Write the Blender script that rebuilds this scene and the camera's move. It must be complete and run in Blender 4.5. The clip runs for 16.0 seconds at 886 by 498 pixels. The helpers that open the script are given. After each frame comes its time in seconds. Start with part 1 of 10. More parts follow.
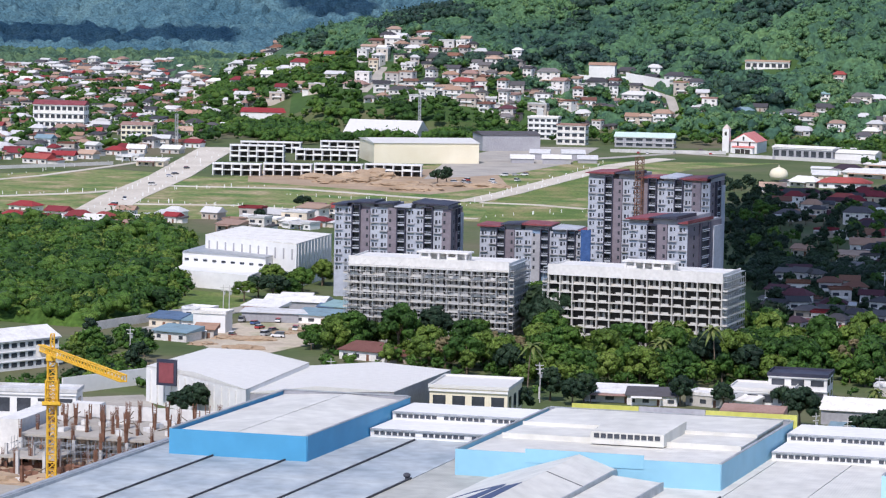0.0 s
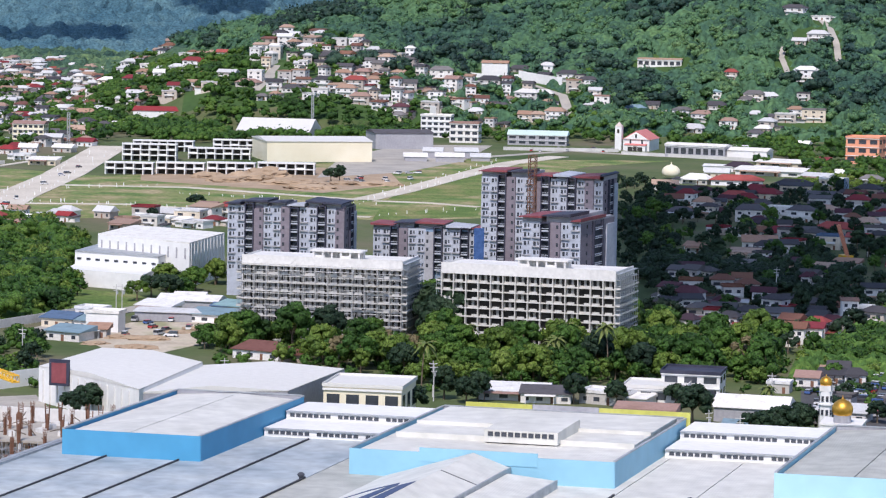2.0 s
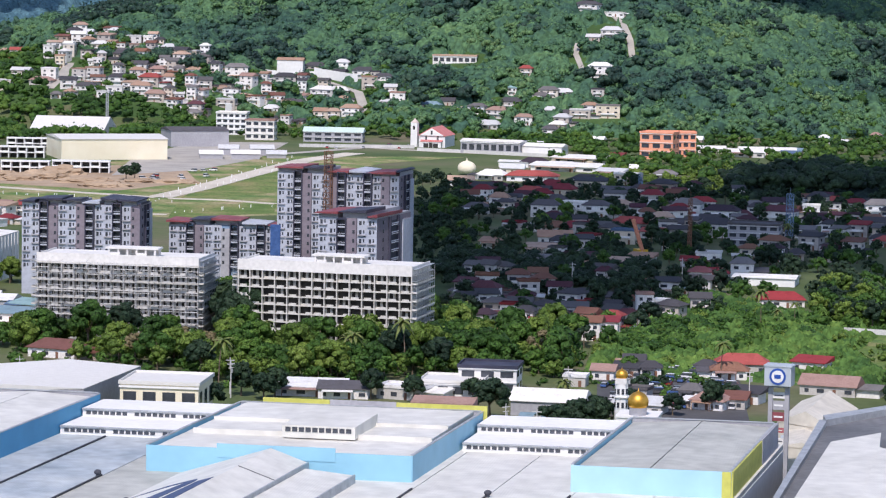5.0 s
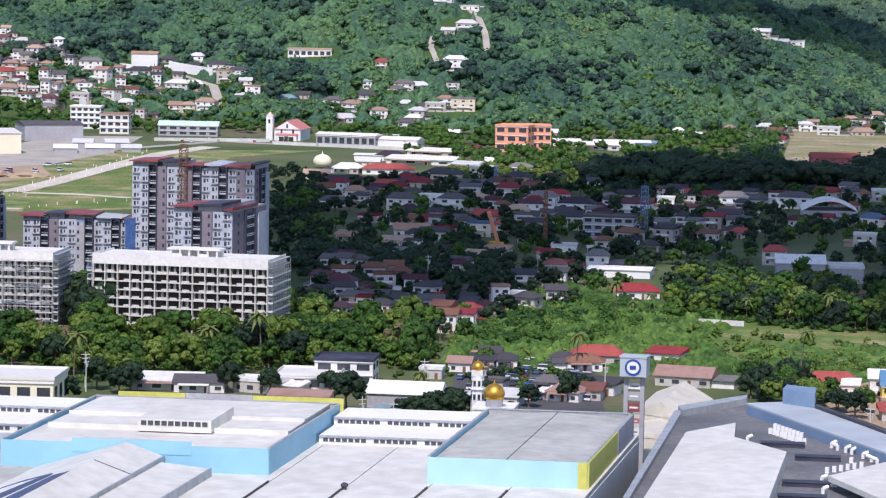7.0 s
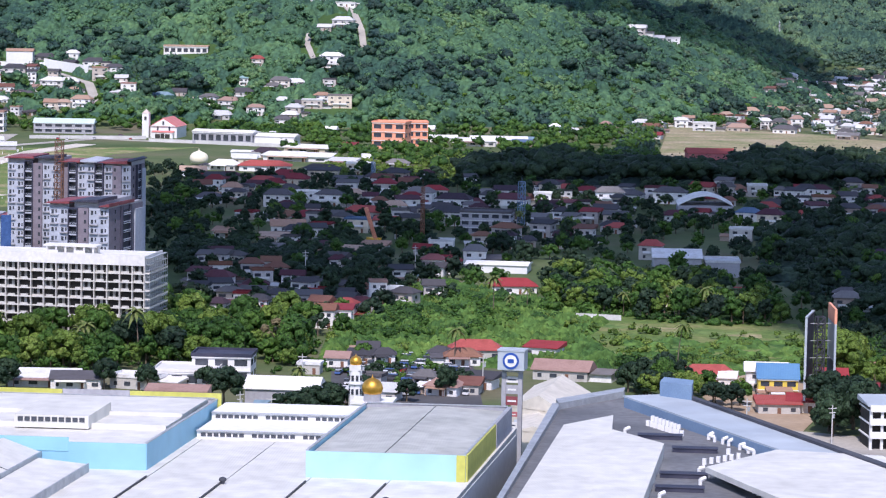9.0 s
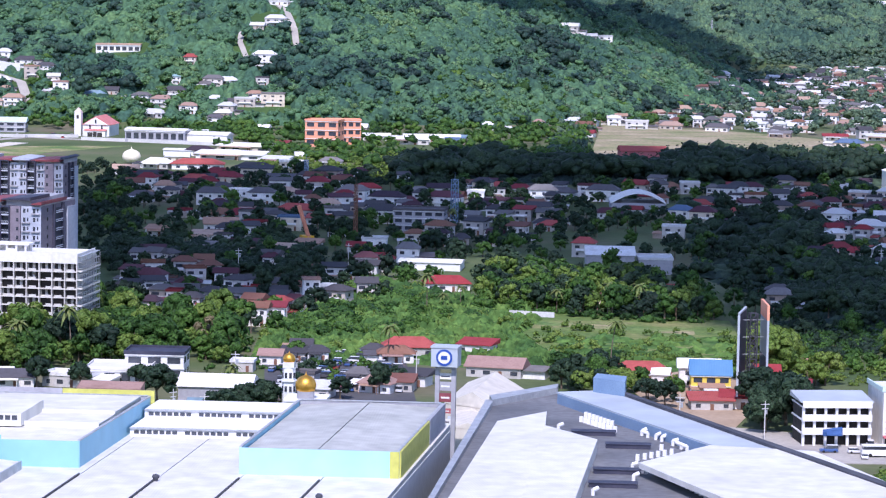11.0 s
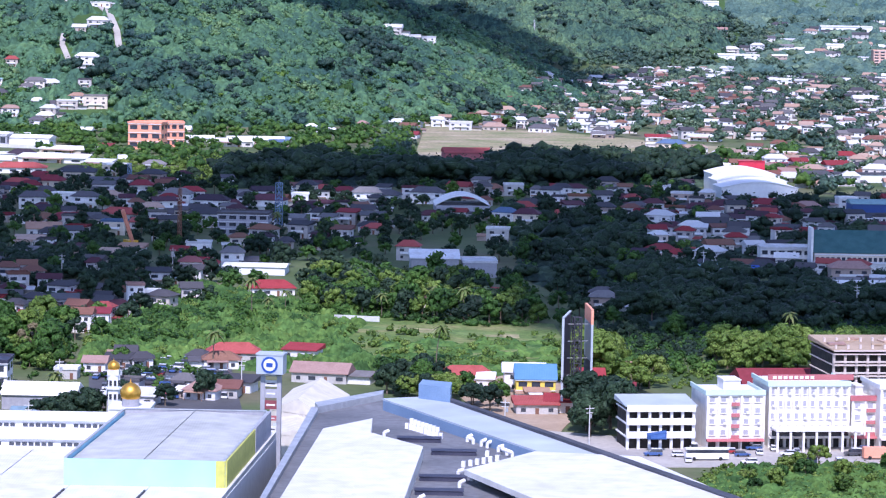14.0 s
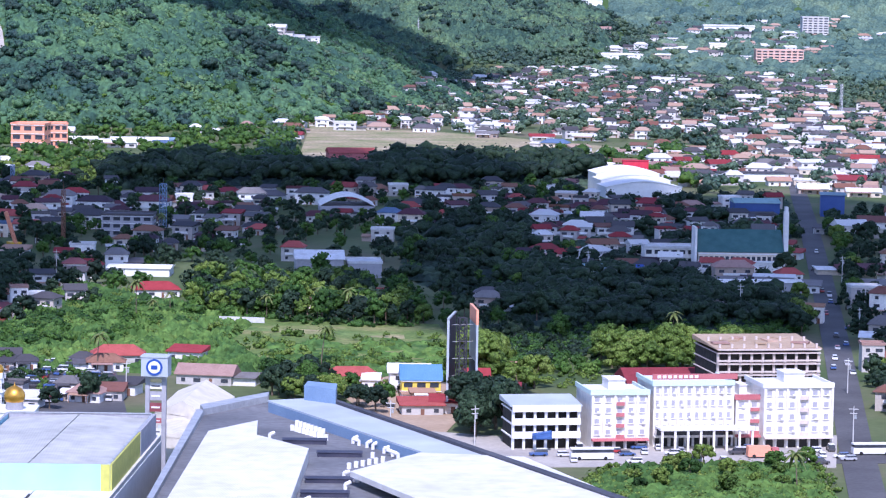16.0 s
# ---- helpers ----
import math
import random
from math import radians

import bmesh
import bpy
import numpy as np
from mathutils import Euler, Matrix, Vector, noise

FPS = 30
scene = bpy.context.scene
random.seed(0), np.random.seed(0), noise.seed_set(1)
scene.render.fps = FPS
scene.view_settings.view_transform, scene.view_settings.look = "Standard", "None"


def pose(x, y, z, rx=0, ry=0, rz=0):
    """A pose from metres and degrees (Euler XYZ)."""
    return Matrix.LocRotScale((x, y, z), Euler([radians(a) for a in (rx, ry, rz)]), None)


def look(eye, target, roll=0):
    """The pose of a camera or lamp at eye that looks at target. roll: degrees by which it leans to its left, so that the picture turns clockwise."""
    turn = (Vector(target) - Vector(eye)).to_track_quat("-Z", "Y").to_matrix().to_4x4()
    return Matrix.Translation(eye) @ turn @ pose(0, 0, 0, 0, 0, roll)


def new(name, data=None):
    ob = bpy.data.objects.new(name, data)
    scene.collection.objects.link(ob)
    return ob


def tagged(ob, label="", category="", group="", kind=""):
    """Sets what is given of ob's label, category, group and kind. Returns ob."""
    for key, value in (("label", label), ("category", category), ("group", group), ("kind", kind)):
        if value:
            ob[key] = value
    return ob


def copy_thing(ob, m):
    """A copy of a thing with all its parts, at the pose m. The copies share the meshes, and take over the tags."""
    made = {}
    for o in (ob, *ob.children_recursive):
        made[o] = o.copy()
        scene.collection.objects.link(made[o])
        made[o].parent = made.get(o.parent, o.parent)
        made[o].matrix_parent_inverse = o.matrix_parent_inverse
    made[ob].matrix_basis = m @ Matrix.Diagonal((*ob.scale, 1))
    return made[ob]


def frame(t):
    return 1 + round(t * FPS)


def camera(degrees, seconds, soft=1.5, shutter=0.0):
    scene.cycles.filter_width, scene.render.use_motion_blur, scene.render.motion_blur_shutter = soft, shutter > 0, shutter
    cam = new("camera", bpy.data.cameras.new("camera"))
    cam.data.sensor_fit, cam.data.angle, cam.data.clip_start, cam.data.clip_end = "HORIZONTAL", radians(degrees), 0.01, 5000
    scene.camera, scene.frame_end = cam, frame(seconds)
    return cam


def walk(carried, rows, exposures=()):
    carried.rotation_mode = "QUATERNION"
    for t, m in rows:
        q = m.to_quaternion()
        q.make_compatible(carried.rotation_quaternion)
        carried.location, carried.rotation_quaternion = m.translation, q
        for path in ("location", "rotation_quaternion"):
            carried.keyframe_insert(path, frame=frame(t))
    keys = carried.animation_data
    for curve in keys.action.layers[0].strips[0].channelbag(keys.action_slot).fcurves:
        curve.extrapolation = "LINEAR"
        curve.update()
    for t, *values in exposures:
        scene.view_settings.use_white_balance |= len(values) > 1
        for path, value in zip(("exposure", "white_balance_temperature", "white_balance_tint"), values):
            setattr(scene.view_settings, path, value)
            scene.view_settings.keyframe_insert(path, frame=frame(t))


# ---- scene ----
cam = camera(15.67, 16.0, soft=1.2)
# seconds, x, y, z, pitch, yaw, lean: a hovering camera that pans to the right
ROWS = [
    (0.0, -0.00, 0.00, 135.00, -5.422, -0.000, 1.100),
    (0.5, 0.08, 0.04, 134.99, -5.417, -0.564, 1.074),
    (1.0, 0.07, 0.09, 135.07, -5.428, -1.003, 1.131),
    (1.5, -0.01, 0.12, 135.26, -5.418, -1.400, 1.107),
    (2.0, -0.01, 0.11, 135.25, -5.426, -1.906, 1.099),
    (2.5, 0.09, 0.02, 134.98, -5.418, -2.520, 1.074),
    (3.0, 0.04, -0.02, 134.82, -5.416, -3.159, 1.072),
    (3.5, 0.06, -0.03, 134.70, -5.403, -3.783, 1.085),
    (4.0, 0.04, -0.03, 134.66, -5.396, -4.436, 1.066),
    (6.5, 0.19, 0.01, 134.35, -5.439, -7.313, 1.092),
    (7.0, 0.17, 0.06, 134.21, -5.459, -8.113, 1.081),
    (7.5, 0.12, 0.15, 134.03, -5.455, -8.881, 1.069),
    (8.0, 0.10, 0.19, 133.86, -5.449, -9.530, 1.050),
    (8.5, 0.13, 0.15, 133.52, -5.449, -9.945, 1.042),
    (11.0, 0.12, 0.10, 132.65, -5.449, -11.503, 1.075),
    (11.5, 0.09, 0.15, 132.71, -5.441, -11.720, 1.054),
    (12.0, 0.10, 0.19, 133.07, -5.448, -12.170, 1.096),
    (12.5, 0.14, 0.17, 133.51, -5.432, -12.796, 1.055),
    (13.0, 0.09, 0.07, 133.87, -5.427, -13.328, 1.071),
    (13.5, 0.08, -0.02, 134.42, -5.429, -13.906, 1.044),
    (14.0, -0.09, -0.14, 134.70, -5.414, -14.642, 1.071),
    (14.5, -0.10, -0.25, 134.88, -5.397, -14.884, 1.056),
    (15.0, -0.07, -0.26, 134.92, -5.386, -15.417, 1.041),
    (15.5, -0.08, -0.19, 135.03, -5.382, -16.010, 1.028),
    (16.0, -0.10, -0.22, 135.16, -5.388, -16.699, 1.030),
]
EXPOSURES = [(0.0, 0.1, 6450, 19), (4.0, 0.12, 6550, 20), (7.0, 0.16, 6500, 22), (8.5, 0.24, 6300, 24), (11.0, 0.42, 5850, 29), (14.5, 0.56, 5600, 32), (16.0, 0.56, 5600, 32)]
walk(cam, [(t, pose(x, y, z, 90 + pitch, 0, yaw) @ pose(0, 0, 0, 0, 0, lean)) for t, x, y, z, pitch, yaw, lean in ROWS], EXPOSURES)

# ---- daylight ----
SUN_EL, SUN_AZ = 50.0, 195.0          # height, and clockwise from the view's first direction (y)
world = bpy.data.worlds.new("sky")
scene.world = world
world.use_nodes = True
wn = world.node_tree
sky = wn.nodes.new("ShaderNodeTexSky")
sky.sky_type, sky.sun_disc = "NISHITA", False
sky.sun_elevation, sky.sun_rotation = radians(SUN_EL), radians(SUN_AZ)
sky.air_density, sky.dust_density, sky.ozone_density = 1.0, 0.5, 2.4
wn.nodes["Background"].inputs["Strength"].default_value = 0.15
wn.links.new(sky.outputs[0], wn.nodes["Background"].inputs["Color"])
SUN_WAY = Vector((math.sin(radians(SUN_AZ)) * math.cos(radians(SUN_EL)), math.cos(radians(SUN_AZ)) * math.cos(radians(SUN_EL)), math.sin(radians(SUN_EL))))
sun = new("sun", bpy.data.lights.new("sun", "SUN"))
sun.data.energy, sun.data.angle, sun.data.color = 3.55, radians(0.53), (1.0, 0.965, 0.89)
sun.matrix_basis = look((0, 0, 400), Vector((0, 0, 400)) - SUN_WAY)


# ---- materials ----
def material(name, colours, rough=0.8, metal=0.0, scale=0.3, fine=3.0, by="noise", bump=0.0, spec=0.3, coords="Object", grit=0.12):
    """A procedural surface: colours blended by patches, by object or by island, with a finer grain over them."""
    m = bpy.data.materials.new(name)
    m.use_nodes = True
    nt = m.node_tree
    n, l = nt.nodes, nt.links
    bsdf = n["Principled BSDF"]
    bsdf.inputs["Roughness"].default_value, bsdf.inputs["Metallic"].default_value = rough, metal
    bsdf.inputs["Specular IOR Level"].default_value = spec
    tc = n.new("ShaderNodeTexCoord")
    if coords == "World":
        geo = n.new("ShaderNodeNewGeometry")
        where = geo.outputs["Position"]
    else:
        where = tc.outputs["Object"]
    big, small = n.new("ShaderNodeTexNoise"), n.new("ShaderNodeTexNoise")
    for node, sc, det in ((big, scale, 4), (small, fine, 3)):
        node.inputs["Scale"].default_value, node.inputs["Detail"].default_value = sc, det
        l.new(where, node.inputs["Vector"])
    ramp = n.new("ShaderNodeValToRGB")
    if by == "noise":
        stretch = n.new("ShaderNodeMapRange")
        stretch.inputs["From Min"].default_value, stretch.inputs["From Max"].default_value = 0.32, 0.68
        l.new(big.outputs["Fac"], stretch.inputs["Value"])
        l.new(stretch.outputs["Result"], ramp.inputs["Fac"])
    elif by == "object":
        info = n.new("ShaderNodeObjectInfo")
        l.new(info.outputs["Random"], ramp.inputs["Fac"])
    else:
        geo2 = n.new("ShaderNodeNewGeometry")
        l.new(geo2.outputs["Random Per Island"], ramp.inputs["Fac"])
    e = ramp.color_ramp.elements
    while len(e) < len(colours):
        e.new(0.5)
    for k, c in enumerate(colours):
        e[k].position = k / max(1, len(colours) - 1)
        e[k].color = (*c, 1)
    if by == "object":
        ramp.color_ramp.interpolation = "CONSTANT"
        for k in range(len(colours)):
            e[k].position = k / len(colours)
    grain = n.new("ShaderNodeMix")
    grain.data_type, grain.blend_type = "RGBA", "MULTIPLY"
    grain.inputs[0].default_value = 1.0
    shade = n.new("ShaderNodeMapRange")
    shade.inputs["From Min"].default_value, shade.inputs["From Max"].default_value = 0.3, 0.7
    shade.inputs["To Min"].default_value, shade.inputs["To Max"].default_value = 1 - grit, 1 + grit * 0.6
    l.new(small.outputs["Fac"], shade.inputs["Value"])
    l.new(ramp.outputs["Color"], grain.inputs[6])
    l.new(shade.outputs["Result"], grain.inputs[7])
    colour = grain.outputs[2]
    if by == "object":                       # weather stains over the paint
        stain = n.new("ShaderNodeMix")
        stain.data_type, stain.blend_type = "RGBA", "MULTIPLY"
        band = n.new("ShaderNodeMapRange")
        band.inputs["From Min"].default_value, band.inputs["From Max"].default_value = 0.45, 0.75
        band.inputs["To Max"].default_value = 0.55
        l.new(big.outputs["Fac"], band.inputs["Value"])
        l.new(band.outputs["Result"], stain.inputs[0])
        l.new(colour, stain.inputs[6])
        stain.inputs[7].default_value = (0.62, 0.58, 0.52, 1)
        colour = stain.outputs[2]
    l.new(colour, bsdf.inputs["Base Color"])
    if bump:
        bp = n.new("ShaderNodeBump")
        bp.inputs["Strength"].default_value, bp.inputs["Distance"].default_value = bump, 0.3
        l.new(small.outputs["Fac"], bp.inputs["Height"])
        l.new(bp.outputs["Normal"], bsdf.inputs["Normal"])
    return m


def ribbed(name, colours, pitch, along="X", **more):
    """Metal sheet: the surface of material() with raised ribs."""
    m = material(name, colours, **more)
    n, l = m.node_tree.nodes, m.node_tree.links
    wave = n.new("ShaderNodeTexWave")
    wave.bands_direction = along
    wave.inputs["Scale"].default_value = 0.314 / pitch
    tc = n.new("ShaderNodeTexCoord")
    l.new(tc.outputs["Object"], wave.inputs["Vector"])
    bp = n.new("ShaderNodeBump")
    bp.inputs["Strength"].default_value, bp.inputs["Distance"].default_value = 0.35, 0.06
    l.new(wave.outputs["Fac"], bp.inputs["Height"])
    l.new(bp.outputs["Normal"], n["Principled BSDF"].inputs["Normal"])
    return m


M = {}
M["ground"] = material("ground", [(0.05, 0.09, 0.025), (0.10, 0.13, 0.05), (0.16, 0.14, 0.09)], 0.95, scale=0.012, fine=0.25, coords="World")
# Distance haze is put into the far floor's colour as blue-green.
M["farfloor"] = material("haze_blue_far_floor", [(0.09, 0.165, 0.165), (0.12, 0.20, 0.19)], 0.95, scale=0.004, fine=0.02, coords="World")
M["hillfloor"] = material("hill_floor", [(0.04, 0.085, 0.025), (0.06, 0.12, 0.03)], 0.95, scale=0.02, fine=0.2, coords="World")
M["grass"] = material("grass", [(0.08, 0.15, 0.03), (0.14, 0.20, 0.05), (0.26, 0.24, 0.10)], 0.95, scale=0.04, fine=0.5, coords="World", grit=0.35)
M["drygrass"] = material("dry_grass", [(0.085, 0.17, 0.04), (0.16, 0.225, 0.065), (0.26, 0.255, 0.11), (0.42, 0.34, 0.21)], 0.95, scale=0.045, fine=0.35, coords="World", grit=0.35)
M["bare"] = material("bare_earth", [(0.33, 0.24, 0.16), (0.45, 0.34, 0.24)], 0.95, scale=0.05, fine=0.6, bump=0.5, coords="World")
M["sand"] = material("pale_sand", [(0.42, 0.36, 0.28), (0.55, 0.48, 0.38), (0.30, 0.30, 0.17)], 0.95, scale=0.06, fine=0.6, bump=0.4, coords="World")
M["gravelroad"] = material("pale_gravel_road", [(0.52, 0.47, 0.39), (0.66, 0.61, 0.53)], 0.95, scale=0.03, fine=0.5, coords="World")
M["airfield"] = material("pale_dry_grass", [(0.17, 0.20, 0.08), (0.27, 0.26, 0.13), (0.33, 0.28, 0.17), (0.42, 0.35, 0.24)], 0.95, scale=0.03, fine=0.4, coords="World", grit=0.35)
M["asphalt"] = material("asphalt", [(0.07, 0.07, 0.075), (0.11, 0.11, 0.115)], 0.9, scale=0.05, fine=0.8, coords="World")
M["paving"] = material("concrete_paving", [(0.34, 0.32, 0.29), (0.46, 0.43, 0.38)], 0.9, scale=0.06, fine=0.7, coords="World")
M["concrete"] = material("raw_concrete", [(0.49, 0.485, 0.475), (0.62, 0.615, 0.60)], 0.9, scale=0.12, fine=1.2)
M["framewash"] = material("weathered_lime_wash", [(0.50, 0.485, 0.45), (0.60, 0.585, 0.55), (0.66, 0.645, 0.61)], 0.9, scale=0.09, fine=0.9, grit=0.16)
M["whitewall"] = material("white_paint", [(0.72, 0.72, 0.71), (0.80, 0.80, 0.79)], 0.7, scale=0.05, fine=0.5, grit=0.06)
M["creamwall"] = material("cream_white_paint", [(0.74, 0.70, 0.64), (0.82, 0.79, 0.74)], 0.75, scale=0.12, fine=0.6, grit=0.1)
M["housewall"] = material("house_paint", [(0.78, 0.77, 0.74), (0.50, 0.48, 0.45), (0.68, 0.60, 0.48), (0.80, 0.80, 0.80), (0.42, 0.34, 0.29), (0.76, 0.74, 0.71), (0.80, 0.79, 0.77), (0.72, 0.70, 0.68)], 0.8, by="object", scale=0.25, fine=1.5)
M["many_housewall"] = material("house_paints", [(0.74, 0.73, 0.72), (0.38, 0.35, 0.33), (0.58, 0.51, 0.43), (0.78, 0.78, 0.77), (0.68, 0.67, 0.65), (0.52, 0.51, 0.50)], 0.8, by="island", scale=0.25, fine=1.5)
M["glass"] = material("dark_window_glass", [(0.03, 0.035, 0.045), (0.07, 0.08, 0.10)], 0.12, scale=0.3, spec=0.6)
# Near-black paint for solid panels that stand for the shade inside openings.
M["opening"] = material("painted_room_shade", [(0.03, 0.03, 0.03), (0.06, 0.055, 0.05)], 0.9, scale=0.5)
M["mallroof"] = ribbed("mall_roof_sheet", [(0.605, 0.595, 0.55), (0.695, 0.685, 0.64)], 0.6, rough=0.5, scale=0.04, fine=0.22, grit=0.14)
# Bluer, greyer sheet for the leftmost roof strips.
M["greysheet"] = ribbed("blue_grey_roof_sheet", [(0.27, 0.325, 0.365), (0.39, 0.44, 0.475), (0.49, 0.53, 0.54)], 0.6, rough=0.5, scale=0.05, fine=0.25, grit=0.22)
M["hallroof"] = ribbed("warehouse_roof_sheet", [(0.66, 0.65, 0.62), (0.70, 0.69, 0.66)], 0.8, rough=0.6, scale=0.02, fine=0.5, grit=0.05)
M["creamroof"] = ribbed("cream_roof_sheet", [(0.58, 0.54, 0.46), (0.66, 0.62, 0.54)], 0.8, rough=0.6, scale=0.08, fine=0.4)
M["dirtywhite"] = material("weathered_white_paint", [(0.64, 0.635, 0.62), (0.71, 0.70, 0.68), (0.76, 0.75, 0.73)], 0.85, scale=0.1, fine=0.8, grit=0.09)
# Pale grey; on the third hall it holds part of a passing cloud's shade.
M["palegreysheet"] = ribbed("pale_grey_roof_sheet", [(0.39, 0.392, 0.355), (0.50, 0.502, 0.46)], 0.6, rough=0.5, scale=0.04, fine=0.25, grit=0.2)
M["blue"] = material("sky_blue_paint", [(0.06, 0.29, 0.50), (0.08, 0.33, 0.54)], 0.6, scale=0.03, fine=0.2, grit=0.06)
M["midblue"] = material("light_blue_paint", [(0.23, 0.48, 0.62), (0.28, 0.53, 0.66)], 0.6, scale=0.03, fine=0.2, grit=0.06)
M["paleblue"] = material("pale_blue_paint", [(0.34, 0.58, 0.70), (0.38, 0.62, 0.73)], 0.6, scale=0.03, fine=0.2, grit=0.06)
M["yellow"] = material("olive_yellow_paint", [(0.48, 0.48, 0.10), (0.56, 0.55, 0.14)], 0.6, scale=0.1, fine=0.7)
M["dark"] = material("dark_roof_membrane", [(0.05, 0.055, 0.07), (0.08, 0.085, 0.105)], 0.8, scale=0.06, fine=0.6)
M["annexroof"] = material("grey_roof_membrane", [(0.115, 0.12, 0.13), (0.16, 0.165, 0.175), (0.19, 0.195, 0.205)], 0.7, scale=0.05, fine=0.5, grit=0.2)
M["steel"] = material("galvanised_steel", [(0.36, 0.38, 0.40), (0.50, 0.52, 0.54)], 0.5, 0.4, scale=0.4)
M["seam"] = material("dark_roof_seam", [(0.05, 0.055, 0.065), (0.09, 0.09, 0.10)], 0.8, scale=0.4)
M["greypaint"] = material("grey_paint", [(0.33, 0.33, 0.36), (0.40, 0.40, 0.43)], 0.75, scale=0.1, fine=1.0)
M["mauve"] = material("mauve_grey_paint", [(0.185, 0.160, 0.190), (0.24, 0.21, 0.245)], 0.75, scale=0.1, fine=1.0)
M["condowhite"] = material("condo_pale_paint", [(0.38, 0.41, 0.48), (0.47, 0.50, 0.57)], 0.75, scale=0.1, fine=1.0)
M["navy"] = material("navy_roof", [(0.03, 0.035, 0.06), (0.06, 0.06, 0.09)], 0.6, scale=0.2)
M["netblue"] = material("blue_safety_net", [(0.03, 0.08, 0.22), (0.06, 0.13, 0.32)], 0.8, scale=0.5)
M["maroon"] = material("maroon_roof", [(0.20, 0.05, 0.06), (0.28, 0.08, 0.09)], 0.6, scale=0.2, fine=1.0)
M["cream"] = material("cream_paint", [(0.76, 0.69, 0.52), (0.82, 0.76, 0.60)], 0.75, scale=0.1)
M["orange"] = material("orange_paint", [(0.76, 0.32, 0.20), (0.82, 0.38, 0.25)], 0.75, scale=0.1)
M["craneyellow"] = material("crane_yellow_paint", [(0.75, 0.42, 0.03), (0.82, 0.50, 0.06)], 0.5, scale=0.3)
M["gold"] = material("gold_leaf", [(0.66, 0.34, 0.05), (0.78, 0.45, 0.09)], 0.42, 0.85, scale=0.5)
M["rust"] = material("rusty_brown_steel", [(0.16, 0.08, 0.05), (0.25, 0.13, 0.09)], 0.85, scale=0.5)
ROOFS = {
    "red": [(0.30, 0.045, 0.05), (0.22, 0.04, 0.05), (0.38, 0.09, 0.08)],
    "brown": [(0.20, 0.09, 0.07), (0.25, 0.13, 0.09), (0.17, 0.08, 0.07)],
    "grey": [(0.11, 0.105, 0.115), (0.065, 0.065, 0.075), (0.20, 0.19, 0.19)],
    "white": [(0.74, 0.74, 0.74), (0.60, 0.61, 0.62), (0.78, 0.77, 0.74)],
    "rusty": [(0.40, 0.25, 0.18), (0.48, 0.34, 0.26), (0.34, 0.22, 0.19)],
    "bluish": [(0.10, 0.16, 0.26), (0.20, 0.30, 0.36), (0.24, 0.38, 0.40)],
    "purple": [(0.085, 0.036, 0.050), (0.12, 0.050, 0.062), (0.055, 0.040, 0.055)],
}
for key, cols in ROOFS.items():
    # Joined far roofs are dimmed to 0.82, haze put into their colour.
    M["many_roof_" + key] = material(key + "_roofs", [tuple(v * 0.82 for v in c) for c in cols], 0.8, by="island", spec=0.15, scale=0.3, fine=1.5)
    M["roof_" + key] = ribbed(key + "_roof_sheet", cols, 0.45, by="object", rough=0.75, spec=0.15, scale=0.3, fine=1.5)
M["salmon"] = material("salmon_paint", [(0.66, 0.40, 0.31), (0.74, 0.47, 0.38)], 0.8, scale=0.1)
M["churchred"] = ribbed("church_red_roof", [(0.56, 0.18, 0.17), (0.62, 0.24, 0.22)], 0.45, rough=0.6, scale=0.3)
M["navymark"] = material("navy_roof_paint", [(0.05, 0.08, 0.17), (0.07, 0.10, 0.20)], 0.7, scale=0.1)
M["palegreen"] = material("pale_green_paint", [(0.52, 0.66, 0.62), (0.58, 0.71, 0.67)], 0.7, scale=0.1)
M["signblue"] = material("sign_blue", [(0.02, 0.07, 0.32), (0.03, 0.10, 0.38)], 0.5)
M["redsign"] = material("sign_red", [(0.55, 0.03, 0.06), (0.60, 0.05, 0.08)], 0.5)
M["palesheet"] = ribbed("pale_blue_sheet", [(0.38, 0.43, 0.48), (0.46, 0.51, 0.55)], 0.5, rough=0.5, scale=0.04, fine=0.12)
M["blueroof"] = ribbed("blue_roof_sheet", [(0.09, 0.22, 0.40), (0.13, 0.28, 0.46)], 0.5, rough=0.5, scale=0.1)
M["bluegrey"] = material("blue_grey_paint", [(0.16, 0.25, 0.38), (0.21, 0.31, 0.44)], 0.6, scale=0.1)
M["yellowwall"] = material("yellow_paint", [(0.72, 0.55, 0.08), (0.78, 0.60, 0.12)], 0.75, scale=0.1)
M["redwall"] = material("dull_red_paint", [(0.42, 0.12, 0.13), (0.50, 0.18, 0.18)], 0.75, scale=0.1)
M["bluewall"] = material("dark_blue_paint", [(0.04, 0.08, 0.24), (0.06, 0.11, 0.30)], 0.7, scale=0.1)
M["pinkconcrete"] = material("pinkish_concrete", [(0.54, 0.46, 0.42), (0.66, 0.57, 0.52)], 0.9, scale=0.1)
M["roof_green"] = ribbed("green_roof_sheet", [(0.03, 0.10, 0.10), (0.05, 0.13, 0.13)], 0.45, rough=0.6, scale=0.3)
M["bark"] = material("bark", [(0.10, 0.075, 0.05), (0.20, 0.16, 0.12)], 0.95, scale=1.0, fine=4.0)

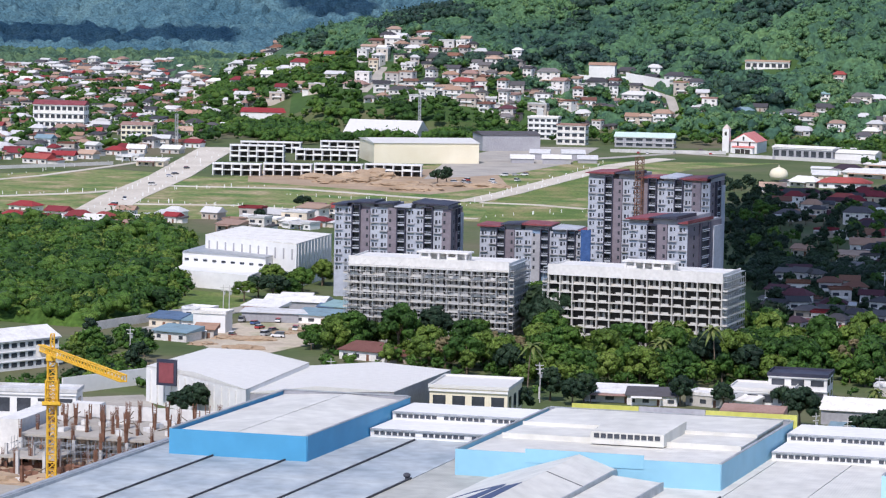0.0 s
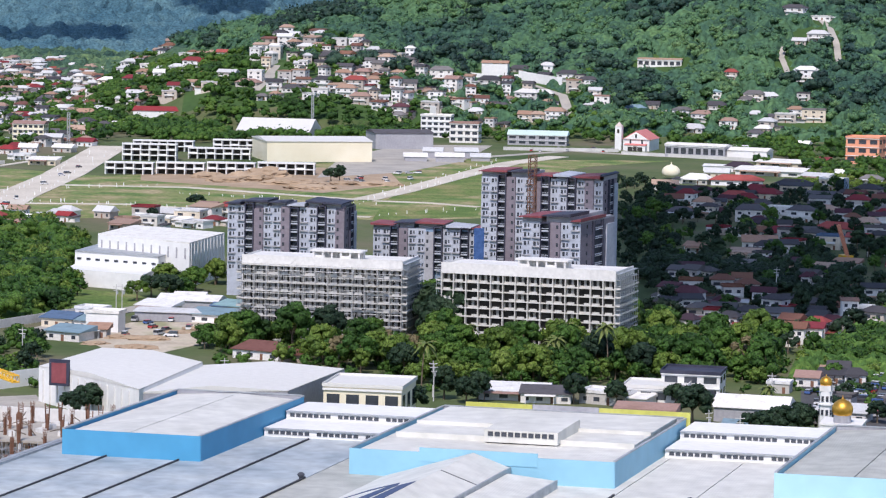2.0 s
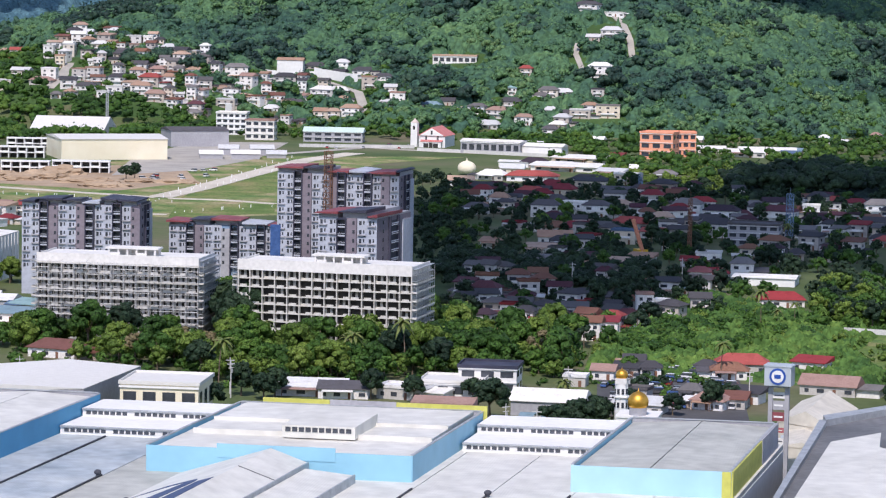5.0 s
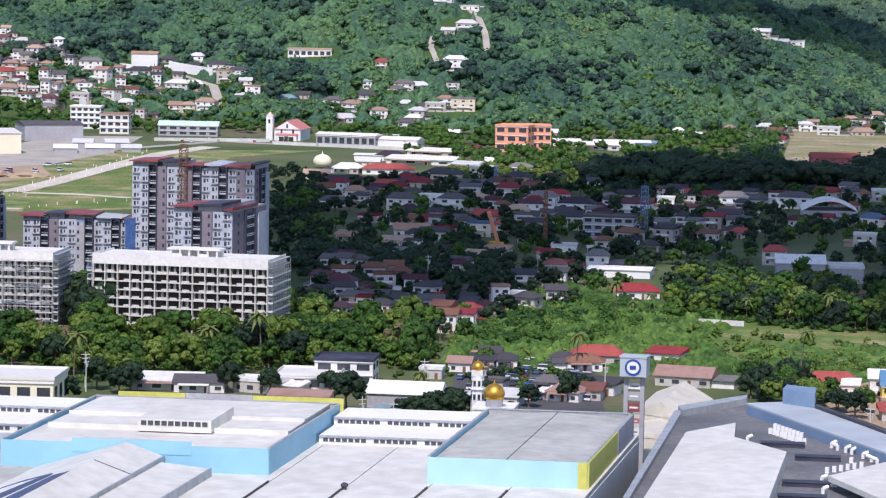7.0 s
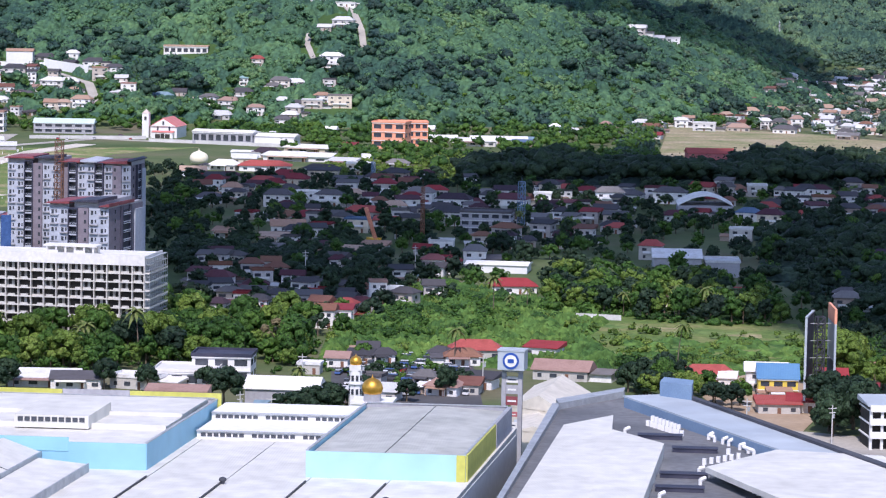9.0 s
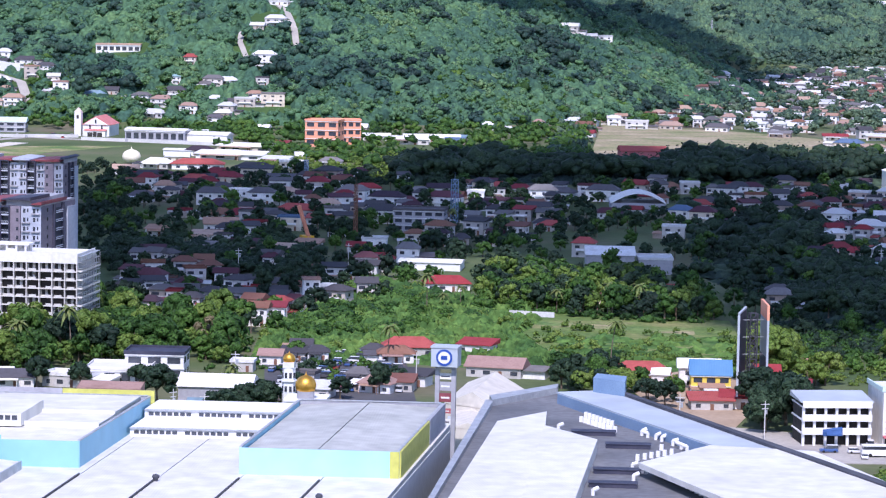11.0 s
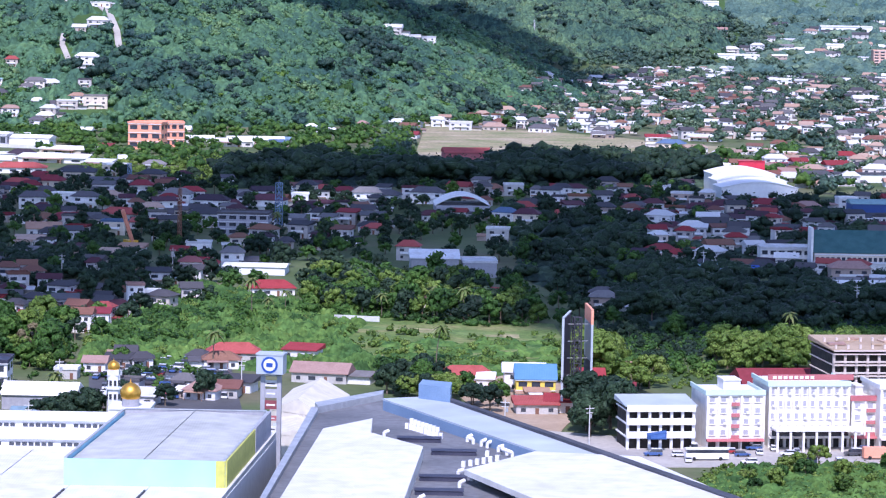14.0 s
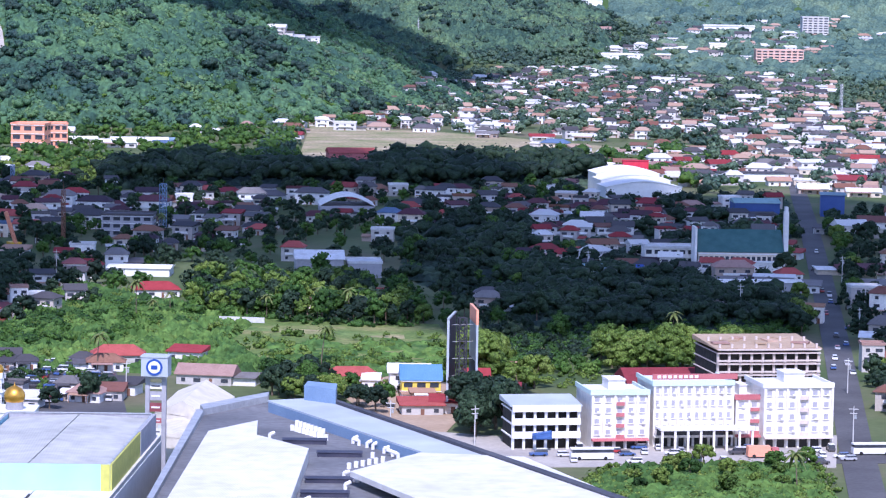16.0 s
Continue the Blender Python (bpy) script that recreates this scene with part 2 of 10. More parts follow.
def leafy(name, colours, cell, patch, tuftiness=2.2, shine=0.3, thin=0.32, crown=0.36):
    """Foliage: colours that drift over patches, change from crown to crown and a little from tuft to tuft; light passes through thin leaves."""
    m = bpy.data.materials.new(name)
    m.use_nodes = True
    n, l = m.node_tree.nodes, m.node_tree.links
    bsdf = n["Principled BSDF"]
    bsdf.inputs["Roughness"].default_value, bsdf.inputs["Specular IOR Level"].default_value = 0.55, shine
    geo, drift, vor, sep = (n.new("ShaderNode" + k) for k in ("NewGeometry", "TexNoise", "TexVoronoi", "SeparateColor"))
    drift.inputs["Scale"].default_value, drift.inputs["Detail"].default_value = 1 / patch, 3
    vor.inputs["Scale"].default_value = 1 / cell
    l.new(geo.outputs["Position"], drift.inputs["Vector"])
    l.new(geo.outputs["Position"], vor.inputs["Vector"])
    l.new(vor.outputs["Color"], sep.inputs["Color"])
    wide = n.new("ShaderNodeMapRange")
    wide.inputs["From Min"].default_value, wide.inputs["From Max"].default_value = 0.34, 0.66
    wide.inputs["To Max"].default_value = 0.82 - crown
    l.new(drift.outputs["Fac"], wide.inputs["Value"])
    last = wide.outputs["Result"]
    for source, share in ((sep.outputs["Red"], crown), (geo.outputs["Random Per Island"], 0.18)):
        add = n.new("ShaderNodeMath")
        add.operation = "MULTIPLY_ADD"
        add.inputs[1].default_value = share
        l.new(source, add.inputs[0])
        l.new(last, add.inputs[2])
        last = add.outputs[0]
    ramp = n.new("ShaderNodeValToRGB")
    e = ramp.color_ramp.elements
    while len(e) < len(colours):
        e.new(0.5)
    for k, c in enumerate(colours):
        e[k].position, e[k].color = 0.12 + 0.76 * k / (len(colours) - 1), (*c, 1)
    l.new(last, ramp.inputs["Fac"])
    tuft, relief = n.new("ShaderNodeTexNoise"), n.new("ShaderNodeBump")
    # Shade between tufts is painted: colour drops to 0.38 in the bump's hollows.
    gap_shade, gap_shading = n.new("ShaderNodeMapRange"), n.new("ShaderNodeMix")
    gap_shade.inputs["From Min"].default_value, gap_shade.inputs["From Max"].default_value = 0.36, 0.64
    gap_shade.inputs["To Min"].default_value, gap_shade.inputs["To Max"].default_value = 0.38, 1.5
    gap_shading.data_type, gap_shading.blend_type = "RGBA", "MULTIPLY"
    gap_shading.inputs[0].default_value = 1.0
    l.new(tuft.outputs["Fac"], gap_shade.inputs["Value"])
    l.new(ramp.outputs["Color"], gap_shading.inputs[6])
    l.new(gap_shade.outputs["Result"], gap_shading.inputs[7])
    leaf_colour = gap_shading.outputs[2]
    l.new(leaf_colour, bsdf.inputs["Base Color"])
    tuft.inputs["Scale"].default_value, tuft.inputs["Detail"].default_value = tuftiness, 3
    relief.inputs["Strength"].default_value, relief.inputs["Distance"].default_value = 0.8, 0.8 / tuftiness
    l.new(geo.outputs["Position"], tuft.inputs["Vector"])
    l.new(tuft.outputs["Fac"], relief.inputs["Height"])
    l.new(relief.outputs["Normal"], bsdf.inputs["Normal"])
    back, mix = n.new("ShaderNodeBsdfTranslucent"), n.new("ShaderNodeMixShader")
    mix.inputs[0].default_value = thin
    l.new(leaf_colour, back.inputs["Color"])
    l.new(bsdf.outputs[0], mix.inputs[1])
    l.new(back.outputs[0], mix.inputs[2])
    l.new(mix.outputs[0], n["Material Output"].inputs["Surface"])
    return m


M["leaf"] = leafy("leaves", [(0.024, 0.060, 0.018), (0.048, 0.118, 0.026), (0.080, 0.172, 0.032), (0.130, 0.225, 0.042)], 8.0, 45.0, shine=0.2)
M["leaf_light"] = leafy("light_leaves", [(0.060, 0.118, 0.024), (0.108, 0.184, 0.036), (0.165, 0.250, 0.048), (0.205, 0.275, 0.064)], 6.0, 35.0, shine=0.2)
# For dark crowns, and as painted shade on trees under the cloud.
M["leaf_dark"] = leafy("dark_and_shade_leaves", [(0.018, 0.038, 0.026), (0.032, 0.064, 0.036), (0.052, 0.094, 0.046)], 8.0, 45.0, shine=0.2)
# Both hill leaf colours hold painted haze: greens lightened and turned bluer.
M["leaf_hill"] = leafy("haze_tinted_hill_leaves", [(0.036, 0.086, 0.076), (0.058, 0.134, 0.092), (0.086, 0.194, 0.098), (0.122, 0.248, 0.102), (0.175, 0.29, 0.120)], 10.0, 85.0, 1.6, crown=0.24)
M["leaf_deep"] = leafy("haze_tinted_deep_leaves", [(0.022, 0.052, 0.046), (0.036, 0.082, 0.060), (0.056, 0.116, 0.070)], 10.0, 60.0, 1.4)
# Suburb trees hold haze as extra blue in the base colour.
M["leaf_plain"] = leafy("haze_tinted_suburb_leaves", [(0.036, 0.078, 0.066), (0.066, 0.124, 0.086), (0.110, 0.180, 0.105), (0.160, 0.230, 0.125)], 14.0, 90.0, 0.7)
M["leaf_dry"] = material("dry_leaves", [(0.14, 0.12, 0.06), (0.22, 0.18, 0.10)], 0.8, by="island", scale=0.2, fine=0.6, coords="World")


def canopy_material(name, colours, cell):
    """Foliage whose colour changes from crown to crown."""
    m = material(name, colours, 0.9, scale=0.011, fine=0.35, coords="World", grit=0.45, spec=0.08)
    n, l = m.node_tree.nodes, m.node_tree.links
    vor = n.new("ShaderNodeTexVoronoi")
    vor.inputs["Scale"].default_value = 1 / cell
    geo = n.new("ShaderNodeNewGeometry")
    l.new(geo.outputs["Position"], vor.inputs["Vector"])
    sep = n.new("ShaderNodeSeparateColor")
    l.new(vor.outputs["Color"], sep.inputs["Color"])
    ramp = next(x for x in n if x.bl_idname == "ShaderNodeValToRGB")
    patch = next(x for x in n if x.bl_idname == "ShaderNodeMapRange" and x.inputs["From Min"].default_value > 0.31)
    blend = n.new("ShaderNodeMath")
    blend.operation = "MULTIPLY_ADD"
    blend.inputs[1].default_value = 0.38
    half = n.new("ShaderNodeMath")
    half.operation = "MULTIPLY"
    half.inputs[1].default_value = 0.62
    l.new(patch.outputs["Result"], half.inputs[0])
    l.new(sep.outputs["Red"], blend.inputs[0])
    l.new(half.outputs[0], blend.inputs[2])
    l.new(blend.outputs[0], ramp.inputs["Fac"])
    return m


# Hill canopy greens carry haze as added blue.
M["canopy_hill"] = canopy_material("haze_tinted_hill_canopy", [(0.028, 0.066, 0.058), (0.048, 0.106, 0.072), (0.076, 0.156, 0.080), (0.118, 0.215, 0.092)], 6.0)
# Mountain canopy painted blue to stand for haze over the distance.
M["canopy_far"] = canopy_material("haze_blue_canopy", [(0.042, 0.106, 0.146), (0.070, 0.150, 0.188), (0.106, 0.196, 0.216)], 16.0)
# Plain and slope greens paled and blued: haze baked into the colour.
M["canopy_plain"] = canopy_material("haze_tinted_plain_canopy", [(0.036, 0.080, 0.082), (0.072, 0.132, 0.112), (0.112, 0.180, 0.130), (0.17, 0.24, 0.145)], 14.0)
M["canopy_slope"] = canopy_material("haze_tinted_slope_canopy", [(0.022, 0.052, 0.048), (0.052, 0.104, 0.074), (0.092, 0.160, 0.088), (0.16, 0.24, 0.106)], 7.0)
M["canopy_near"] = canopy_material("woodland_canopy", [(0.022, 0.05, 0.014), (0.04, 0.085, 0.02), (0.065, 0.125, 0.026), (0.10, 0.175, 0.035)], 6.0)
# Darker, bluer canopy for woods under the cloud: shade put into the colour.
M["canopy_wood"] = canopy_material("shade_wood_canopy", [(0.018, 0.032, 0.034), (0.030, 0.052, 0.046), (0.048, 0.078, 0.054), (0.074, 0.115, 0.060)], 7.0)
M["canopy_scrub"] = canopy_material("scrub_canopy", [(0.026, 0.062, 0.022), (0.054, 0.118, 0.034), (0.098, 0.182, 0.044), (0.160, 0.250, 0.060)], 4.5)
M["palm"] = material("palm_leaves", [(0.06, 0.10, 0.02), (0.12, 0.16, 0.04), (0.17, 0.18, 0.06)], 0.6, by="island", scale=0.3, fine=1.0)
M["cloud"] = material("cloud_vapour", [(0.85, 0.86, 0.88), (0.9, 0.9, 0.9)], 1.0, scale=0.004, fine=0.02)


def let_through(m, share):
    """Thin vapour: part of the sunlight passes each skin of the cloud, added to lift the shade below."""
    n, l = m.node_tree.nodes, m.node_tree.links
    clear, mix = n.new("ShaderNodeBsdfTransparent"), n.new("ShaderNodeMixShader")
    # Blue tint added to cool the shade on the ground.
    clear.inputs["Color"].default_value = (0.88, 0.95, 1.0, 1)
    mix.inputs[0].default_value = share
    l.new(n["Principled BSDF"].outputs[0], mix.inputs[1])
    l.new(clear.outputs[0], mix.inputs[2])
    l.new(mix.outputs[0], n["Material Output"].inputs["Surface"])


# Lets no sunlight through, so that the shade on the hill falls darker.
M["cloud_opaque"] = material("opaque_cloud_vapour", [(0.83, 0.84, 0.86), (0.9, 0.9, 0.9)], 1.0, scale=0.004, fine=0.02)
let_through(M["cloud"], 0.23)
M["carpaint"] = material("car_paint", [(0.75, 0.75, 0.76), (0.08, 0.08, 0.09), (0.45, 0.46, 0.48), (0.40, 0.04, 0.04), (0.70, 0.70, 0.72), (0.06, 0.12, 0.30)], 0.3, by="object", scale=0.3, spec=0.5)
M["tyre"] = material("tyre_rubber", [(0.02, 0.02, 0.02), (0.03, 0.03, 0.03)], 0.9)


# ---- building blocks ----
def bm_box(bm, x0, x1, y0, y1, z0, z1, bevel=0.0):
    """A box added to bm; z1 may be four heights (corners in turn) for a sloping top."""
    tops = z1 if isinstance(z1, tuple) else (z1,) * 4
    xy = ((x0, y0), (x1, y0), (x1, y1), (x0, y1))
    lo = [bm.verts.new((*p, z0)) for p in xy]
    hi = [bm.verts.new((*p, h)) for p, h in zip(xy, tops)]
    bm.faces.new(lo[::-1])
    bm.faces.new(hi)
    for k in range(4):
        bm.faces.new((lo[k], lo[(k + 1) % 4], hi[(k + 1) % 4], hi[k]))
    return bm


def boxes(*rows):
    bm = bmesh.new()
    for r in rows:
        bm_box(bm, *r)
    return bm


def bm_tube(bm, a, b, r0, r1=None, n=8):
    a, b = Vector(a), Vector(b)
    r1 = r0 if r1 is None else r1
    q = (b - a).to_track_quat("Z", "Y")
    rings = []
    for p, r in ((a, r0), (b, r1)):
        rings.append([bm.verts.new(p + q @ Vector((r * math.cos(k * math.tau / n), r * math.sin(k * math.tau / n), 0))) for k in range(n)])
    for k in range(n):
        bm.faces.new((rings[0][k], rings[0][(k + 1) % n], rings[1][(k + 1) % n], rings[1][k]))
    bm.faces.new(rings[0][::-1])
    bm.faces.new(rings[1])
    return bm


def mesh_of(name, bm):
    me = bpy.data.meshes.new(name)
    bmesh.ops.recalc_face_normals(bm, faces=bm.faces)
    bm.to_mesh(me)
    bm.free()
    return me


def part(name, bm, mat, parent, label="", at=None):
    """One mesh object under a thing or a part; bm may be a mesh that is shared."""
    me = bm if isinstance(bm, bpy.types.Mesh) else mesh_of(name, bm)
    if not me.materials:
        me.materials.append(M[mat])
    ob = new(name, me)
    ob.parent = parent
    if at is not None:
        ob.matrix_basis = at
    return tagged(ob, label)


def thing(name, x, y, z, turn, label, category, group="", kind=""):
    ob = new(name)
    ob.matrix_basis = pose(x, y, z, 0, 0, turn)
    return tagged(ob, label, category, group, kind)


def lone(name, bm, mat, x, y, z, turn, label, category, group="", kind=""):
    ob = new(name, bm if isinstance(bm, bpy.types.Mesh) else mesh_of(name, bm))
    if not ob.data.materials:
        ob.data.materials.append(M[mat])
    ob.matrix_basis = pose(x, y, z, 0, 0, turn)
    return tagged(ob, label, category, group, kind)


CLEAR = []          # places kept free of trees: x, y, radius


GROUND = {}         # the same places, by squares of 25 m


def keep_clear(x, y, r):
    CLEAR.append((x, y, r))
    for i in range(int((x - r - 5) // 25), int((x + r + 5) // 25) + 1):
        for j in range(int((y - r - 5) // 25), int((y + r + 5) // 25) + 1):
            GROUND.setdefault((i, j), []).append((x, y, r))


def ground_z(x, y):
    """The height of the land: a flat town, a wooded hill with a spur behind it, and mountains far off."""
    d, a = math.hypot(x, y), math.degrees(math.atan2(x, y))
    c, s = math.cos(math.radians(7.2)), math.sin(math.radians(7.2))
    u, v = x * c - y * s, x * s + y * c - 3000
    q = (u / 520) ** 2 + (v / 760) ** 2
    h1 = 148 * max(0.0, 1 - q) ** 1.15
    q = ((x + 5) / 205) ** 2 + ((y - 2660) / 400) ** 2
    h2 = 66 * max(0.0, 1 - q) ** 0.9
    c, s = math.cos(math.radians(16.2)), math.sin(math.radians(16.2))
    u, v = x * c - y * s, x * s + y * c - 4080
    h3 = 66 * max(0.0, 1 - (u / 300) ** 2 - (v / 640) ** 2) ** 1.1
    z = (h1 ** 3 + h2 ** 3 + h3 ** 3) ** (1 / 3)
    if z > 0:
        z += min(1.0, z / 20) * 4.0 * (math.sin(x * 0.021 + 1.3 * math.sin(y * 0.013)) + math.sin(y * 0.017 + x * 0.009))
    left = min(1.0, max(0.0, (3.0 - a) / 6.0))
    r0 = max(0.0, d - 3850) / 1000
    r1 = max(0.0, d - 3500) / 1000
    far = left * (150 * r0 ** 1.1 + min(1.0, r0 * 3) * (22 * math.sin(x * 0.011 + y * 0.004) * math.sin(y * 0.008) + 9 * math.sin(x * 0.031) * math.sin(y * 0.023 + x * 0.01)))
    far += (1 - left) * (32 * r1 ** 1.3 + 320 * max(0.0, r1 - 1.13) ** 1.1)
    return max(0.0, z) + max(0.0, far)


def clear_area(pts, step=12):
    """Keeps a plan outline free of trees."""
    for i in range(int((max(p[0] for p in pts) - min(p[0] for p in pts)) / step) + 1):
        for j in range(int((max(p[1] for p in pts) - min(p[1] for p in pts)) / step) + 1):
            x, y = min(p[0] for p in pts) + (i + 0.5) * step, min(p[1] for p in pts) + (j + 0.5) * step
            if inside(x, y, pts):
                keep_clear(x, y, step * 0.8)


def inside(px, py, poly):
    hit = False
    for (ax, ay), (bx, by) in zip(poly, poly[1:] + poly[:1]):
        if (ay > py) != (by > py) and px < (bx - ax) * (py - ay) / (by - ay) + ax:
            hit = not hit
    return hit


def slab(name, mat, pts, z, label, kind="structure"):
    """A flat patch of ground with a thin edge, draped at height z over the terrain."""
    bm = bmesh.new()
    top = [bm.verts.new((x, y, ground_z(x, y) + z)) for x, y in pts]
    low = [bm.verts.new((x, y, ground_z(x, y) - 0.3)) for x, y in pts]
    bm.faces.new(top)
    bm.faces.new(low[::-1])
    for k in range(len(pts)):
        j = (k + 1) % len(pts)
        bm.faces.new((low[k], low[j], top[j], top[k]))
    ob = new(name, mesh_of(name, bm))
    ob.data.materials.append(M[mat])
    return tagged(ob, label, name.split(".")[0].replace("_", " "), "", kind)




def road(name, mat, pts, width, z, label):
    """A strip along pts that follows the ground."""
    bm = bmesh.new()
    fine = []
    for (x0, y0), (x1, y1) in zip(pts, pts[1:]):
        steps = max(1, int(math.hypot(x1 - x0, y1 - y0) / 12))
        fine += [(x0 + (x1 - x0) * k / steps, y0 + (y1 - y0) * k / steps) for k in range(steps)]
    fine.append(pts[-1])
    rings = []
    for k, (x, y) in enumerate(fine):
        ax, ay = fine[max(0, k - 1)]
        bx, by = fine[min(len(fine) - 1, k + 1)]
        s = math.hypot(bx - ax, by - ay)
        nx, ny = -(by - ay) / s * width / 2, (bx - ax) / s * width / 2
        g = ground_z(x, y)
        rings.append([bm.verts.new((x + nx, y + ny, g - 0.5)), bm.verts.new((x + nx, y + ny, g + z)), bm.verts.new((x - nx, y - ny, g + z)), bm.verts.new((x - nx, y - ny, g - 0.5))])
        keep_clear(x, y, width * 0.6 + 1.5)
        if g > 15:
            keep_clear(x, y - 8, width * 0.7 + 4)
    for a, b in zip(rings, rings[1:]):
        for j in range(3):
            bm.faces.new((a[j], b[j], b[j + 1], a[j + 1]))
    ob = new(name, mesh_of(name, bm))
    ob.data.materials.append(M[mat])
    return tagged(ob, label, "road", "", "structure")

# ---- land ----
def make_ground():
    xs = [-1700 + 26 * k for k in range(170)]
    ys = [-600, -300, 0, 200, 400, 600, 700] + [800 + 28 * k for k in range(149)]
    verts, faces = [], []
    for y in ys:
        for x in xs:
            verts.append((x, y, ground_z(x, y)))
    w = len(xs)
    for j in range(len(ys) - 1):
        for i in range(w - 1):
            faces.append((j * w + i, j * w + i + 1, (j + 1) * w + i + 1, (j + 1) * w + i))
    me = bpy.data.meshes.new("ground")
    me.from_pydata(verts, [], faces)
    me.polygons.foreach_set("use_smooth", [True] * len(faces))
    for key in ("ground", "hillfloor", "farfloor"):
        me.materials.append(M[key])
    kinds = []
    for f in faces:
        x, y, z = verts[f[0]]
        # beyond 3650 m the floor takes the haze-blue colour
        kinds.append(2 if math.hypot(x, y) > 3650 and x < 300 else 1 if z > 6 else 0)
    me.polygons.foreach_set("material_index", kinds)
    tagged(new("ground", me), "green and earthen land rising to wooded hills", "ground", "", "structure")


make_ground()


# ---- clouds, high over and behind the camera ----
def cloud(seed, lumps, vapour="cloud"):
    """A flat-bottomed cloud of several lumps; each lump shades the ground round (gx, gy)."""
    up = 1400.0
    ox, oy = SUN_WAY.x / SUN_WAY.z * up, SUN_WAY.y / SUN_WAY.z * up
    cx, cy = lumps[0][0], lumps[0][1]
    bm = bmesh.new()
    for n, (gx, gy, rx, ry) in enumerate(lumps):
        made = bmesh.ops.create_icosphere(bm, subdivisions=4, radius=1)["verts"]
        for v in made:
            p = v.co.normalized()
            k = 1 + 0.16 * noise.noise(p * 2.2 + Vector((seed, n, 0))) + 0.10 * noise.noise(p * 5.5 + Vector((n, seed, 0)))
            k += 0.06 * noise.noise(p * 13 + Vector((0, 0, seed)))
            v.co = Vector((p.x * k * rx + gx - cx, p.y * k * ry + gy - cy, (p.z * k * 90 + 3 * n) if p.z > 0 else p.z * 18 + 3 * n))
    ob = lone("cloud", bm, vapour, cx + ox, cy + oy, up, 0, "white cumulus cloud drifting before the sun", "cloud", "clouds", "structure")
    skin = ob.modifiers.new("one_skin", "REMESH")
    skin.mode, skin.voxel_size = "VOXEL", 7.0


# ---- the mall ----
MALL_TURN = -14.5


def mall():
    t = thing("shopping_mall", 0, 700, 0, MALL_TURN, "long shopping mall with pale sheet roofs and blue hall walls", "mall")
    # low hall with its sheet roof in strips
    part("wall", boxes((-68, 134, -110, 66, 0, 19.2)), "whitewall", t, "pale lower walls")
    k = 0
    u = -67.5
    strips = {}
    for key in ("greysheet", "palegreysheet", "mallroof"):
        strips[key] = mesh_of("roof_panel", boxes((0, 16.6, -109.5, 66, 19.25, (20.0, 20.0, 20.6, 20.6))))
        strips[key].materials.append(M[key])
    for k in range(12):
        part("roof_panel", strips["greysheet" if k < 4 else "palegreysheet" if k == 4 else "mallroof"], "mallroof", t, at=pose(u + 16.8 * k, 0, 0))
    gutter = mesh_of("gutter", boxes((0, 0.32, -109.5, 34, 19.2, (20.35, 20.35, 20.9, 20.9))))
    short = mesh_of("gutter", boxes((0, 0.32, -109.5, -17, 19.2, (20.35, 20.35, 20.75, 20.75))))
    for k in range(1, 12):
        part("gutter", gutter if k < 4 else short, "seam", t, "dark seam between roof sheets", at=pose(u + 16.8 * k - 0.3, 0, 0))
    part("left_parapet", boxes((-69.2, -68.0, -110, 66, 17, 21.0), (-67.98, -67.3, -110, 66, 19.3, 20.9)), "steel", t)
    vent = bmesh.new()
    bm_tube(vent, (0, 0, 0), (0, 0, 0.7), 0.45)
    bmesh.ops.create_icosphere(vent, subdivisions=2, radius=0.8, matrix=Matrix.Translation((0, 0, 0.95)) @ Matrix.Diagonal((1, 1, 0.75, 1)))
    vent = mesh_of("roof_ventilator", vent)
    for vu, vv in ((-1, -18), (44, -20), (84, -22), (121, -40), (16, -50)):
        part("roof_ventilator", vent, "dark" if vu < 40 else "steel", t, "round turbine ventilator", at=pose(vu, vv, 20.3))

    def hall(u0, u1, v0, v1, top, front, side, seams, sheet="mallroof"):
        h = part("hall", boxes((u0, u1, v0, v1, 19, top - 1.2)), side, t)
        part("front_wall", boxes((u0 - 0.15, u1 + 0.15, v0 - 0.3, v0, 18.5, top)), front, h, "painted front wall")
        part("side_wall", boxes((u1, u1 + 0.3, v0 + 0.01, v1, 18.5, top)), side, h)
        part("side_wall", boxes((u0 - 0.3, u0, v0 + 0.01, v1, 18.5, top)), side, h)
        part("back_wall", boxes((u0 - 0.15, u1 + 0.15, v1, v1 + 0.3, 10, top + 0.2)), "greypaint", h)
        part("coping", boxes((u0 - 0.35, u0 + 0.25, v0, v1 + 0.4, top, top + 0.22), (u0 + 0.26, u1 - 0.26, v1 - 0.2, v1 + 0.4, top + 0.2, top + 0.42),
                             (u1 - 0.25, u1 + 0.35, v0, v1 + 0.4, top, top + 0.22)), "steel", h, "grey metal coping")
        w = (u1 - u0 - 1.2) / seams
        for j in range(seams):
            a = u0 + 0.6 + j * w
            mid = top - 0.8
            rise = tuple(mid + 0.9 * (1 - abs(2 * (q - u0) / (u1 - u0) - 1)) for q in (a, a + w - 0.25, a + w - 0.25, a))
            part("roof_sheet", boxes((a, a + w - 0.25, v0 + 0.3, v1 - 0.5, top - 1.5, rise)), sheet, h, "pale grey roof sheet")
        return h

    hall(-61, -29.3, -3.2, 64.5, 26, "blue", "blue", 2, "mallroof")
    hb = hall(6.6, 64.4, -8, 60, 26, "midblue", "midblue", 1)
    part("raised_parapet", boxes((22, 48, -8.45, -8.31, 24, 27.0)), "midblue", hb)
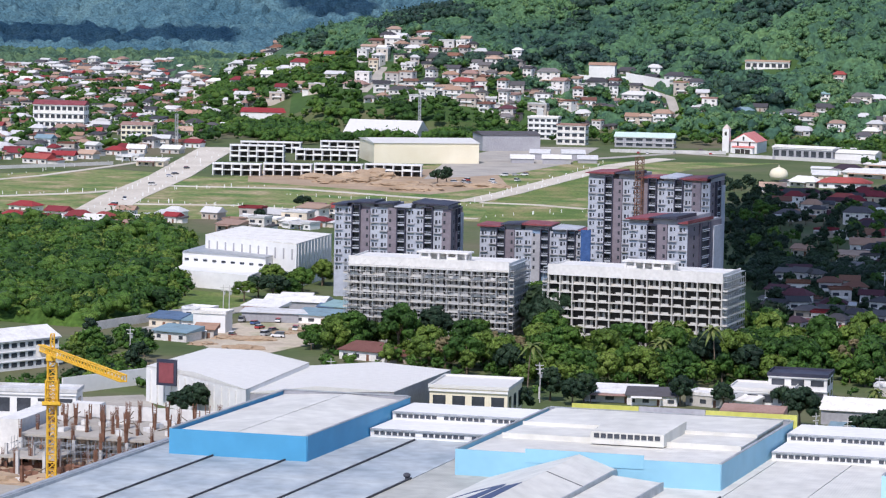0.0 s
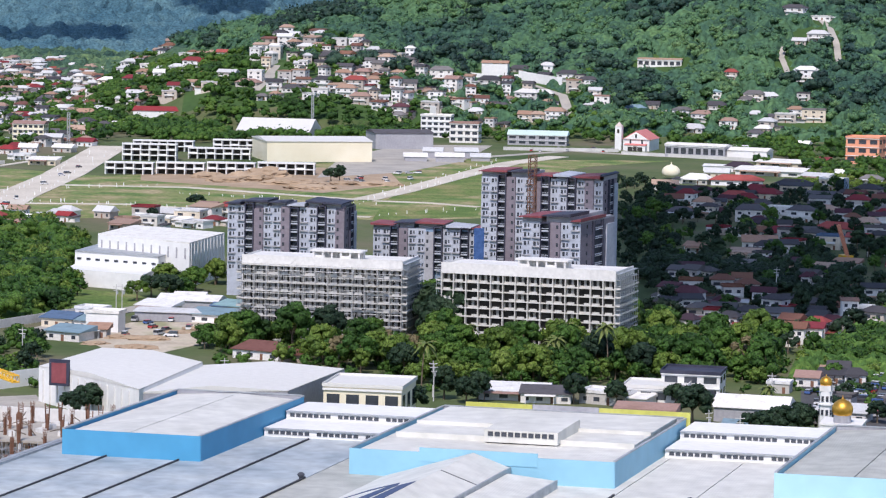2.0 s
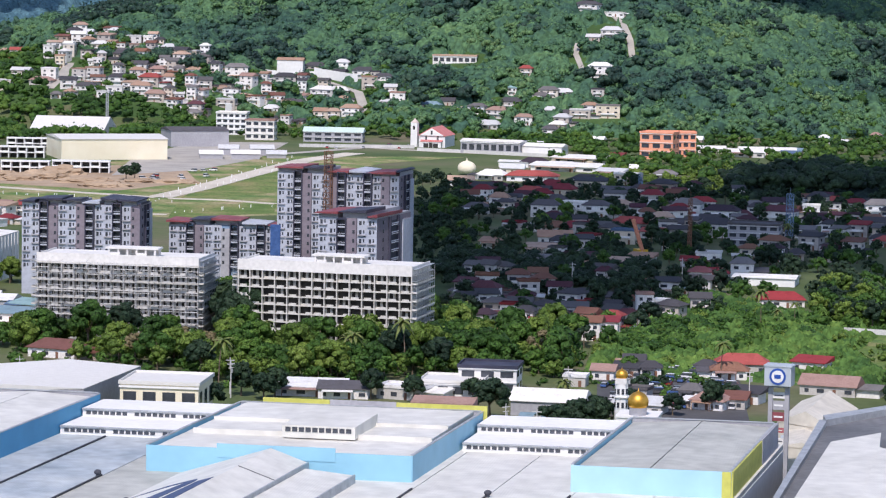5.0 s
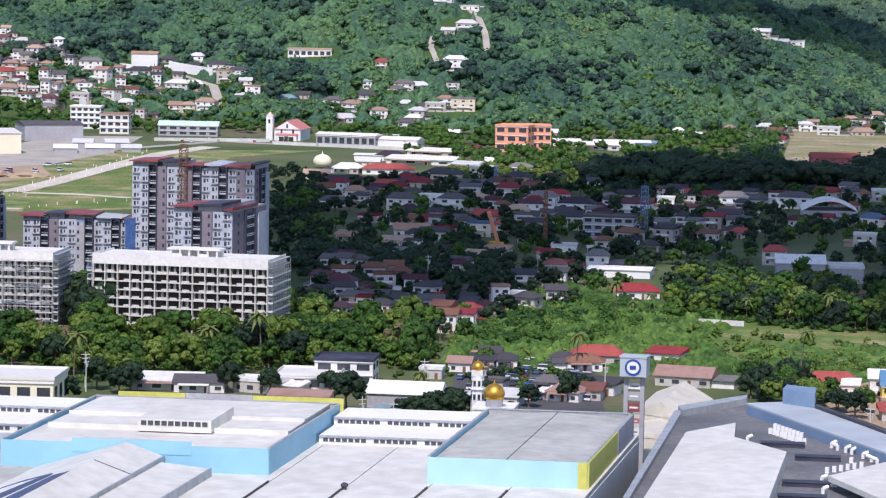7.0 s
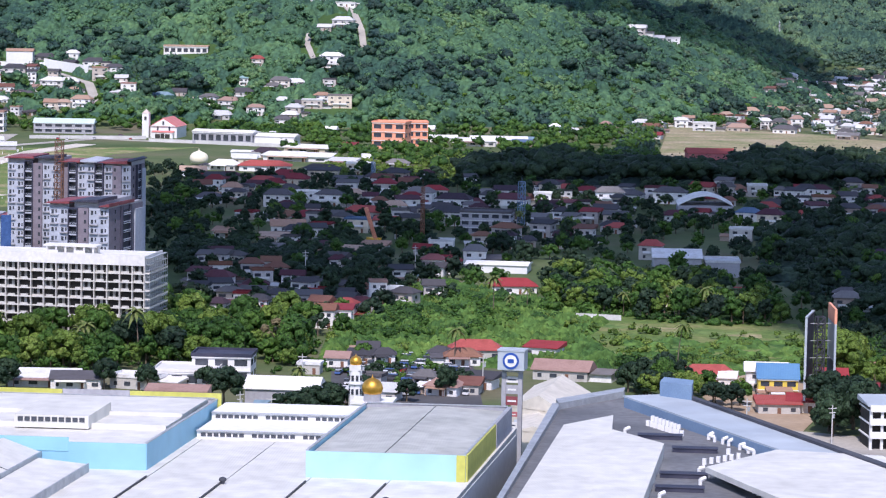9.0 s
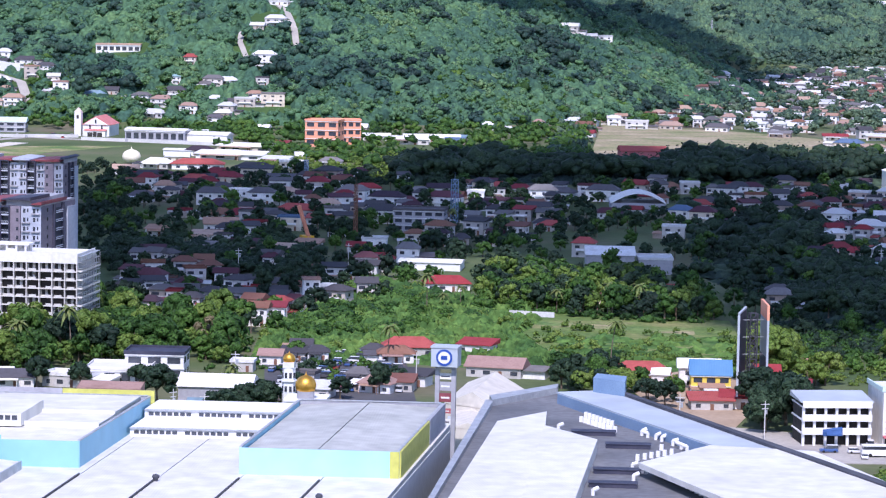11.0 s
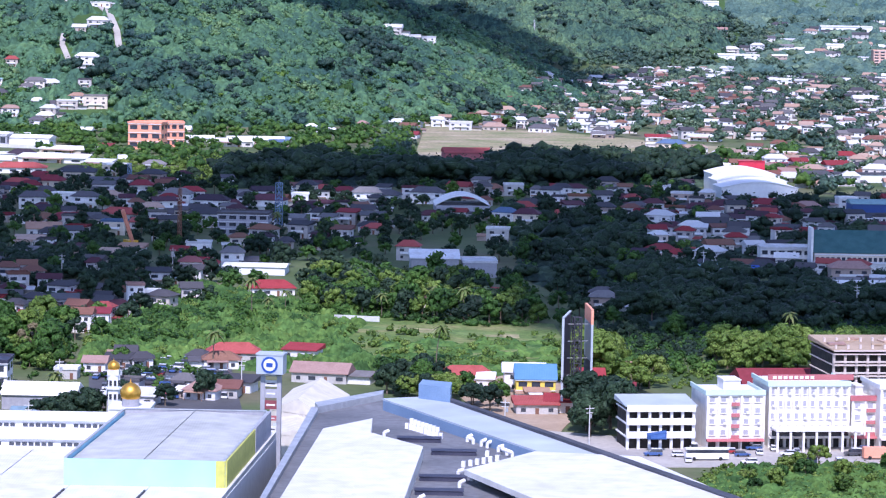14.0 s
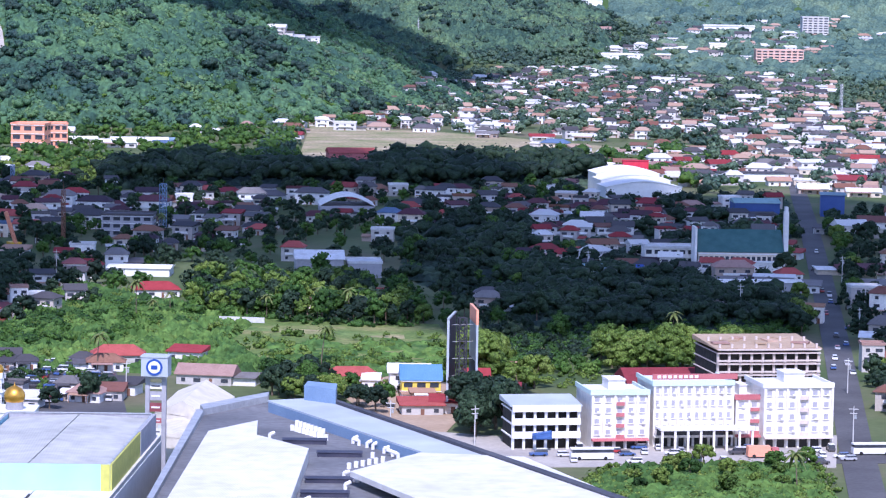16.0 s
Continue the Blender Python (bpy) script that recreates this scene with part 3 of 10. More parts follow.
    for a, b, c, d in ((13, 60, 16.5, 24.3), (13, 60, 32, 42.3)):
        part("roof_step", boxes((a - 4, b + 3, c, 57.5, 24, 26.1 + (c - 18) * 0.03), (a - 4, b + 3, c - 0.3, c, 24, 26.4 + (c - 18) * 0.03)), "mallroof", hb)
    part("skylight", boxes((30, 46.5, 13.5, 33, 25.5, (28.3, 28.3, 28.7, 28.7))), "mallroof", hb, "raised roof lantern")
    pane = mesh_of("pane", boxes((-0.58, 0.58, -0.12, 0.05, -0.5, 0.5)))
    for j in range(10):
        part("pane", pane, "glass", hb, at=pose(31.4 + j * 1.52, 13.45, 27.4))
    for a, b in ((12, 28), (44, 65.5)):
        part("back_sign_board", boxes((a, b, 60.4, 60.9, 24, 27.4)), "yellow", hb, "olive yellow board on the back wall")
    part("back_board", boxes((28.1, 43.9, 60.41, 60.7, 24, 27.5)), "greypaint", hb)
    # third hall: white sheet greyed halfway towards its cloud-shaded tone
    hc = hall(99.4, 132.6, -10.5, 60.5, 26, "paleblue", "paleblue", 2, "palegreysheet")
    part("arched_roof_edge", boxes((47, 62, 61.4, 66, 23, (27.6, 27.6, 28.7, 28.7))), "roof_rusty", hb, "dull red sheet roof behind the back wall")
    part("corner_strip", boxes((131.0, 132.9, -11.12, -10.82, 17, 26)), "yellow", hc, "yellow corner strip")
    part("yellow_side", boxes((132.91, 133.3, -10.5, 34, 2, 26)), "yellow", hc)
    part("grey_side", boxes((132.91, 133.4, 34.1, 60.5, 2, 26.3)), "greypaint", hc)

    # rows of clerestory windows between the halls
    small = mesh_of("pane", boxes((-0.54, 0.54, -0.1, 0.05, -0.40, 0.40)))
    for u0, u1, n in ((-29, 6.5, 23), (65.0, 98.8, 22)):
        for row, (v, z) in enumerate(((36, 20.5), (51, 22.5))):
            c = part("clerestory", boxes((u0 + 0.4, u1 - 0.4, v, v + 15, 18.8, (z + 2.0, z + 2.0, z + 2.1, z + 2.1))), "whitewall", t, "white stepped roof with a window band")
            part("window_band", boxes((u0 + 0.9, u1 - 0.9, v - 0.06, v - 0.01, z + 0.45, z + 1.6)), "dirtywhite", c, "white window frame band")
            part("lintel", boxes((u0 + 0.4, u1 - 0.4, v - 0.5, v - 0.02, z + 1.75, z + 2.05)), "steel", c)
            for j in range(n):
                if j % 8 != 7:
                    part("pane", small, "glass", c, at=pose(u0 + 1.9 + j * (u1 - u0 - 3.4) / (n - 1), v - 0.08, z + 1.02))
    # raised gable over the atrium with the painted mark
    bm = bmesh.new()
    ring = ((14, 20.3), (34, 26.5), (42, 23.7), (42, 19.3), (14, 19.3))
    near, away = [[bm.verts.new((pu, pv, pz)) for pu, pz in ring] for pv in (-90, -8.6)]
    bm.faces.new(near)
    bm.faces.new(away[::-1])
    for k in range(5):
        bm.faces.new((near[k], near[(k + 1) % 5], away[(k + 1) % 5], away[k]))
    g = part("atrium_roof", bm, "mallroof", t, "raised gabled atrium roof")
    part("fascia", boxes((42.02, 42.4, -90, -9, 21.4, 23.9)), "steel", g, "grey metal fascia")
    part("sheet_joint", boxes((34.2, 41.9, -33.2, -32.9, 23.5, (26.52, 23.82, 23.82, 26.52))), "seam", g)
    part("second_roof", boxes((42.5, 53, -92, -12.2, 19.5, (23.0, 22.0, 22.0, 23.0))), "mallroof", t, "lower side roof")
    part("second_fascia", boxes((53.02, 53.4, -92, -12.2, 19.6, 22.2)), "steel", t, "grey metal fascia")

    def mark(*uv):
        mk = bmesh.new()
        low, up = [[mk.verts.new((pu, pv, 20.3 + (pu - 14) * 0.31 + dz)) for pu, pv in uv] for dz in (-0.05, 0.1)]
        mk.faces.new(up)
        mk.faces.new(low[::-1])
        for k in range(len(uv)):
            q = (k + 1) % len(uv)
            mk.faces.new((low[k], low[q], up[q], up[k]))
        part("painted_mark", mk, "navymark", t, "dark blue mark painted on the roof")

    mark((29.8, -46.5), (33.4, -47.5), (33.7, -84), (27.6, -84))
    mark((28.2, -41.5), (28.9, -45.5), (25.2, -78), (18.6, -70), (26.2, -41))
    mark((27.9, -41.6), (21.5, -41.4), (15, -45), (21.2, -38.9), (27.9, -40.6))
    # the whole mall is sheared sideways to fit the camera's view
    lean = Matrix(((1, 0.076, 0, 0), (0, 1, 0, 0), (0, 0, 1, 0), (0, 0, 0, 1)))
    for me in {ob.data for ob in t.children_recursive}:
        me.transform(lean)
    for ob in t.children_recursive:
        ob.location.x += 0.076 * ob.location.y


mall()


def prism(name, pts, z0, z1, mat, parent=None, label=""):
    """An upright block over a plan outline; z1 may be one height a corner."""
    bm = bmesh.new()
    tops = z1 if isinstance(z1, (tuple, list)) else [z1] * len(pts)
    lo = [bm.verts.new((x, y, z0)) for x, y in pts]
    hi = [bm.verts.new((x, y, h)) for (x, y), h in zip(pts, tops)]
    bm.faces.new(lo[::-1])
    bm.faces.new(hi)
    for k in range(len(pts)):
        j = (k + 1) % len(pts)
        bm.faces.new((lo[k], lo[j], hi[j], hi[k]))
    return part(name, bm, mat, parent, label)


# ---- tower blocks ----
def unfinished_block(x, y, turn, bays, label, skin="whitewall", filled=True):
    """A bare concrete frame, nine floors, with balconies, scaffolding at both ends and a lift house."""
    t = thing("unfinished_building", x, y, 0, turn, label, "building", "unfinished blocks")
    w, d, fh, floors = bays * 4.3, 24.0, 2.85, 9
    top = floors * fh
    part("core", boxes((0.3, w - 0.3, 2.31, d, 0, top)), "concrete", t, "bare concrete core")
    part("roof_parapet", boxes((0, w, 0, 0.3, top, top + 3.6), (0, w, d - 0.3, d, top, top + 1.6), (0, 0.3, 0.31, d - 0.31, top, top + 3.2), (w - 0.3, w, 0.31, d - 0.31, top, top + 3.2),
                               (0.31, w - 0.31, 0.31, d - 0.31, top, top + 2.6)), "dirtywhite", t, "weathered white roof parapet")
    a = w * 0.42
    part("lift_house", boxes((a, a + 17, 7.6, 10, top + 2.61, top + 5.2)), "concrete", t, "bare lift house wall")
    part("lift_house_roof", boxes((a - 0.6, a + 17.6, 3.4, 10.6, top + 5.21, top + 5.75)), "dirtywhite", t)
    post = mesh_of("lift_house_post", boxes((-0.3, 0.3, -0.3, 0.3, 0, 2.6)))
    for k in range(6):
        part("lift_house_post", post, "dirtywhite", t, at=pose(a + 0.6 + k * 3.16, 4.0, top + 2.61))
    part("lift_house_parapet", boxes((a + 1, a + 4.4, 3.8, 4.0, top + 2.61, top + 4.0), (a + 10, a + 13.4, 3.8, 4.0, top + 2.61, top + 4.0)), "dirtywhite", t)
    slabm = mesh_of("balcony_slab", boxes((0, w, 0, 1.65, -0.18, 0.12)))
    for f in range(floors):
        part("balcony_slab", slabm, skin, t, at=pose(0, 0, f * fh + 0.1))
    pier = mesh_of("pier", boxes((-0.18, 0.18, 0.06, 1.62, 0, top)))
    for b in range(bays + 1):
        part("pier", pier, skin, t, at=pose(min(max(b * 4.3, 0.25), w - 0.25), 0, 0))
    infill = mesh_of("infill_wall", boxes(*((r[0], r[1], 1.7, 1.95, r[2], r[3]) for r in ((1.75, 2.6, 0.15, 2.6), (0.2, 0.55, 0.15, 2.6), (0.551, 1.749, 0.15, 0.75)))))
    rail = mesh_of("balcony_front", boxes((0.9, 3.3, 0.02, 0.2, 0.12, 0.95)))
    half = mesh_of("balcony_front", boxes((2.3, 4.1, 0.02, 0.2, 0.12, 0.95)))
    # one solid panel a floor, painted dark in place of shaded rooms
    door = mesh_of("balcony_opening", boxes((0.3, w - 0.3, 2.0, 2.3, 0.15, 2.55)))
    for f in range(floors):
        part("balcony_opening", door, "opening", t, "dark panel painted as room shade behind the balconies", at=pose(0, 0, f * fh))
        for b in range(bays):
            part("balcony_front", rail if b % 3 != 2 else half, skin, t, at=pose(b * 4.3, 0, f * fh))
            if filled or f == 8 or (b * 5 + f) % 3 == 0:
                part("infill_wall", infill, skin, t, at=pose(b * 4.3, 0, f * fh))
    for side, x0 in (("left", -1.6), ("right", w + 0.25)):
        bm = bmesh.new()
        bm_tube(bm, (0, 0, 0), (0, 0, top + 1.9), 0.09, n=5)
        post = mesh_of("scaffold_pole", bm)
        for k in range(11):
            for q in (x0, x0 + 1.35):
                part("scaffold_pole", post, "steel", t, "steel scaffold pole", at=pose(q, 0.2 + k * 2.35, -(k * 7 % 5) * 0.3))
        walkway = mesh_of("scaffold_deck", boxes((x0, x0 + 1.35, 0.1, d - 0.2, 0, 0.14)))
        for f in range(15):
            part("scaffold_deck", walkway, "steel", t, at=pose(0, 0, f * 2.0))
        board = mesh_of("scaffold_board", boxes((x0 - 0.2, x0 - 0.08, 0.0, d - 0.2, 0.2, 0.75), (x0 + 1.43, x0 + 1.55, 0.0, d - 0.2, 0.2, 0.75), (x0 - 0.07, x0 + 1.42, -0.25, -0.13, 0.2, 0.75)))
        for f in range(floors):
            part("scaffold_board", board, "framewash", t, at=pose(0, 0, f * fh))
    if filled:                                # poles, ledgers and boards before the whole front
        bm, rng = bmesh.new(), random.Random(bays)
        for k in range(int(w / 2.15) + 1):
            for q in (-1.5, -0.5):
                bm_tube(bm, (k * 2.15, q, 0), (k * 2.15, q, top + rng.uniform(-0.6, 1.6)), 0.05, n=4)
        for f in range(14):
            for q in (-1.5, -0.5):
                bm_tube(bm, (-0.3, q, f * 1.95 + 1.0), (w + 0.3, q, f * 1.95 + 1.0), 0.04, n=4)
            for k in range(int(w / 4.3)):
                if rng.random() < 0.5:
                    bm_box(bm, k * 4.3, k * 4.3 + 4.2, -1.4, -0.6, f * 1.95 + 1.06, f * 1.95 + 1.14)
                if rng.random() < 0.3:
                    bm_tube(bm, (k * 4.3, -1.52, f * 1.95 + 1.0), (k * 4.3 + 2.15, -1.52, f * 1.95 + 2.95), 0.05, n=4)
        part("front_scaffolding", bm, "concrete", t, "steel scaffolding over the whole front")
    keep_clear(x + w / 2 * math.cos(radians(turn)), y + w / 2 * math.sin(radians(turn)) + 6, w * 0.30)
    for k in range(6):
        keep_clear(x + (w * k / 5) * math.cos(radians(turn)) - 7 * math.sin(radians(turn)), y + (w * k / 5) * math.sin(radians(turn)) + 7 * math.cos(radians(turn)), 11)
    return t


def condo(x, y, turn, w, d, floors, label, roof="navy", skin="mauve"):
    """A slab of flats: pale panels with ledges, mauve bays and dark-framed balconies in turn, under tilted roof plates."""
    t = thing("condominium", x, y, 0, turn, label, "building", "condominiums")
    fh = 3.15
    top = floors * fh
    part("wall", boxes((0, w, 0, d, 0, top)), skin, t, "grey plastered wall")
    n, low = max(5, round(w / 3.5)), 3        # the lowest floors are a plain podium
    bw = w / n
    window = mesh_of("window", boxes((-bw * 0.3, -bw * 0.06, -0.1, 0.02, 0.8, 2.3), (bw * 0.1, bw * 0.24, -0.1, 0.02, 1.1, 2.3)))
    slit = mesh_of("window", boxes((-0.4, 0.4, -0.1, 0.02, 0.9, 2.2)))
    ledge = mesh_of("ledge", boxes((-bw * 0.42, bw * 0.42, -0.75, -0.02, 0.3, 0.68)))
    door = mesh_of("balcony_door", boxes((-bw * 0.4, bw * 0.4, -0.12, -0.02, 0.12, 2.5)))
    deck = mesh_of("balcony", boxes((-bw * 0.46, bw * 0.46, -1.5, -0.13, -0.25, 0.05), (-bw * 0.46, bw * 0.46, -1.5, -1.4, 0.06, 0.3), (-bw * 0.46, bw * 0.46, -1.5, -1.42, 0.8, 0.95)))
    rng = random.Random(int(w * 7 + floors))
    for b in range(n):
        kind, cx = "wwbmwwmbwwbwmw"[b % 14], (b + 0.5) * bw
        h = top - rng.choice((0, 0, 0, 1.2))
        if kind == "m":
            part("bay", boxes((cx - bw * 0.5, cx + bw * 0.5, -1.3, -0.01, 0, h)), "mauve" if skin == "mauve" or b % 2 else "greypaint", t, "grey projecting bay")
            for f in range(low, floors):
                part("window", slit, "glass", t, at=pose(cx + bw * (0.22 if b % 2 else -0.22), -1.3, f * fh))
        elif kind == "b":
            part("frame", boxes((cx - bw * 0.5, cx - bw * 0.5 + 0.4, -2.0, -0.01, 0, h + 0.6), (cx + bw * 0.5 - 0.4, cx + bw * 0.5, -2.0, -0.01, 0, h + 0.6), (cx - bw * 0.5, cx + bw * 0.5, -2.0, -0.3, h + 0.61, h + 1.0)), "navy", t, "dark balcony frame")
            for f in range(low, floors):
                leaf = part("balcony_door", door, "glass", t, at=pose(cx, 0, f * fh))
                part("balcony", deck, "condowhite" if (f + b) % 4 else "navy", leaf)
        else:
            part("panel", boxes((cx - bw * 0.5, cx + bw * 0.5, -0.3, -0.01, 0, top)), "condowhite", t, "pale plastered panel")
            for f in range(low, floors):
                opened = part("window", window, "glass", t, at=pose(cx, -0.3, f * fh))
                if (f + b) % 3:
                    part("ledge", ledge, "condowhite" if b % 2 else "greypaint", opened)
    # the end wall: plain, with a dark plate painted on as a shaded recess
    part("end_recess", boxes((w + 0.005, w + 0.07, d * 0.36, d * 0.58, 0.5, top - 1.5)), "dark", t, "dark plate painted on as a shaded recess")
    part("end_frame", boxes((w + 0.01, w + 0.9, d * 0.33, d * 0.36, 0, top), (w + 0.01, w + 0.9, d * 0.58, d * 0.61, 0, top)), "navy", t)
    part("end_panel", boxes((w + 0.01, w + 0.5, d * 0.74, d - 0.2, 0, top - 2)), "condowhite", t, "pale end panel")
    ebal = mesh_of("balcony", boxes((0.05, 0.85, d * 0.36, d * 0.58, -0.12, 0.05), (0.78, 0.85, d * 0.36, d * 0.58, 0.5, 0.9)))
    ewin = mesh_of("window", boxes((-0.02, 0.08, -0.5, 0.5, 0.9, 2.2)))
    for f in range(floors):
        part("balcony", ebal, "condowhite", t, at=pose(w, 0, f * fh))
        part("window", ewin, "glass", t, at=pose(w, d * 0.18, f * fh))
    # roof plates at different heights, and parapets between them
    x0, k = -0.8, 0
    while x0 < w:
        x1 = min(w + 1.0, x0 + rng.uniform(6, 12))
        z, s = top + rng.uniform(0.3, 2.2), rng.choice((-0.5, 0.5, 0.8))
        part("roof_plane", boxes((x0, x1 - 0.3, -2.0, d * rng.uniform(0.5, 1.0), z, (z + 0.35, z + 0.35 + s, z + 0.35 + s, z + 0.35)) if s > 0 else (x0, x1 - 0.3, -2.0, d + 0.6, z, (z + 0.85, z + 0.35, z + 0.35, z + 0.85))), (roof, "navy", roof, "condowhite")[k % 4], t, "tilted roof plate")
        part("roof_upstand", boxes((x0 + 0.8, x1 - 1.0, 0.4, d - 0.4, top, z - 0.02)), "greypaint", t)
        x0, k = x1, k + 1
    for k in range(5):
        keep_clear(x + (w * k / 4) * math.cos(radians(turn)) - d / 2 * math.sin(radians(turn)), y + (w * k / 4) * math.sin(radians(turn)) + d / 2 * math.cos(radians(turn)), d * 0.6 + 3)
    return t


# ---- houses ----
PROTO = {}
FAR_HOUSES = []      # too many and too small to tell apart
WINDOW = mesh_of("window", boxes((-0.65, 0.65, -0.06, 0.06, -0.6, 0.6)))
WIDE = mesh_of("window", boxes((-1.1, 1.1, -0.06, 0.06, -0.6, 0.6)))
DOOR = mesh_of("door", boxes((-0.5, 0.5, -0.07, 0.05, 0, 2.1)))
KINDS = {"red": "red", "brown": "brown", "grey": "grey", "white": "white", "rusty": "rust-streaked", "bluish": "blue", "purple": "dull purple"}
SHAPES = {"h": "hipped", "g": "gabled", "m": "lean-to", "f": "flat"}


def roof_mesh(shape, w, d, h):
    e, bm = 0.7, bmesh.new()
    if shape == "f":
        bm_box(bm, -w / 2 - 0.3, w / 2 + 0.3, -0.3, d + 0.3, h, h + 0.25)
        for r in ((-w / 2 - 0.3, w / 2 + 0.3, -0.3, -0.05), (-w / 2 - 0.3, w / 2 + 0.3, d + 0.05, d + 0.3), (-w / 2 - 0.3, -w / 2 - 0.05, -0.04, d + 0.04), (w / 2 + 0.05, w / 2 + 0.3, -0.04, d + 0.04)):
            bm_box(bm, *r, h + 0.26, h + 0.9)
        return mesh_of("roof", bm)
    if shape == "m":
        bm_box(bm, -w / 2 - e, w / 2 + e, -e, d + e, h, (h + 0.25, h + 0.25, h + 1.6, h + 1.6))
        return mesh_of("roof", bm)
    rise = 0.24 * min(w, d) + 0.4
    inset = min(w, d) * 0.42 if shape == "h" else 0.0
    lo = [bm.verts.new(p) for p in ((-w / 2 - e, -e, h - 0.1), (w / 2 + e, -e, h - 0.1), (w / 2 + e, d + e, h - 0.1), (-w / 2 - e, d + e, h - 0.1))]
    up = [bm.verts.new((v.co.x, v.co.y, h + 0.1)) for v in lo]
    r0, r1 = bm.verts.new((-w / 2 - e + inset, d / 2, h + rise)), bm.verts.new((w / 2 + e - inset, d / 2, h + rise))
    bm.faces.new(lo[::-1])
    for k in range(4):
        bm.faces.new((lo[k], lo[(k + 1) % 4], up[(k + 1) % 4], up[k]))
    bm.faces.new((up[0], up[1], r1, r0))
    bm.faces.new((up[1], up[2], r1))
    bm.faces.new((up[2], up[3], r0, r1))
    bm.faces.new((up[3], up[0], r0))
    return mesh_of("roof", bm)


def house(colour, shape, storeys, x, y, w, turn, joined=None):
    """A house with its front wall's foot at (x, y); with joined, its place goes into that list instead."""
    key = (colour, shape, storeys, "n" if w < 9 else "m" if w < 14 else "w")
    pw, pd = {"n": (7.0, 6.5), "m": (11.0, 8.5), "w": (17.0, 10.0)}[key[3]]
    m = pose(x, y, ground_z(x, y) - 0.15, 0, 0, turn)
    keep_clear(x - pd / 2 * math.sin(radians(turn)), y + pd / 2 * math.cos(radians(turn)) - 1.5, 0.45 * pw + 1.0)
    if y > 1900:
        keep_clear(x - 0.12 * (4 + w * 0.3), y - 4 - w * 0.15, 0.3 * w + 2)
    if key in PROTO:
        s = w / pw
        m = m @ Matrix.Diagonal((s, 0.5 + 0.5 * s, 0.92 + 0.16 * random.random(), 1))
        if joined is None and y > 2250:
            joined = FAR_HOUSES
        if joined is not None:
            joined.append((PROTO[key], m))
            return None
        return copy_thing(PROTO[key], m)
    t = new("house")
    t.matrix_basis = m
    count = {1: "one-storey", 2: "two-storey", 3: "three-storey", 4: "four-storey"}[storeys]
    tagged(t, "%s painted house with a %s %s roof" % (count, KINDS[colour], SHAPES[shape]), "house", "town houses")
    h = 3.0 * storeys + 0.2
    part("wall", boxes((-pw / 2, pw / 2, 0, pd, -3.5, h)), "housewall", t)
    part("roof", roof_mesh(shape, pw, pd, h), "roof_" + colour, t)
    n = {"n": 2, "m": 3, "w": 4}[key[3]] - (1 if storeys > 1 and key[3] != "n" else 0)
    for f in range(storeys):
        for k in range(n):
            px = -pw / 2 + pw * (k + 0.5) / n
            if f == 0 and k == n // 2:
                part("door", DOOR, "rust", t, at=pose(px, 0, 0.1))
            else:
                part("window", WIDE if (k + f) % 2 else WINDOW, "glass", t, at=pose(px, 0, f * 3.0 + 1.6))
        if f:
            part("window", WINDOW, "glass", t, at=pose(pw / 2, pd * 0.5, f * 3.0 + 1.6, 0, 0, 90))
    if storeys > 1:
        part("balcony", boxes((-pw * 0.3, pw * 0.3, -1.3, -0.01, 3.0, 3.15), (-pw * 0.3, pw * 0.3, -1.3, -1.2, 3.16, 3.95)), "whitewall", t)
    rng = random.Random(repr(key))
    side = rng.choice((-1, 1))
    if rng.random() < 0.5:                   # a lower side room under a lean-to sheet
        a, b = (pw / 2 + 0.02, pw / 2 + pw * 0.42) if side > 0 else (-pw / 2 - pw * 0.42, -pw / 2 - 0.02)
        part("side_room", boxes((a, b, pd * 0.15, pd * 0.9, -3.5, 2.5)), "housewall", t)
        part("side_roof", boxes((a - 0.3, b + 0.3, pd * 0.05, pd * 0.98, 2.52, (2.7, 2.7, 3.3, 3.3))), rng.choice(("roof_rusty", "roof_grey", "roof_white", "roof_" + colour)), t, "lean-to sheet roof")
    if rng.random() < 0.4:                    # a porch roof on posts before the front
        z = 2.7 if storeys == 1 else 2.85
        part("porch_roof", boxes((-pw * 0.42, pw * 0.2, -2.6, -0.08 if storeys == 1 else -1.35, z, (z + 0.12, z + 0.12, z + 0.5, z + 0.5)), (-pw * 0.40, -pw * 0.40 + 0.2, -2.5, -2.3, 0, z - 0.01), (pw * 0.16, pw * 0.16 + 0.2, -2.5, -2.3, 0, z - 0.01)), rng.choice(("roof_rusty", "roof_grey", "roof_white")), t, "porch roof on posts")
    PROTO[key] = t
    return t


def join_houses(name, rows, label):
    """Many like houses of a far quarter as one mesh."""
    verts, faces, slots, which = [], [], {}, []
    for proto, m in rows:
        for p in proto.children:
            me, k = p.data, len(verts)
            mm = m @ p.matrix_basis
            verts += [tuple(mm @ v.co) for v in me.vertices]
            mat = me.materials[0].name
            slot = slots.setdefault(mat, len(slots))
            for f in me.polygons:
                faces.append([k + i for i in f.vertices])
                which.append(slot)
    me = bpy.data.meshes.new(name)
    me.from_pydata(verts, [], faces)
    many = {M["housewall"].name: M["many_housewall"]}
    many.update({M["roof_" + c].name: M["many_roof_" + c] for c in ROOFS})
    for mat in slots:
        me.materials.append(many.get(mat) or bpy.data.materials[mat])
    me.polygons.foreach_set("material_index", which)
    tagged(new(name, me), label, "houses", "", "stuff")


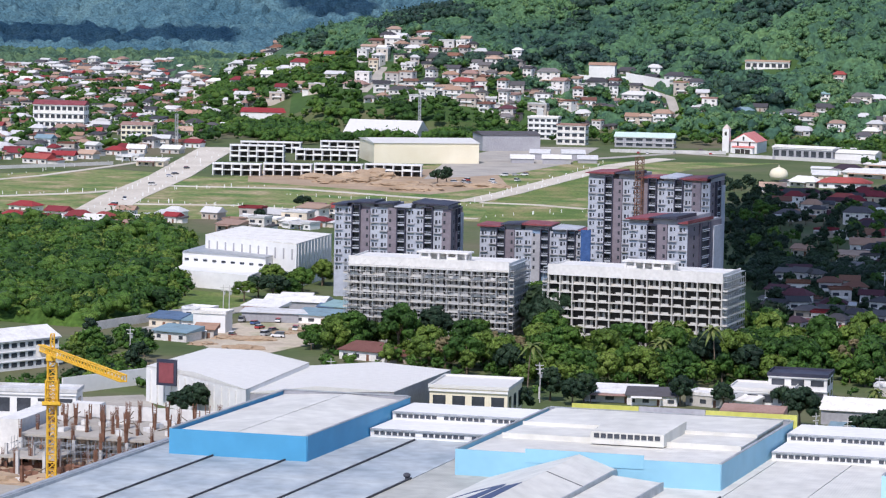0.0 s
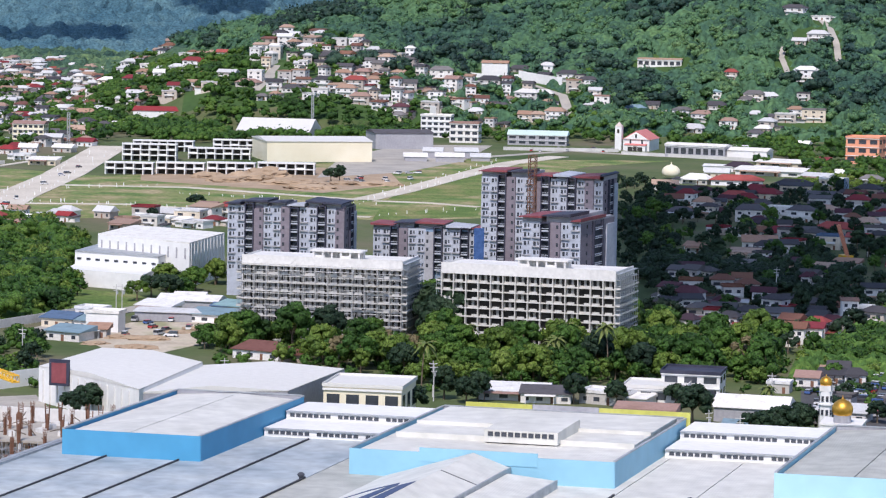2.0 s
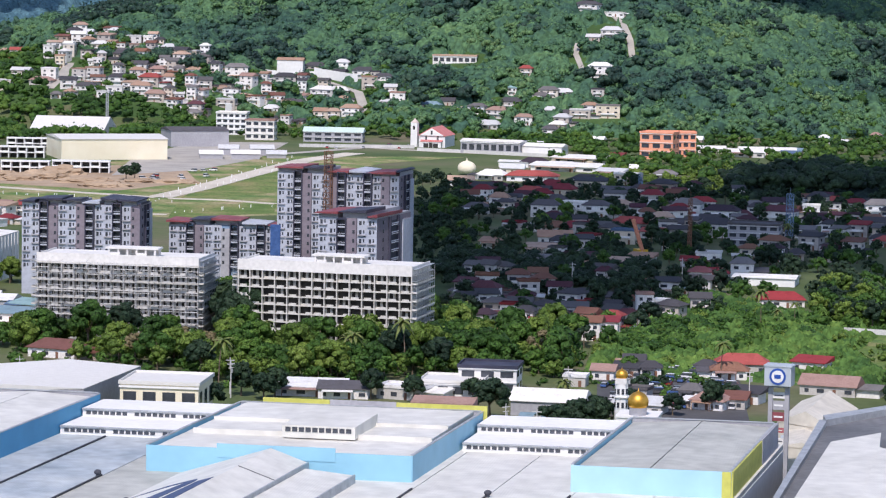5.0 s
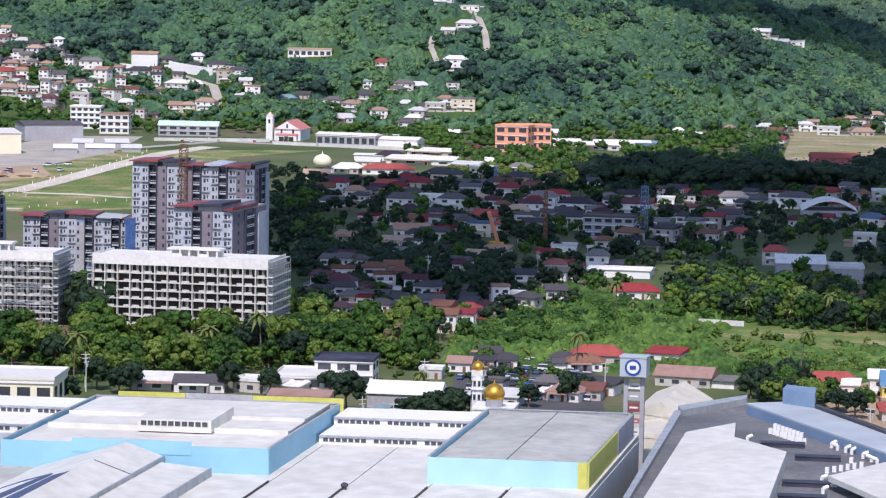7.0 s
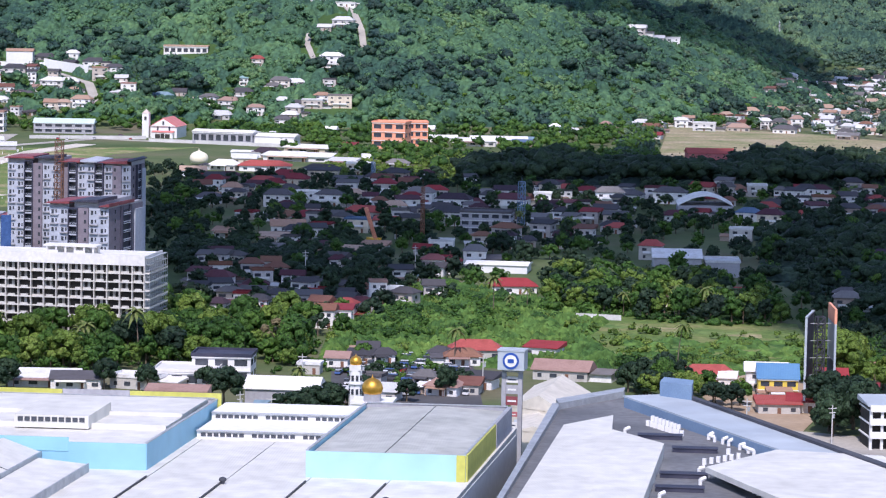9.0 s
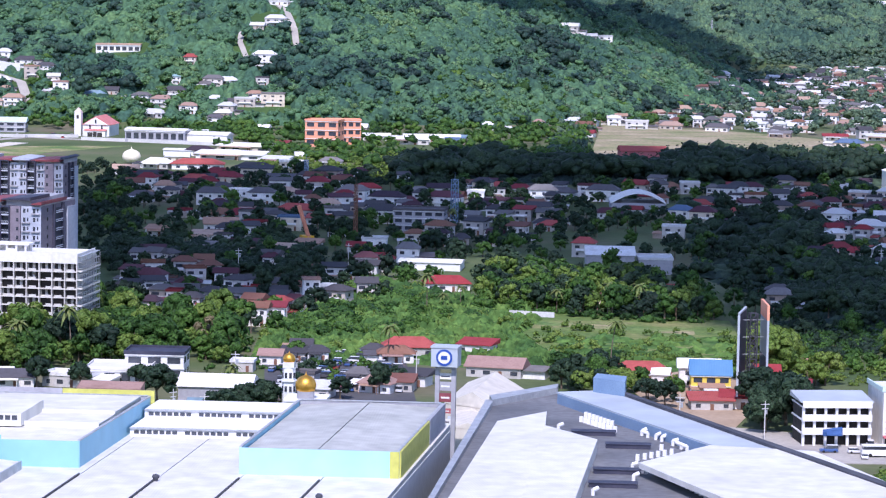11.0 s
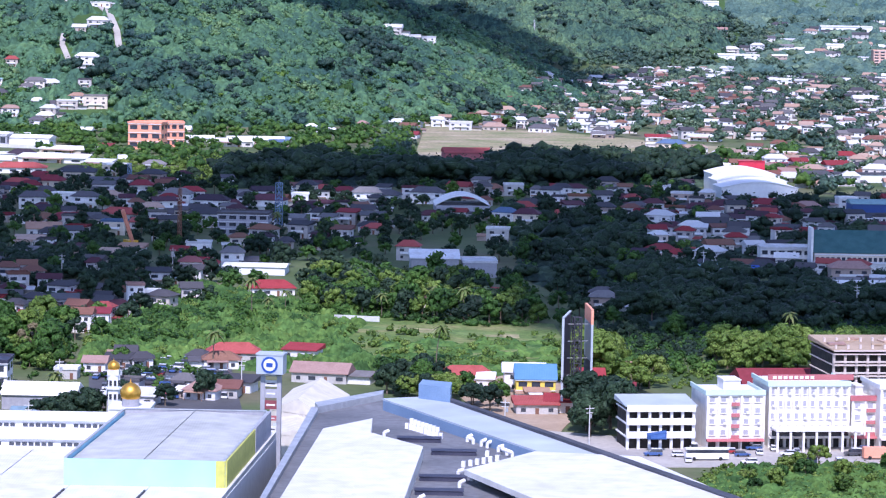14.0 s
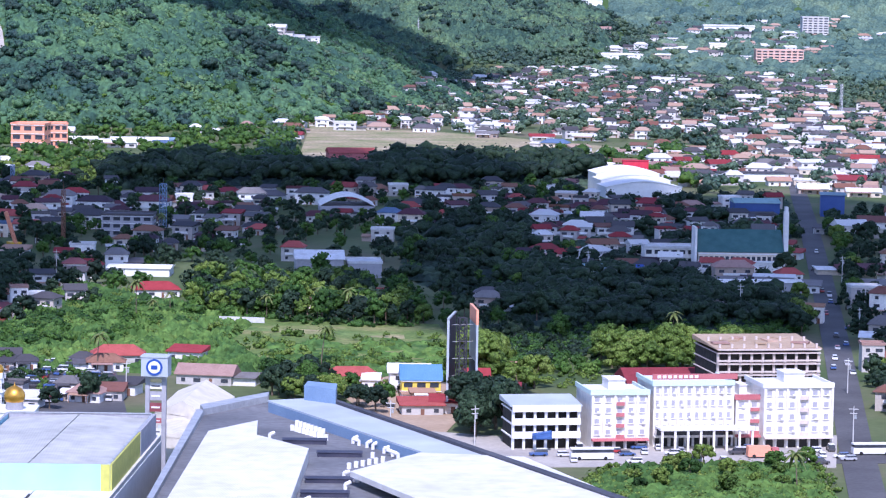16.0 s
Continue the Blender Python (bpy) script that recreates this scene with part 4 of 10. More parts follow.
def hall_building(name, label, x, y, turn, w, d, h, wall, roof, rise=1.5, windows=0, storeys=1, shape="g", colour=None, category="building"):
    """A larger building: walls, a pitched or flat roof and rows of windows."""
    t = thing(name, x, y, ground_z(x, y), turn, label, category)
    part("wall", boxes((-w / 2, w / 2, 0, d, -2, h)), wall, t)
    bm = bmesh.new()
    if shape == "f":
        bm_box(bm, -w / 2 - 0.4, w / 2 + 0.4, -0.4, d + 0.4, h, h + 0.35)
        for r in ((-w / 2 - 0.4, w / 2 + 0.4, -0.4, -0.1), (-w / 2 - 0.4, w / 2 + 0.4, d + 0.1, d + 0.4), (-w / 2 - 0.4, -w / 2 - 0.1, -0.09, d + 0.09), (w / 2 + 0.1, w / 2 + 0.4, -0.09, d + 0.09)):
            bm_box(bm, *r, h + 0.36, h + 1.0)
    elif shape == "v":                        # barrel vault
        ring = [(-w / 2 - 0.4 + (w + 0.8) * k / 12, h + rise * math.sin(math.pi * k / 12)) for k in range(13)]
        loop = [(xa, za + 0.15) for xa, za in ring] + [(xa, za - 0.15) for xa, za in ring[::-1]]
        ends = [[bm.verts.new((xa, yy, za)) for xa, za in loop] for yy in (-0.5, d + 0.5)]
        for k in range(len(loop)):
            q = (k + 1) % len(loop)
            bm.faces.new((ends[0][k], ends[0][q], ends[1][q], ends[1][k]))
        for k in range(12):
            for e in ends:
                bm.faces.new((e[k], e[k + 1], e[24 - k], e[25 - k]))
        if wall == "whitewall":               # closed gable under the front arch
            gable = bmesh.new()
            front, back = [[gable.verts.new((xa, yy, za - 0.16)) for xa, za in ring] for yy in (0.0, 0.3)]
            gable.faces.new(front)
            gable.faces.new(back[::-1])
            for k in range(13):
                gable.faces.new((front[k], back[k], back[(k + 1) % 13], front[(k + 1) % 13]))
            part("gable", gable, wall, t)
    else:
        bm_box(bm, -w / 2 - 0.6, w / 2 + 0.6, -0.6, d / 2, h, (h + 0.2, h + 0.2, h + rise, h + rise))
        bm_box(bm, -w / 2 - 0.6, w / 2 + 0.6, d / 2, d + 0.6, h, (h + rise, h + rise, h + 0.2, h + 0.2))
    part("roof", bm, roof, t)
    if windows:
        step = w / windows
        pane = mesh_of("window", boxes((-step * 0.33, step * 0.33, -0.08, 0.05, -0.24 * h / storeys, 0.24 * h / storeys)))
        fh = h / storeys
        for f in range(storeys):
            for k in range(windows):
                part("window", pane, "glass", t, at=pose(-w / 2 + step * (k + 0.5), 0, f * fh + fh * 0.55))
            part("ledge", boxes((-w / 2 - 0.2, w / 2 + 0.2, -0.5, -0.01, f * fh + fh * 0.9, f * fh + fh * 0.96)), "whitewall", t)
        m = max(1, int(d / step))
        for f in range(storeys):
            for k in range(m):
                part("window", pane, "glass", t, at=pose(w / 2, d * (k + 0.5) / m, f * fh + fh * 0.55, 0, 0, 90))
    for k in range(5):
        for j in range(-1, 3):
            u, v = -w / 2 + w * k / 4, d * j / 2 if j >= 0 else -9.0
            c, s = math.cos(radians(turn)), math.sin(radians(turn))
            keep_clear(x + u * c - v * s, y + u * s + v * c, min(w, d) * 0.3 + 3)
    return t


# ---- single structures ----
def gable_hall(name, label, pts, eave, ridge, wall, roof, category="warehouse"):
    """A hall over four plan corners (front left, front right, back right, back left), its ridge running front to back."""
    t = new(name)
    tagged(t, label, category)
    prism("wall", pts, 0, eave, wall, t)
    (ax, ay), (bx, by), (cx, cy), (dx, dy) = pts
    fx, fy, gx, gy = (ax + bx) / 2, (ay + by) / 2, (cx + dx) / 2, (cy + dy) / 2
    bm = bmesh.new()
    e = eave + 0.05
    left = [bm.verts.new(p) for p in ((ax, ay, e), (fx, fy, ridge), (gx, gy, ridge), (dx, dy, e))]
    right = [bm.verts.new(p) for p in ((fx, fy, ridge), (bx, by, e), (cx, cy, e), (gx, gy, ridge))]
    low = [bm.verts.new(p) for p in ((ax, ay, e - 0.3), (bx, by, e - 0.3), (cx, cy, e - 0.3), (dx, dy, e - 0.3))]
    bm.faces.new(left)
    bm.faces.new(right)
    bm.faces.new(low[::-1])
    bm.faces.new((low[0], low[1], right[1], right[0], left[0]))
    bm.faces.new((low[2], low[3], left[3], left[2], right[2]))
    bm.faces.new((low[1], low[2], right[2], right[1]))
    bm.faces.new((low[3], low[0], left[0], left[3]))
    bmesh.ops.remove_doubles(bm, verts=bm.verts, dist=0.001)
    part("roof", bm, roof, t, "pale sheet roof")
    for k in range(6):
        for j in range(6):
            u, v = k / 5, j / 5
            keep_clear((ax * (1 - u) + bx * u) * (1 - v) + (dx * (1 - u) + cx * u) * v, (ay * (1 - u) + by * u) * (1 - v) + (dy * (1 - u) + cy * u) * v, 7)
    return t


def lattice(bm, a, b, width, bays, r=0.12, diag=0.07):
    """A square lattice beam from a to b."""
    a, b = Vector(a), Vector(b)
    q = (b - a).to_track_quat("Z", "Y")
    h = width / 2
    corner = [q @ Vector(c) for c in ((-h, -h, 0), (h, -h, 0), (h, h, 0), (-h, h, 0))]
    for c in corner:
        bm_tube(bm, a + c, b + c, r, n=5)
    for k in range(bays):
        p0, p1 = a.lerp(b, k / bays), a.lerp(b, (k + 1) / bays)
        for j in range(4):
            bm_tube(bm, p0 + corner[j], p1 + corner[(j + 1) % 4], diag, n=4)
            bm_tube(bm, p1 + corner[j], p1 + corner[(j + 1) % 4], diag, n=4)
    return bm


def tower_crane(x, y, top, tip_x, tip_y):
    t = thing("tower_crane", x, y, 0, 0, "yellow lattice tower crane over a building site", "crane")
    part("base", boxes((-2.6, 2.6, -2.6, 2.6, 0, 1.2)), "concrete", t)
    part("mast", lattice(bmesh.new(), (0, 0, 1.2), (0, 0, top - 2), 2.1, 16, 0.2, 0.12), "craneyellow", t)
    part("climbing_frame", lattice(bmesh.new(), (0, 0, top * 0.62), (0, 0, top * 0.8), 2.9, 3, 0.2, 0.12), "craneyellow", t)
    part("platform", boxes((-2.2, 2.2, -2.2, 2.2, top * 0.62, top * 0.62 + 0.2), (-2.2, 2.2, -2.2, -2.1, top * 0.62, top * 0.62 + 1.1)), "craneyellow", t)
    part("slewing_ring", boxes((-1.4, 1.4, -1.4, 1.4, top - 2, top - 0.6)), "craneyellow", t)
    part("cab", boxes((1.1, 2.8, -2.6, -0.9, top - 2.2, top)), "whitewall", t, "white driver's cab")
    j = Vector((tip_x - x, tip_y - y, 0))
    d = j.normalized()
    part("jib", lattice(bmesh.new(), (0, 0, top), (j.x, j.y, top + 0.5), 1.5, 22, 0.16, 0.1), "craneyellow", t)
    part("counter_jib", lattice(bmesh.new(), (0, 0, top), (-d.x * 9, -d.y * 9, top), 1.4, 5, 0.16, 0.1), "craneyellow", t)
    part("counterweight", boxes((-d.x * 9 - 1.2, -d.x * 9 + 1.2, -d.y * 9 - 1, -d.y * 9 + 1, top - 2.2, top + 0.6)), "concrete", t)
    part("tower_head", lattice(bmesh.new(), (0, 0, top - 0.5), (0, 0, top + 4.5), 0.9, 3, 0.14, 0.08), "craneyellow", t)


def building_site(x, y, turn):
    """A concrete deck on columns, with bare reinforcement, scaffolding, formwork and rubble."""
    t = thing("building_site", x, y, 0, turn, "half-built concrete deck with rusty column reinforcement", "building site")
    rng = random.Random(4)
    part("deck", boxes((0, 46, 24, 56, 6.2, 6.8)), "paving", t, "cast concrete deck")
    part("deck", boxes((0, 16, 8, 23.9, 3.0, 3.4)), "paving", t, "cast concrete deck")
    part("back_wall", boxes((-10, 52, 62, 62.5, 0, 9.5)), "dirtywhite", t, "pale enclosing wall")
    part("ground_slab", boxes((-4, 52, -14, 60, 0.1, 0.35)), "bare", t)
    part("wall_block", boxes((-8, -2, 30, 58, 0, 9.5), (2, 10, 57, 61.5, 6.9, 10.5)), "dirtywhite", t, "half-built block wall")
    col = mesh_of("column", boxes((-0.4, 0.4, -0.4, 0.4, 0.3, 6.2)))
    shutter = mesh_of("column", boxes((-0.38, 0.38, -0.38, 0.38, 0, 4.2), (-0.48, 0.48, -0.48, 0.48, 0.6, 0.8), (-0.48, 0.48, -0.48, 0.48, 2.0, 2.2), (-0.48, 0.48, -0.48, 0.48, 3.4, 3.6), (-0.2, -0.1, -0.2, -0.1, 4.21, 6.0), (0.1, 0.2, 0.1, 0.2, 4.21, 5.8)))
    cages = []
    for v in range(3):
        bm = bmesh.new()
        h = (4.6, 6.4, 7.6)[v]
        bm_box(bm, -0.24, 0.24, -0.24, 0.24, 0, h * (0.5, 0.8, 0.65)[v])
        for i in (-0.28, 0.28):
            for k in (-0.28, 0, 0.28):
                bm_tube(bm, (i, k, 0), (i * (1.2 + 0.5 * v), k * 1.3, h + 0.4 * k), 0.07, n=4)
        for k in range(int(h / 0.6)):
            z = 0.3 + k * 0.6
            for r in ((-0.32, 0.32, -0.32, -0.26), (-0.32, 0.32, 0.26, 0.32), (-0.32, -0.26, -0.25, 0.25), (0.26, 0.32, -0.25, 0.25)):
                bm_box(bm, *r, z, z + 0.06)
        cages.append(mesh_of("rebar_cage", bm))
    for i in range(7):
        for k in range(6):
            v = 1 + k * 10.5
            if v > 20 or i < 3:
                part("column", col, "concrete", t, at=pose(1.5 + i * 7.2, v, 0))
            part("rebar_cage", rng.choice(cages), "rust", t, "rusty reinforcement cage", at=pose(1.5 + i * 7.2 + rng.uniform(-0.8, 0.8), v + rng.uniform(-1, 1), 6.2 if v > 20 else 0.4, 0, 0, rng.uniform(0, 90)))
    for k in range(26):                       # columns still in their brown shutters
        part("column", shutter, ("rust", "bark")[k % 2], t, "brown shuttered column", at=pose(rng.uniform(0, 48), rng.uniform(-12, 56), 0.3 if k % 2 else 5.5, rng.uniform(-2, 2), rng.uniform(-2, 2), rng.uniform(0, 90)))
    for block in range(3):                    # scaffold towers before the deck
        bm = bmesh.new()
        for i in range(9):
            for k in range(3):
                bm_tube(bm, (i * 1.9, k * 2.2, 0.3), (i * 1.9, k * 2.2, 6.0 + rng.uniform(-0.8, 1.4)), 0.07, n=4)
            for z in (1.8, 3.6, 5.4):
                bm_tube(bm, (i * 1.9, 0, z), (i * 1.9, 4.4, z), 0.06, n=4)
            bm_tube(bm, (i * 1.9, 0, 0.3), (i * 1.9 + 1.9, 0, 1.8), 0.05, n=4)
            bm_tube(bm, (i * 1.9, 0, 3.6), (i * 1.9 + 1.9, 0, 5.4), 0.05, n=4)
        for k in range(3):
            for z in (1.8, 3.6, 5.4):
                bm_tube(bm, (-0.3, k * 2.2, z), (15.5, k * 2.2, z), 0.06, n=4)
        part("scaffolding", bm, "steel", t, "steel scaffolding", at=pose(0.5 + block * 15.8, 17.5 - block * 1.2, 0))
    plank = mesh_of("formwork_panel", boxes((0, 4.5, 0, 0.25, 0, 1.6)))
    beam = mesh_of("timber_beam", boxes((0, 5.5, 0, 0.18, 0, 0.18)))
    stack = mesh_of("board_stack", boxes((0, 3.6, 0, 1.6, 0, (1.2, 1.05, 0.95, 1.15))))
    for k in range(60):
        part("formwork_panel", plank, ("rust", "concrete", "bark", "dirtywhite")[k % 4], t, at=pose(rng.uniform(0, 44), rng.uniform(-12, 14), 0.4, rng.uniform(-80, 0), 0, rng.uniform(0, 180)))
    for k in range(50):
        up = k % 3 == 0
        part("timber_beam", beam, ("bark", "rust", "craneyellow")[k % 3], t, at=pose(rng.uniform(0, 42), rng.uniform(24, 54) if up else rng.uniform(-12, 16), 6.85 if up else 0.4, 0, rng.uniform(-35, 0) if k % 2 else 0, rng.uniform(0, 180)))
    for k in range(24):
        up = k % 2 == 0
        part("board_stack", stack, ("dirtywhite", "bark", "steel")[k % 3], t, at=pose(rng.uniform(0, 42), rng.uniform(25, 52) if up else rng.uniform(-12, 14), 6.82 if up else 0.36, 0, 0, rng.uniform(0, 180)))
    for k, (px, py) in enumerate(((20, -8), (34, -4), (8, -10))):
        heap = bmesh.new()
        bmesh.ops.create_icosphere(heap, subdivisions=3, radius=1)
        for v in heap.verts:
            s = 1 + 0.3 * noise.noise(v.co * 2 + Vector((k, 0, 0)))
            v.co = Vector((v.co.x * 6 * s, v.co.y * 4 * s, max(-0.2, v.co.z * 2.2 * s)))
        part("rubble_mound", heap, "bare", t, at=pose(px, py, 0.3))
    for k in range(8):
        for q in range(10):
            c, s = math.cos(radians(turn)), math.sin(radians(turn))
            u, v = -8 + k * 8, -14 + q * 8
            keep_clear(x + u * c - v * s, y + u * s + v * c, 6)


def frame_row(x, y, turn, bays, floors, label):
    """A row of terraced houses as a bare white frame."""
    t = thing("unfinished_terrace", x, y, ground_z(x, y), turn, label, "building", "unfinished terraces")
    w, d, fh = bays * 5.4, 11, 3.3
    # solid block, grey put in for the shade behind the frame
    part("rear_wall", boxes((0, w, 4, d, -1, floors * fh)), "greypaint", t, "inner walls coloured grey for shade")
    sl = mesh_of("floor_slab", boxes((-0.4, w + 0.4, -0.5, d, -0.25, 0.2)))
    for f in range(1, floors + 1):
        part("floor_slab", sl, "whitewall", t, at=pose(0, 0, f * fh))
    col = mesh_of("column", boxes((-0.35, 0.35, -0.2, 0.5, -1, floors * fh + 0.9)))
    for b in range(bays + 1):
        part("column", col, "whitewall", t, at=pose(b * 5.4, 0, 0))
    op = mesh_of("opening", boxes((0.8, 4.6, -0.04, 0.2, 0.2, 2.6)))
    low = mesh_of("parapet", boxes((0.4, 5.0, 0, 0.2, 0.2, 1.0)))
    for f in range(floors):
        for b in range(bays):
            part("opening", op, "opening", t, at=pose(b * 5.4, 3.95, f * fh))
            if (b + f) % 2 and f:
                part("parapet", low, "whitewall", t, at=pose(b * 5.4, 0, f * fh))
    for k in range(bays + 1):
        keep_clear(x + k * 5.4 * math.cos(radians(turn)), y + k * 5.4 * math.sin(radians(turn)) + 5, 8)


def church(x, y, turn):
    t = thing("church", x, y, 0, turn, "white church with a slim bell tower and a red roof", "church")
    part("nave", boxes((-9, 9, 0, 26, 0, 8)), "whitewall", t)
    bm = bmesh.new()
    f = [bm.verts.new(p) for p in ((-9.6, -0.6, 7.6), (9.6, -0.6, 7.6), (0, -0.6, 13.5), (-9.6, 26.6, 7.6), (9.6, 26.6, 7.6), (0, 26.6, 13.5))]
    for q in ((0, 1, 2), (5, 4, 3), (1, 4, 5, 2), (0, 2, 5, 3), (0, 3, 4, 1)):
        bm.faces.new([f[i] for i in q])
    part("roof", bm, "churchred", t, "bright red gable roof")
    bm = bmesh.new()
    g = [bm.verts.new(p) for p in ((-8.4, -0.9, 7.8), (8.4, -0.9, 7.8), (0, -0.9, 12.7), (-8.4, -0.62, 7.8), (8.4, -0.62, 7.8), (0, -0.62, 12.7))]
    for q in ((0, 1, 2), (5, 4, 3), (1, 4, 5, 2), (0, 2, 5, 3), (0, 3, 4, 1)):
        bm.faces.new([g[i] for i in q])
    part("gable_front", bm, "whitewall", t)
    porch = part("porch", boxes((-7, 7, -3, -0.05, 0, 3.8)), "whitewall", t)
    part("porch_roof", boxes((-7.5, 7.5, -3.4, 0.2, 3.81, (4.0, 4.0, 5.0, 5.0))), "churchred", porch)
    part("porch_opening", boxes((-5, -1.6, -3.06, -2.9, 0, 2.8), (1.6, 5, -3.06, -2.9, 0, 2.8), (-1.3, 1.3, -3.06, -2.9, 0, 3.2)), "opening", porch)
    belfry = part("bell_tower", boxes((-14.5, -10, -1, 3.5, 0, 16)), "whitewall", t)
    part("belfry_opening", boxes((-13, -11.5, -1.08, -0.9, 11.5, 14)), "opening", belfry)
    bm = bmesh.new()
    bmesh.ops.create_cone(bm, cap_ends=True, segments=4, radius1=3.4, radius2=0.05, depth=3, matrix=Matrix.Translation((-12.25, 1.25, 17.5)) @ Matrix.Rotation(math.pi / 4, 4, "Z"))
    part("spire", bm, "pinkconcrete", belfry, "weathered pinkish spire")
    win = mesh_of("window", boxes((-0.6, 0.6, -0.1, 0.05, 0, 2.6)))
    for k in (-4, 0, 4):
        part("window", win, "glass", t, at=pose(k, -0.92 if k == 0 else -0.05, 8.6 if k == 0 else 4.9))
    keep_clear(x, y + 10, 16)
    keep_clear(x - 8, y - 3, 9)


def pylon(x, y, turn, top):
    t = thing("sign_pylon", x, y, 0, turn, "tall twin-post mall sign pylon with a blue head", "sign")
    post = mesh_of("post", boxes((-0.55, 0.55, -0.55, 0.55, 0, top - 4)))
    part("post", post, "greypaint", t, at=pose(-2.1, 0, 0))
    part("post", post, "greypaint", t, at=pose(2.1, 0, 0))
    head = part("head", boxes((-3.4, 3.4, -2.6, 2.6, top - 5.2, top - 0.4), (-3.6, 3.6, -2.8, 2.8, top - 0.39, top)), "palesheet", t, "pale blue-grey sign head")
    for yy, r in ((-2.72, 2.1), (-2.78, 1.55)):
        bm = bmesh.new()
        bmesh.ops.create_cone(bm, cap_ends=True, segments=28, radius1=r, radius2=r, depth=0.12, matrix=Matrix.Translation((0, yy, top - 2.8)) @ Matrix.Rotation(math.pi / 2, 4, "X"))
        part("disc", bm, "signblue" if r > 2 else "whitewall", head, "round blue emblem" if r > 2 else "white emblem field")
    part("emblem_bar", boxes((-0.8, 0.8, -2.95, -2.85, top - 3.3, top - 2.3)), "signblue", head)
    for k in range(5):
        z, m, h = top - 8.6 - k * 2.9, ("dirtywhite", "greypaint", "maroon", "redwall", "dirtywhite")[k], (1.5, 2.2, 2.2, 1.2, 1.4)[k]
        board = part("sign_board", boxes((-1.5, 1.5, -0.35, 0.35, z, z + h)), m, t)
        part("lettering_bar", boxes((-1.1, 1.1, -0.42, -0.36, z + h * 0.4, z + h * 0.6)), "navy" if m == "dirtywhite" else "whitewall", board)
    part("brace", boxes((-1.54, 1.54, -0.2, 0.2, top - 26, top - 25.6), (-1.54, 1.54, -0.2, 0.2, top - 6, top - 5.6)), "steel", t)


def dome(bm, r, squash, at):
    """An onion dome with a finial."""
    prof = [(0.78, -0.6), (0.94, -0.3), (1.0, 0.0), (0.95, 0.32), (0.80, 0.6), (0.55, 0.82), (0.25, 0.95), (0.06, 1.05), (0.02, 1.35)]
    n, rings = 24, []
    for pr, pz in prof:
        rings.append([bm.verts.new(Vector(at) + Vector((math.cos(k * math.tau / n) * pr * r, math.sin(k * math.tau / n) * pr * r, pz * r * squash))) for k in range(n)])
    for a, b in zip(rings, rings[1:]):
        for k in range(n):
            bm.faces.new((a[k], a[(k + 1) % n], b[(k + 1) % n], b[k]))
    bm.faces.new(rings[0][::-1])
    bm.faces.new(rings[-1])
    for f in bm.faces:
        f.smooth = True
    return bm


def mosque(x, y, z_dome, mx, my, z_min):
    t = thing("mosque", x, y, 0, -16, "small white mosque with a large golden dome", "mosque")
    part("hall", boxes((-5.5, 5.5, -3, 9, 0, z_dome - 4.2), (-5.8, 5.8, -3.3, 9.3, z_dome - 4.19, z_dome - 3.6)), "whitewall", t)
    bm = bmesh.new()
    bm_tube(bm, (0, 0, z_dome - 4.2), (0, 0, z_dome - 1.4), 2.4, n=20)
    part("drum", bm, "greypaint", t)
    part("dome", dome(bmesh.new(), 2.9, 1.0, (0, 0, z_dome)), "gold", t, "golden onion dome")
    m = thing("minaret", mx, my, 0, -16, "white minaret with arched windows and a golden cap", "minaret")
    bm = bmesh.new()
    bm_tube(bm, (0, 0, 0), (0, 0, z_min - 2.4), 2.0, 1.8, 8)
    bm_tube(bm, (0, 0, z_min - 6.2), (0, 0, z_min - 5.8), 2.4, n=8)
    part("shaft", bm, "whitewall", m)
    part("gallery", boxes((-1.6, 1.6, -1.6, 1.6, z_min - 2.39, z_min - 0.8)), "dirtywhite", m)
    part("cap", dome(bmesh.new(), 1.75, 1.0, (0, 0, z_min)), "gold", m, "golden cap")
    win = mesh_of("window", boxes((-0.35, 0.35, -0.1, 0.1, 0, 1.5)))
    for z in (z_min - 9.0, z_min - 5.2):
        for a in (-60, -20, 20, 60):
            part("window", win, "glass", m, at=pose(1.86 * math.sin(radians(a)), -1.86 * math.cos(radians(a)), z, 0, 0, a))
    keep_clear(x, y, 12)
    keep_clear(mx, my, 4)


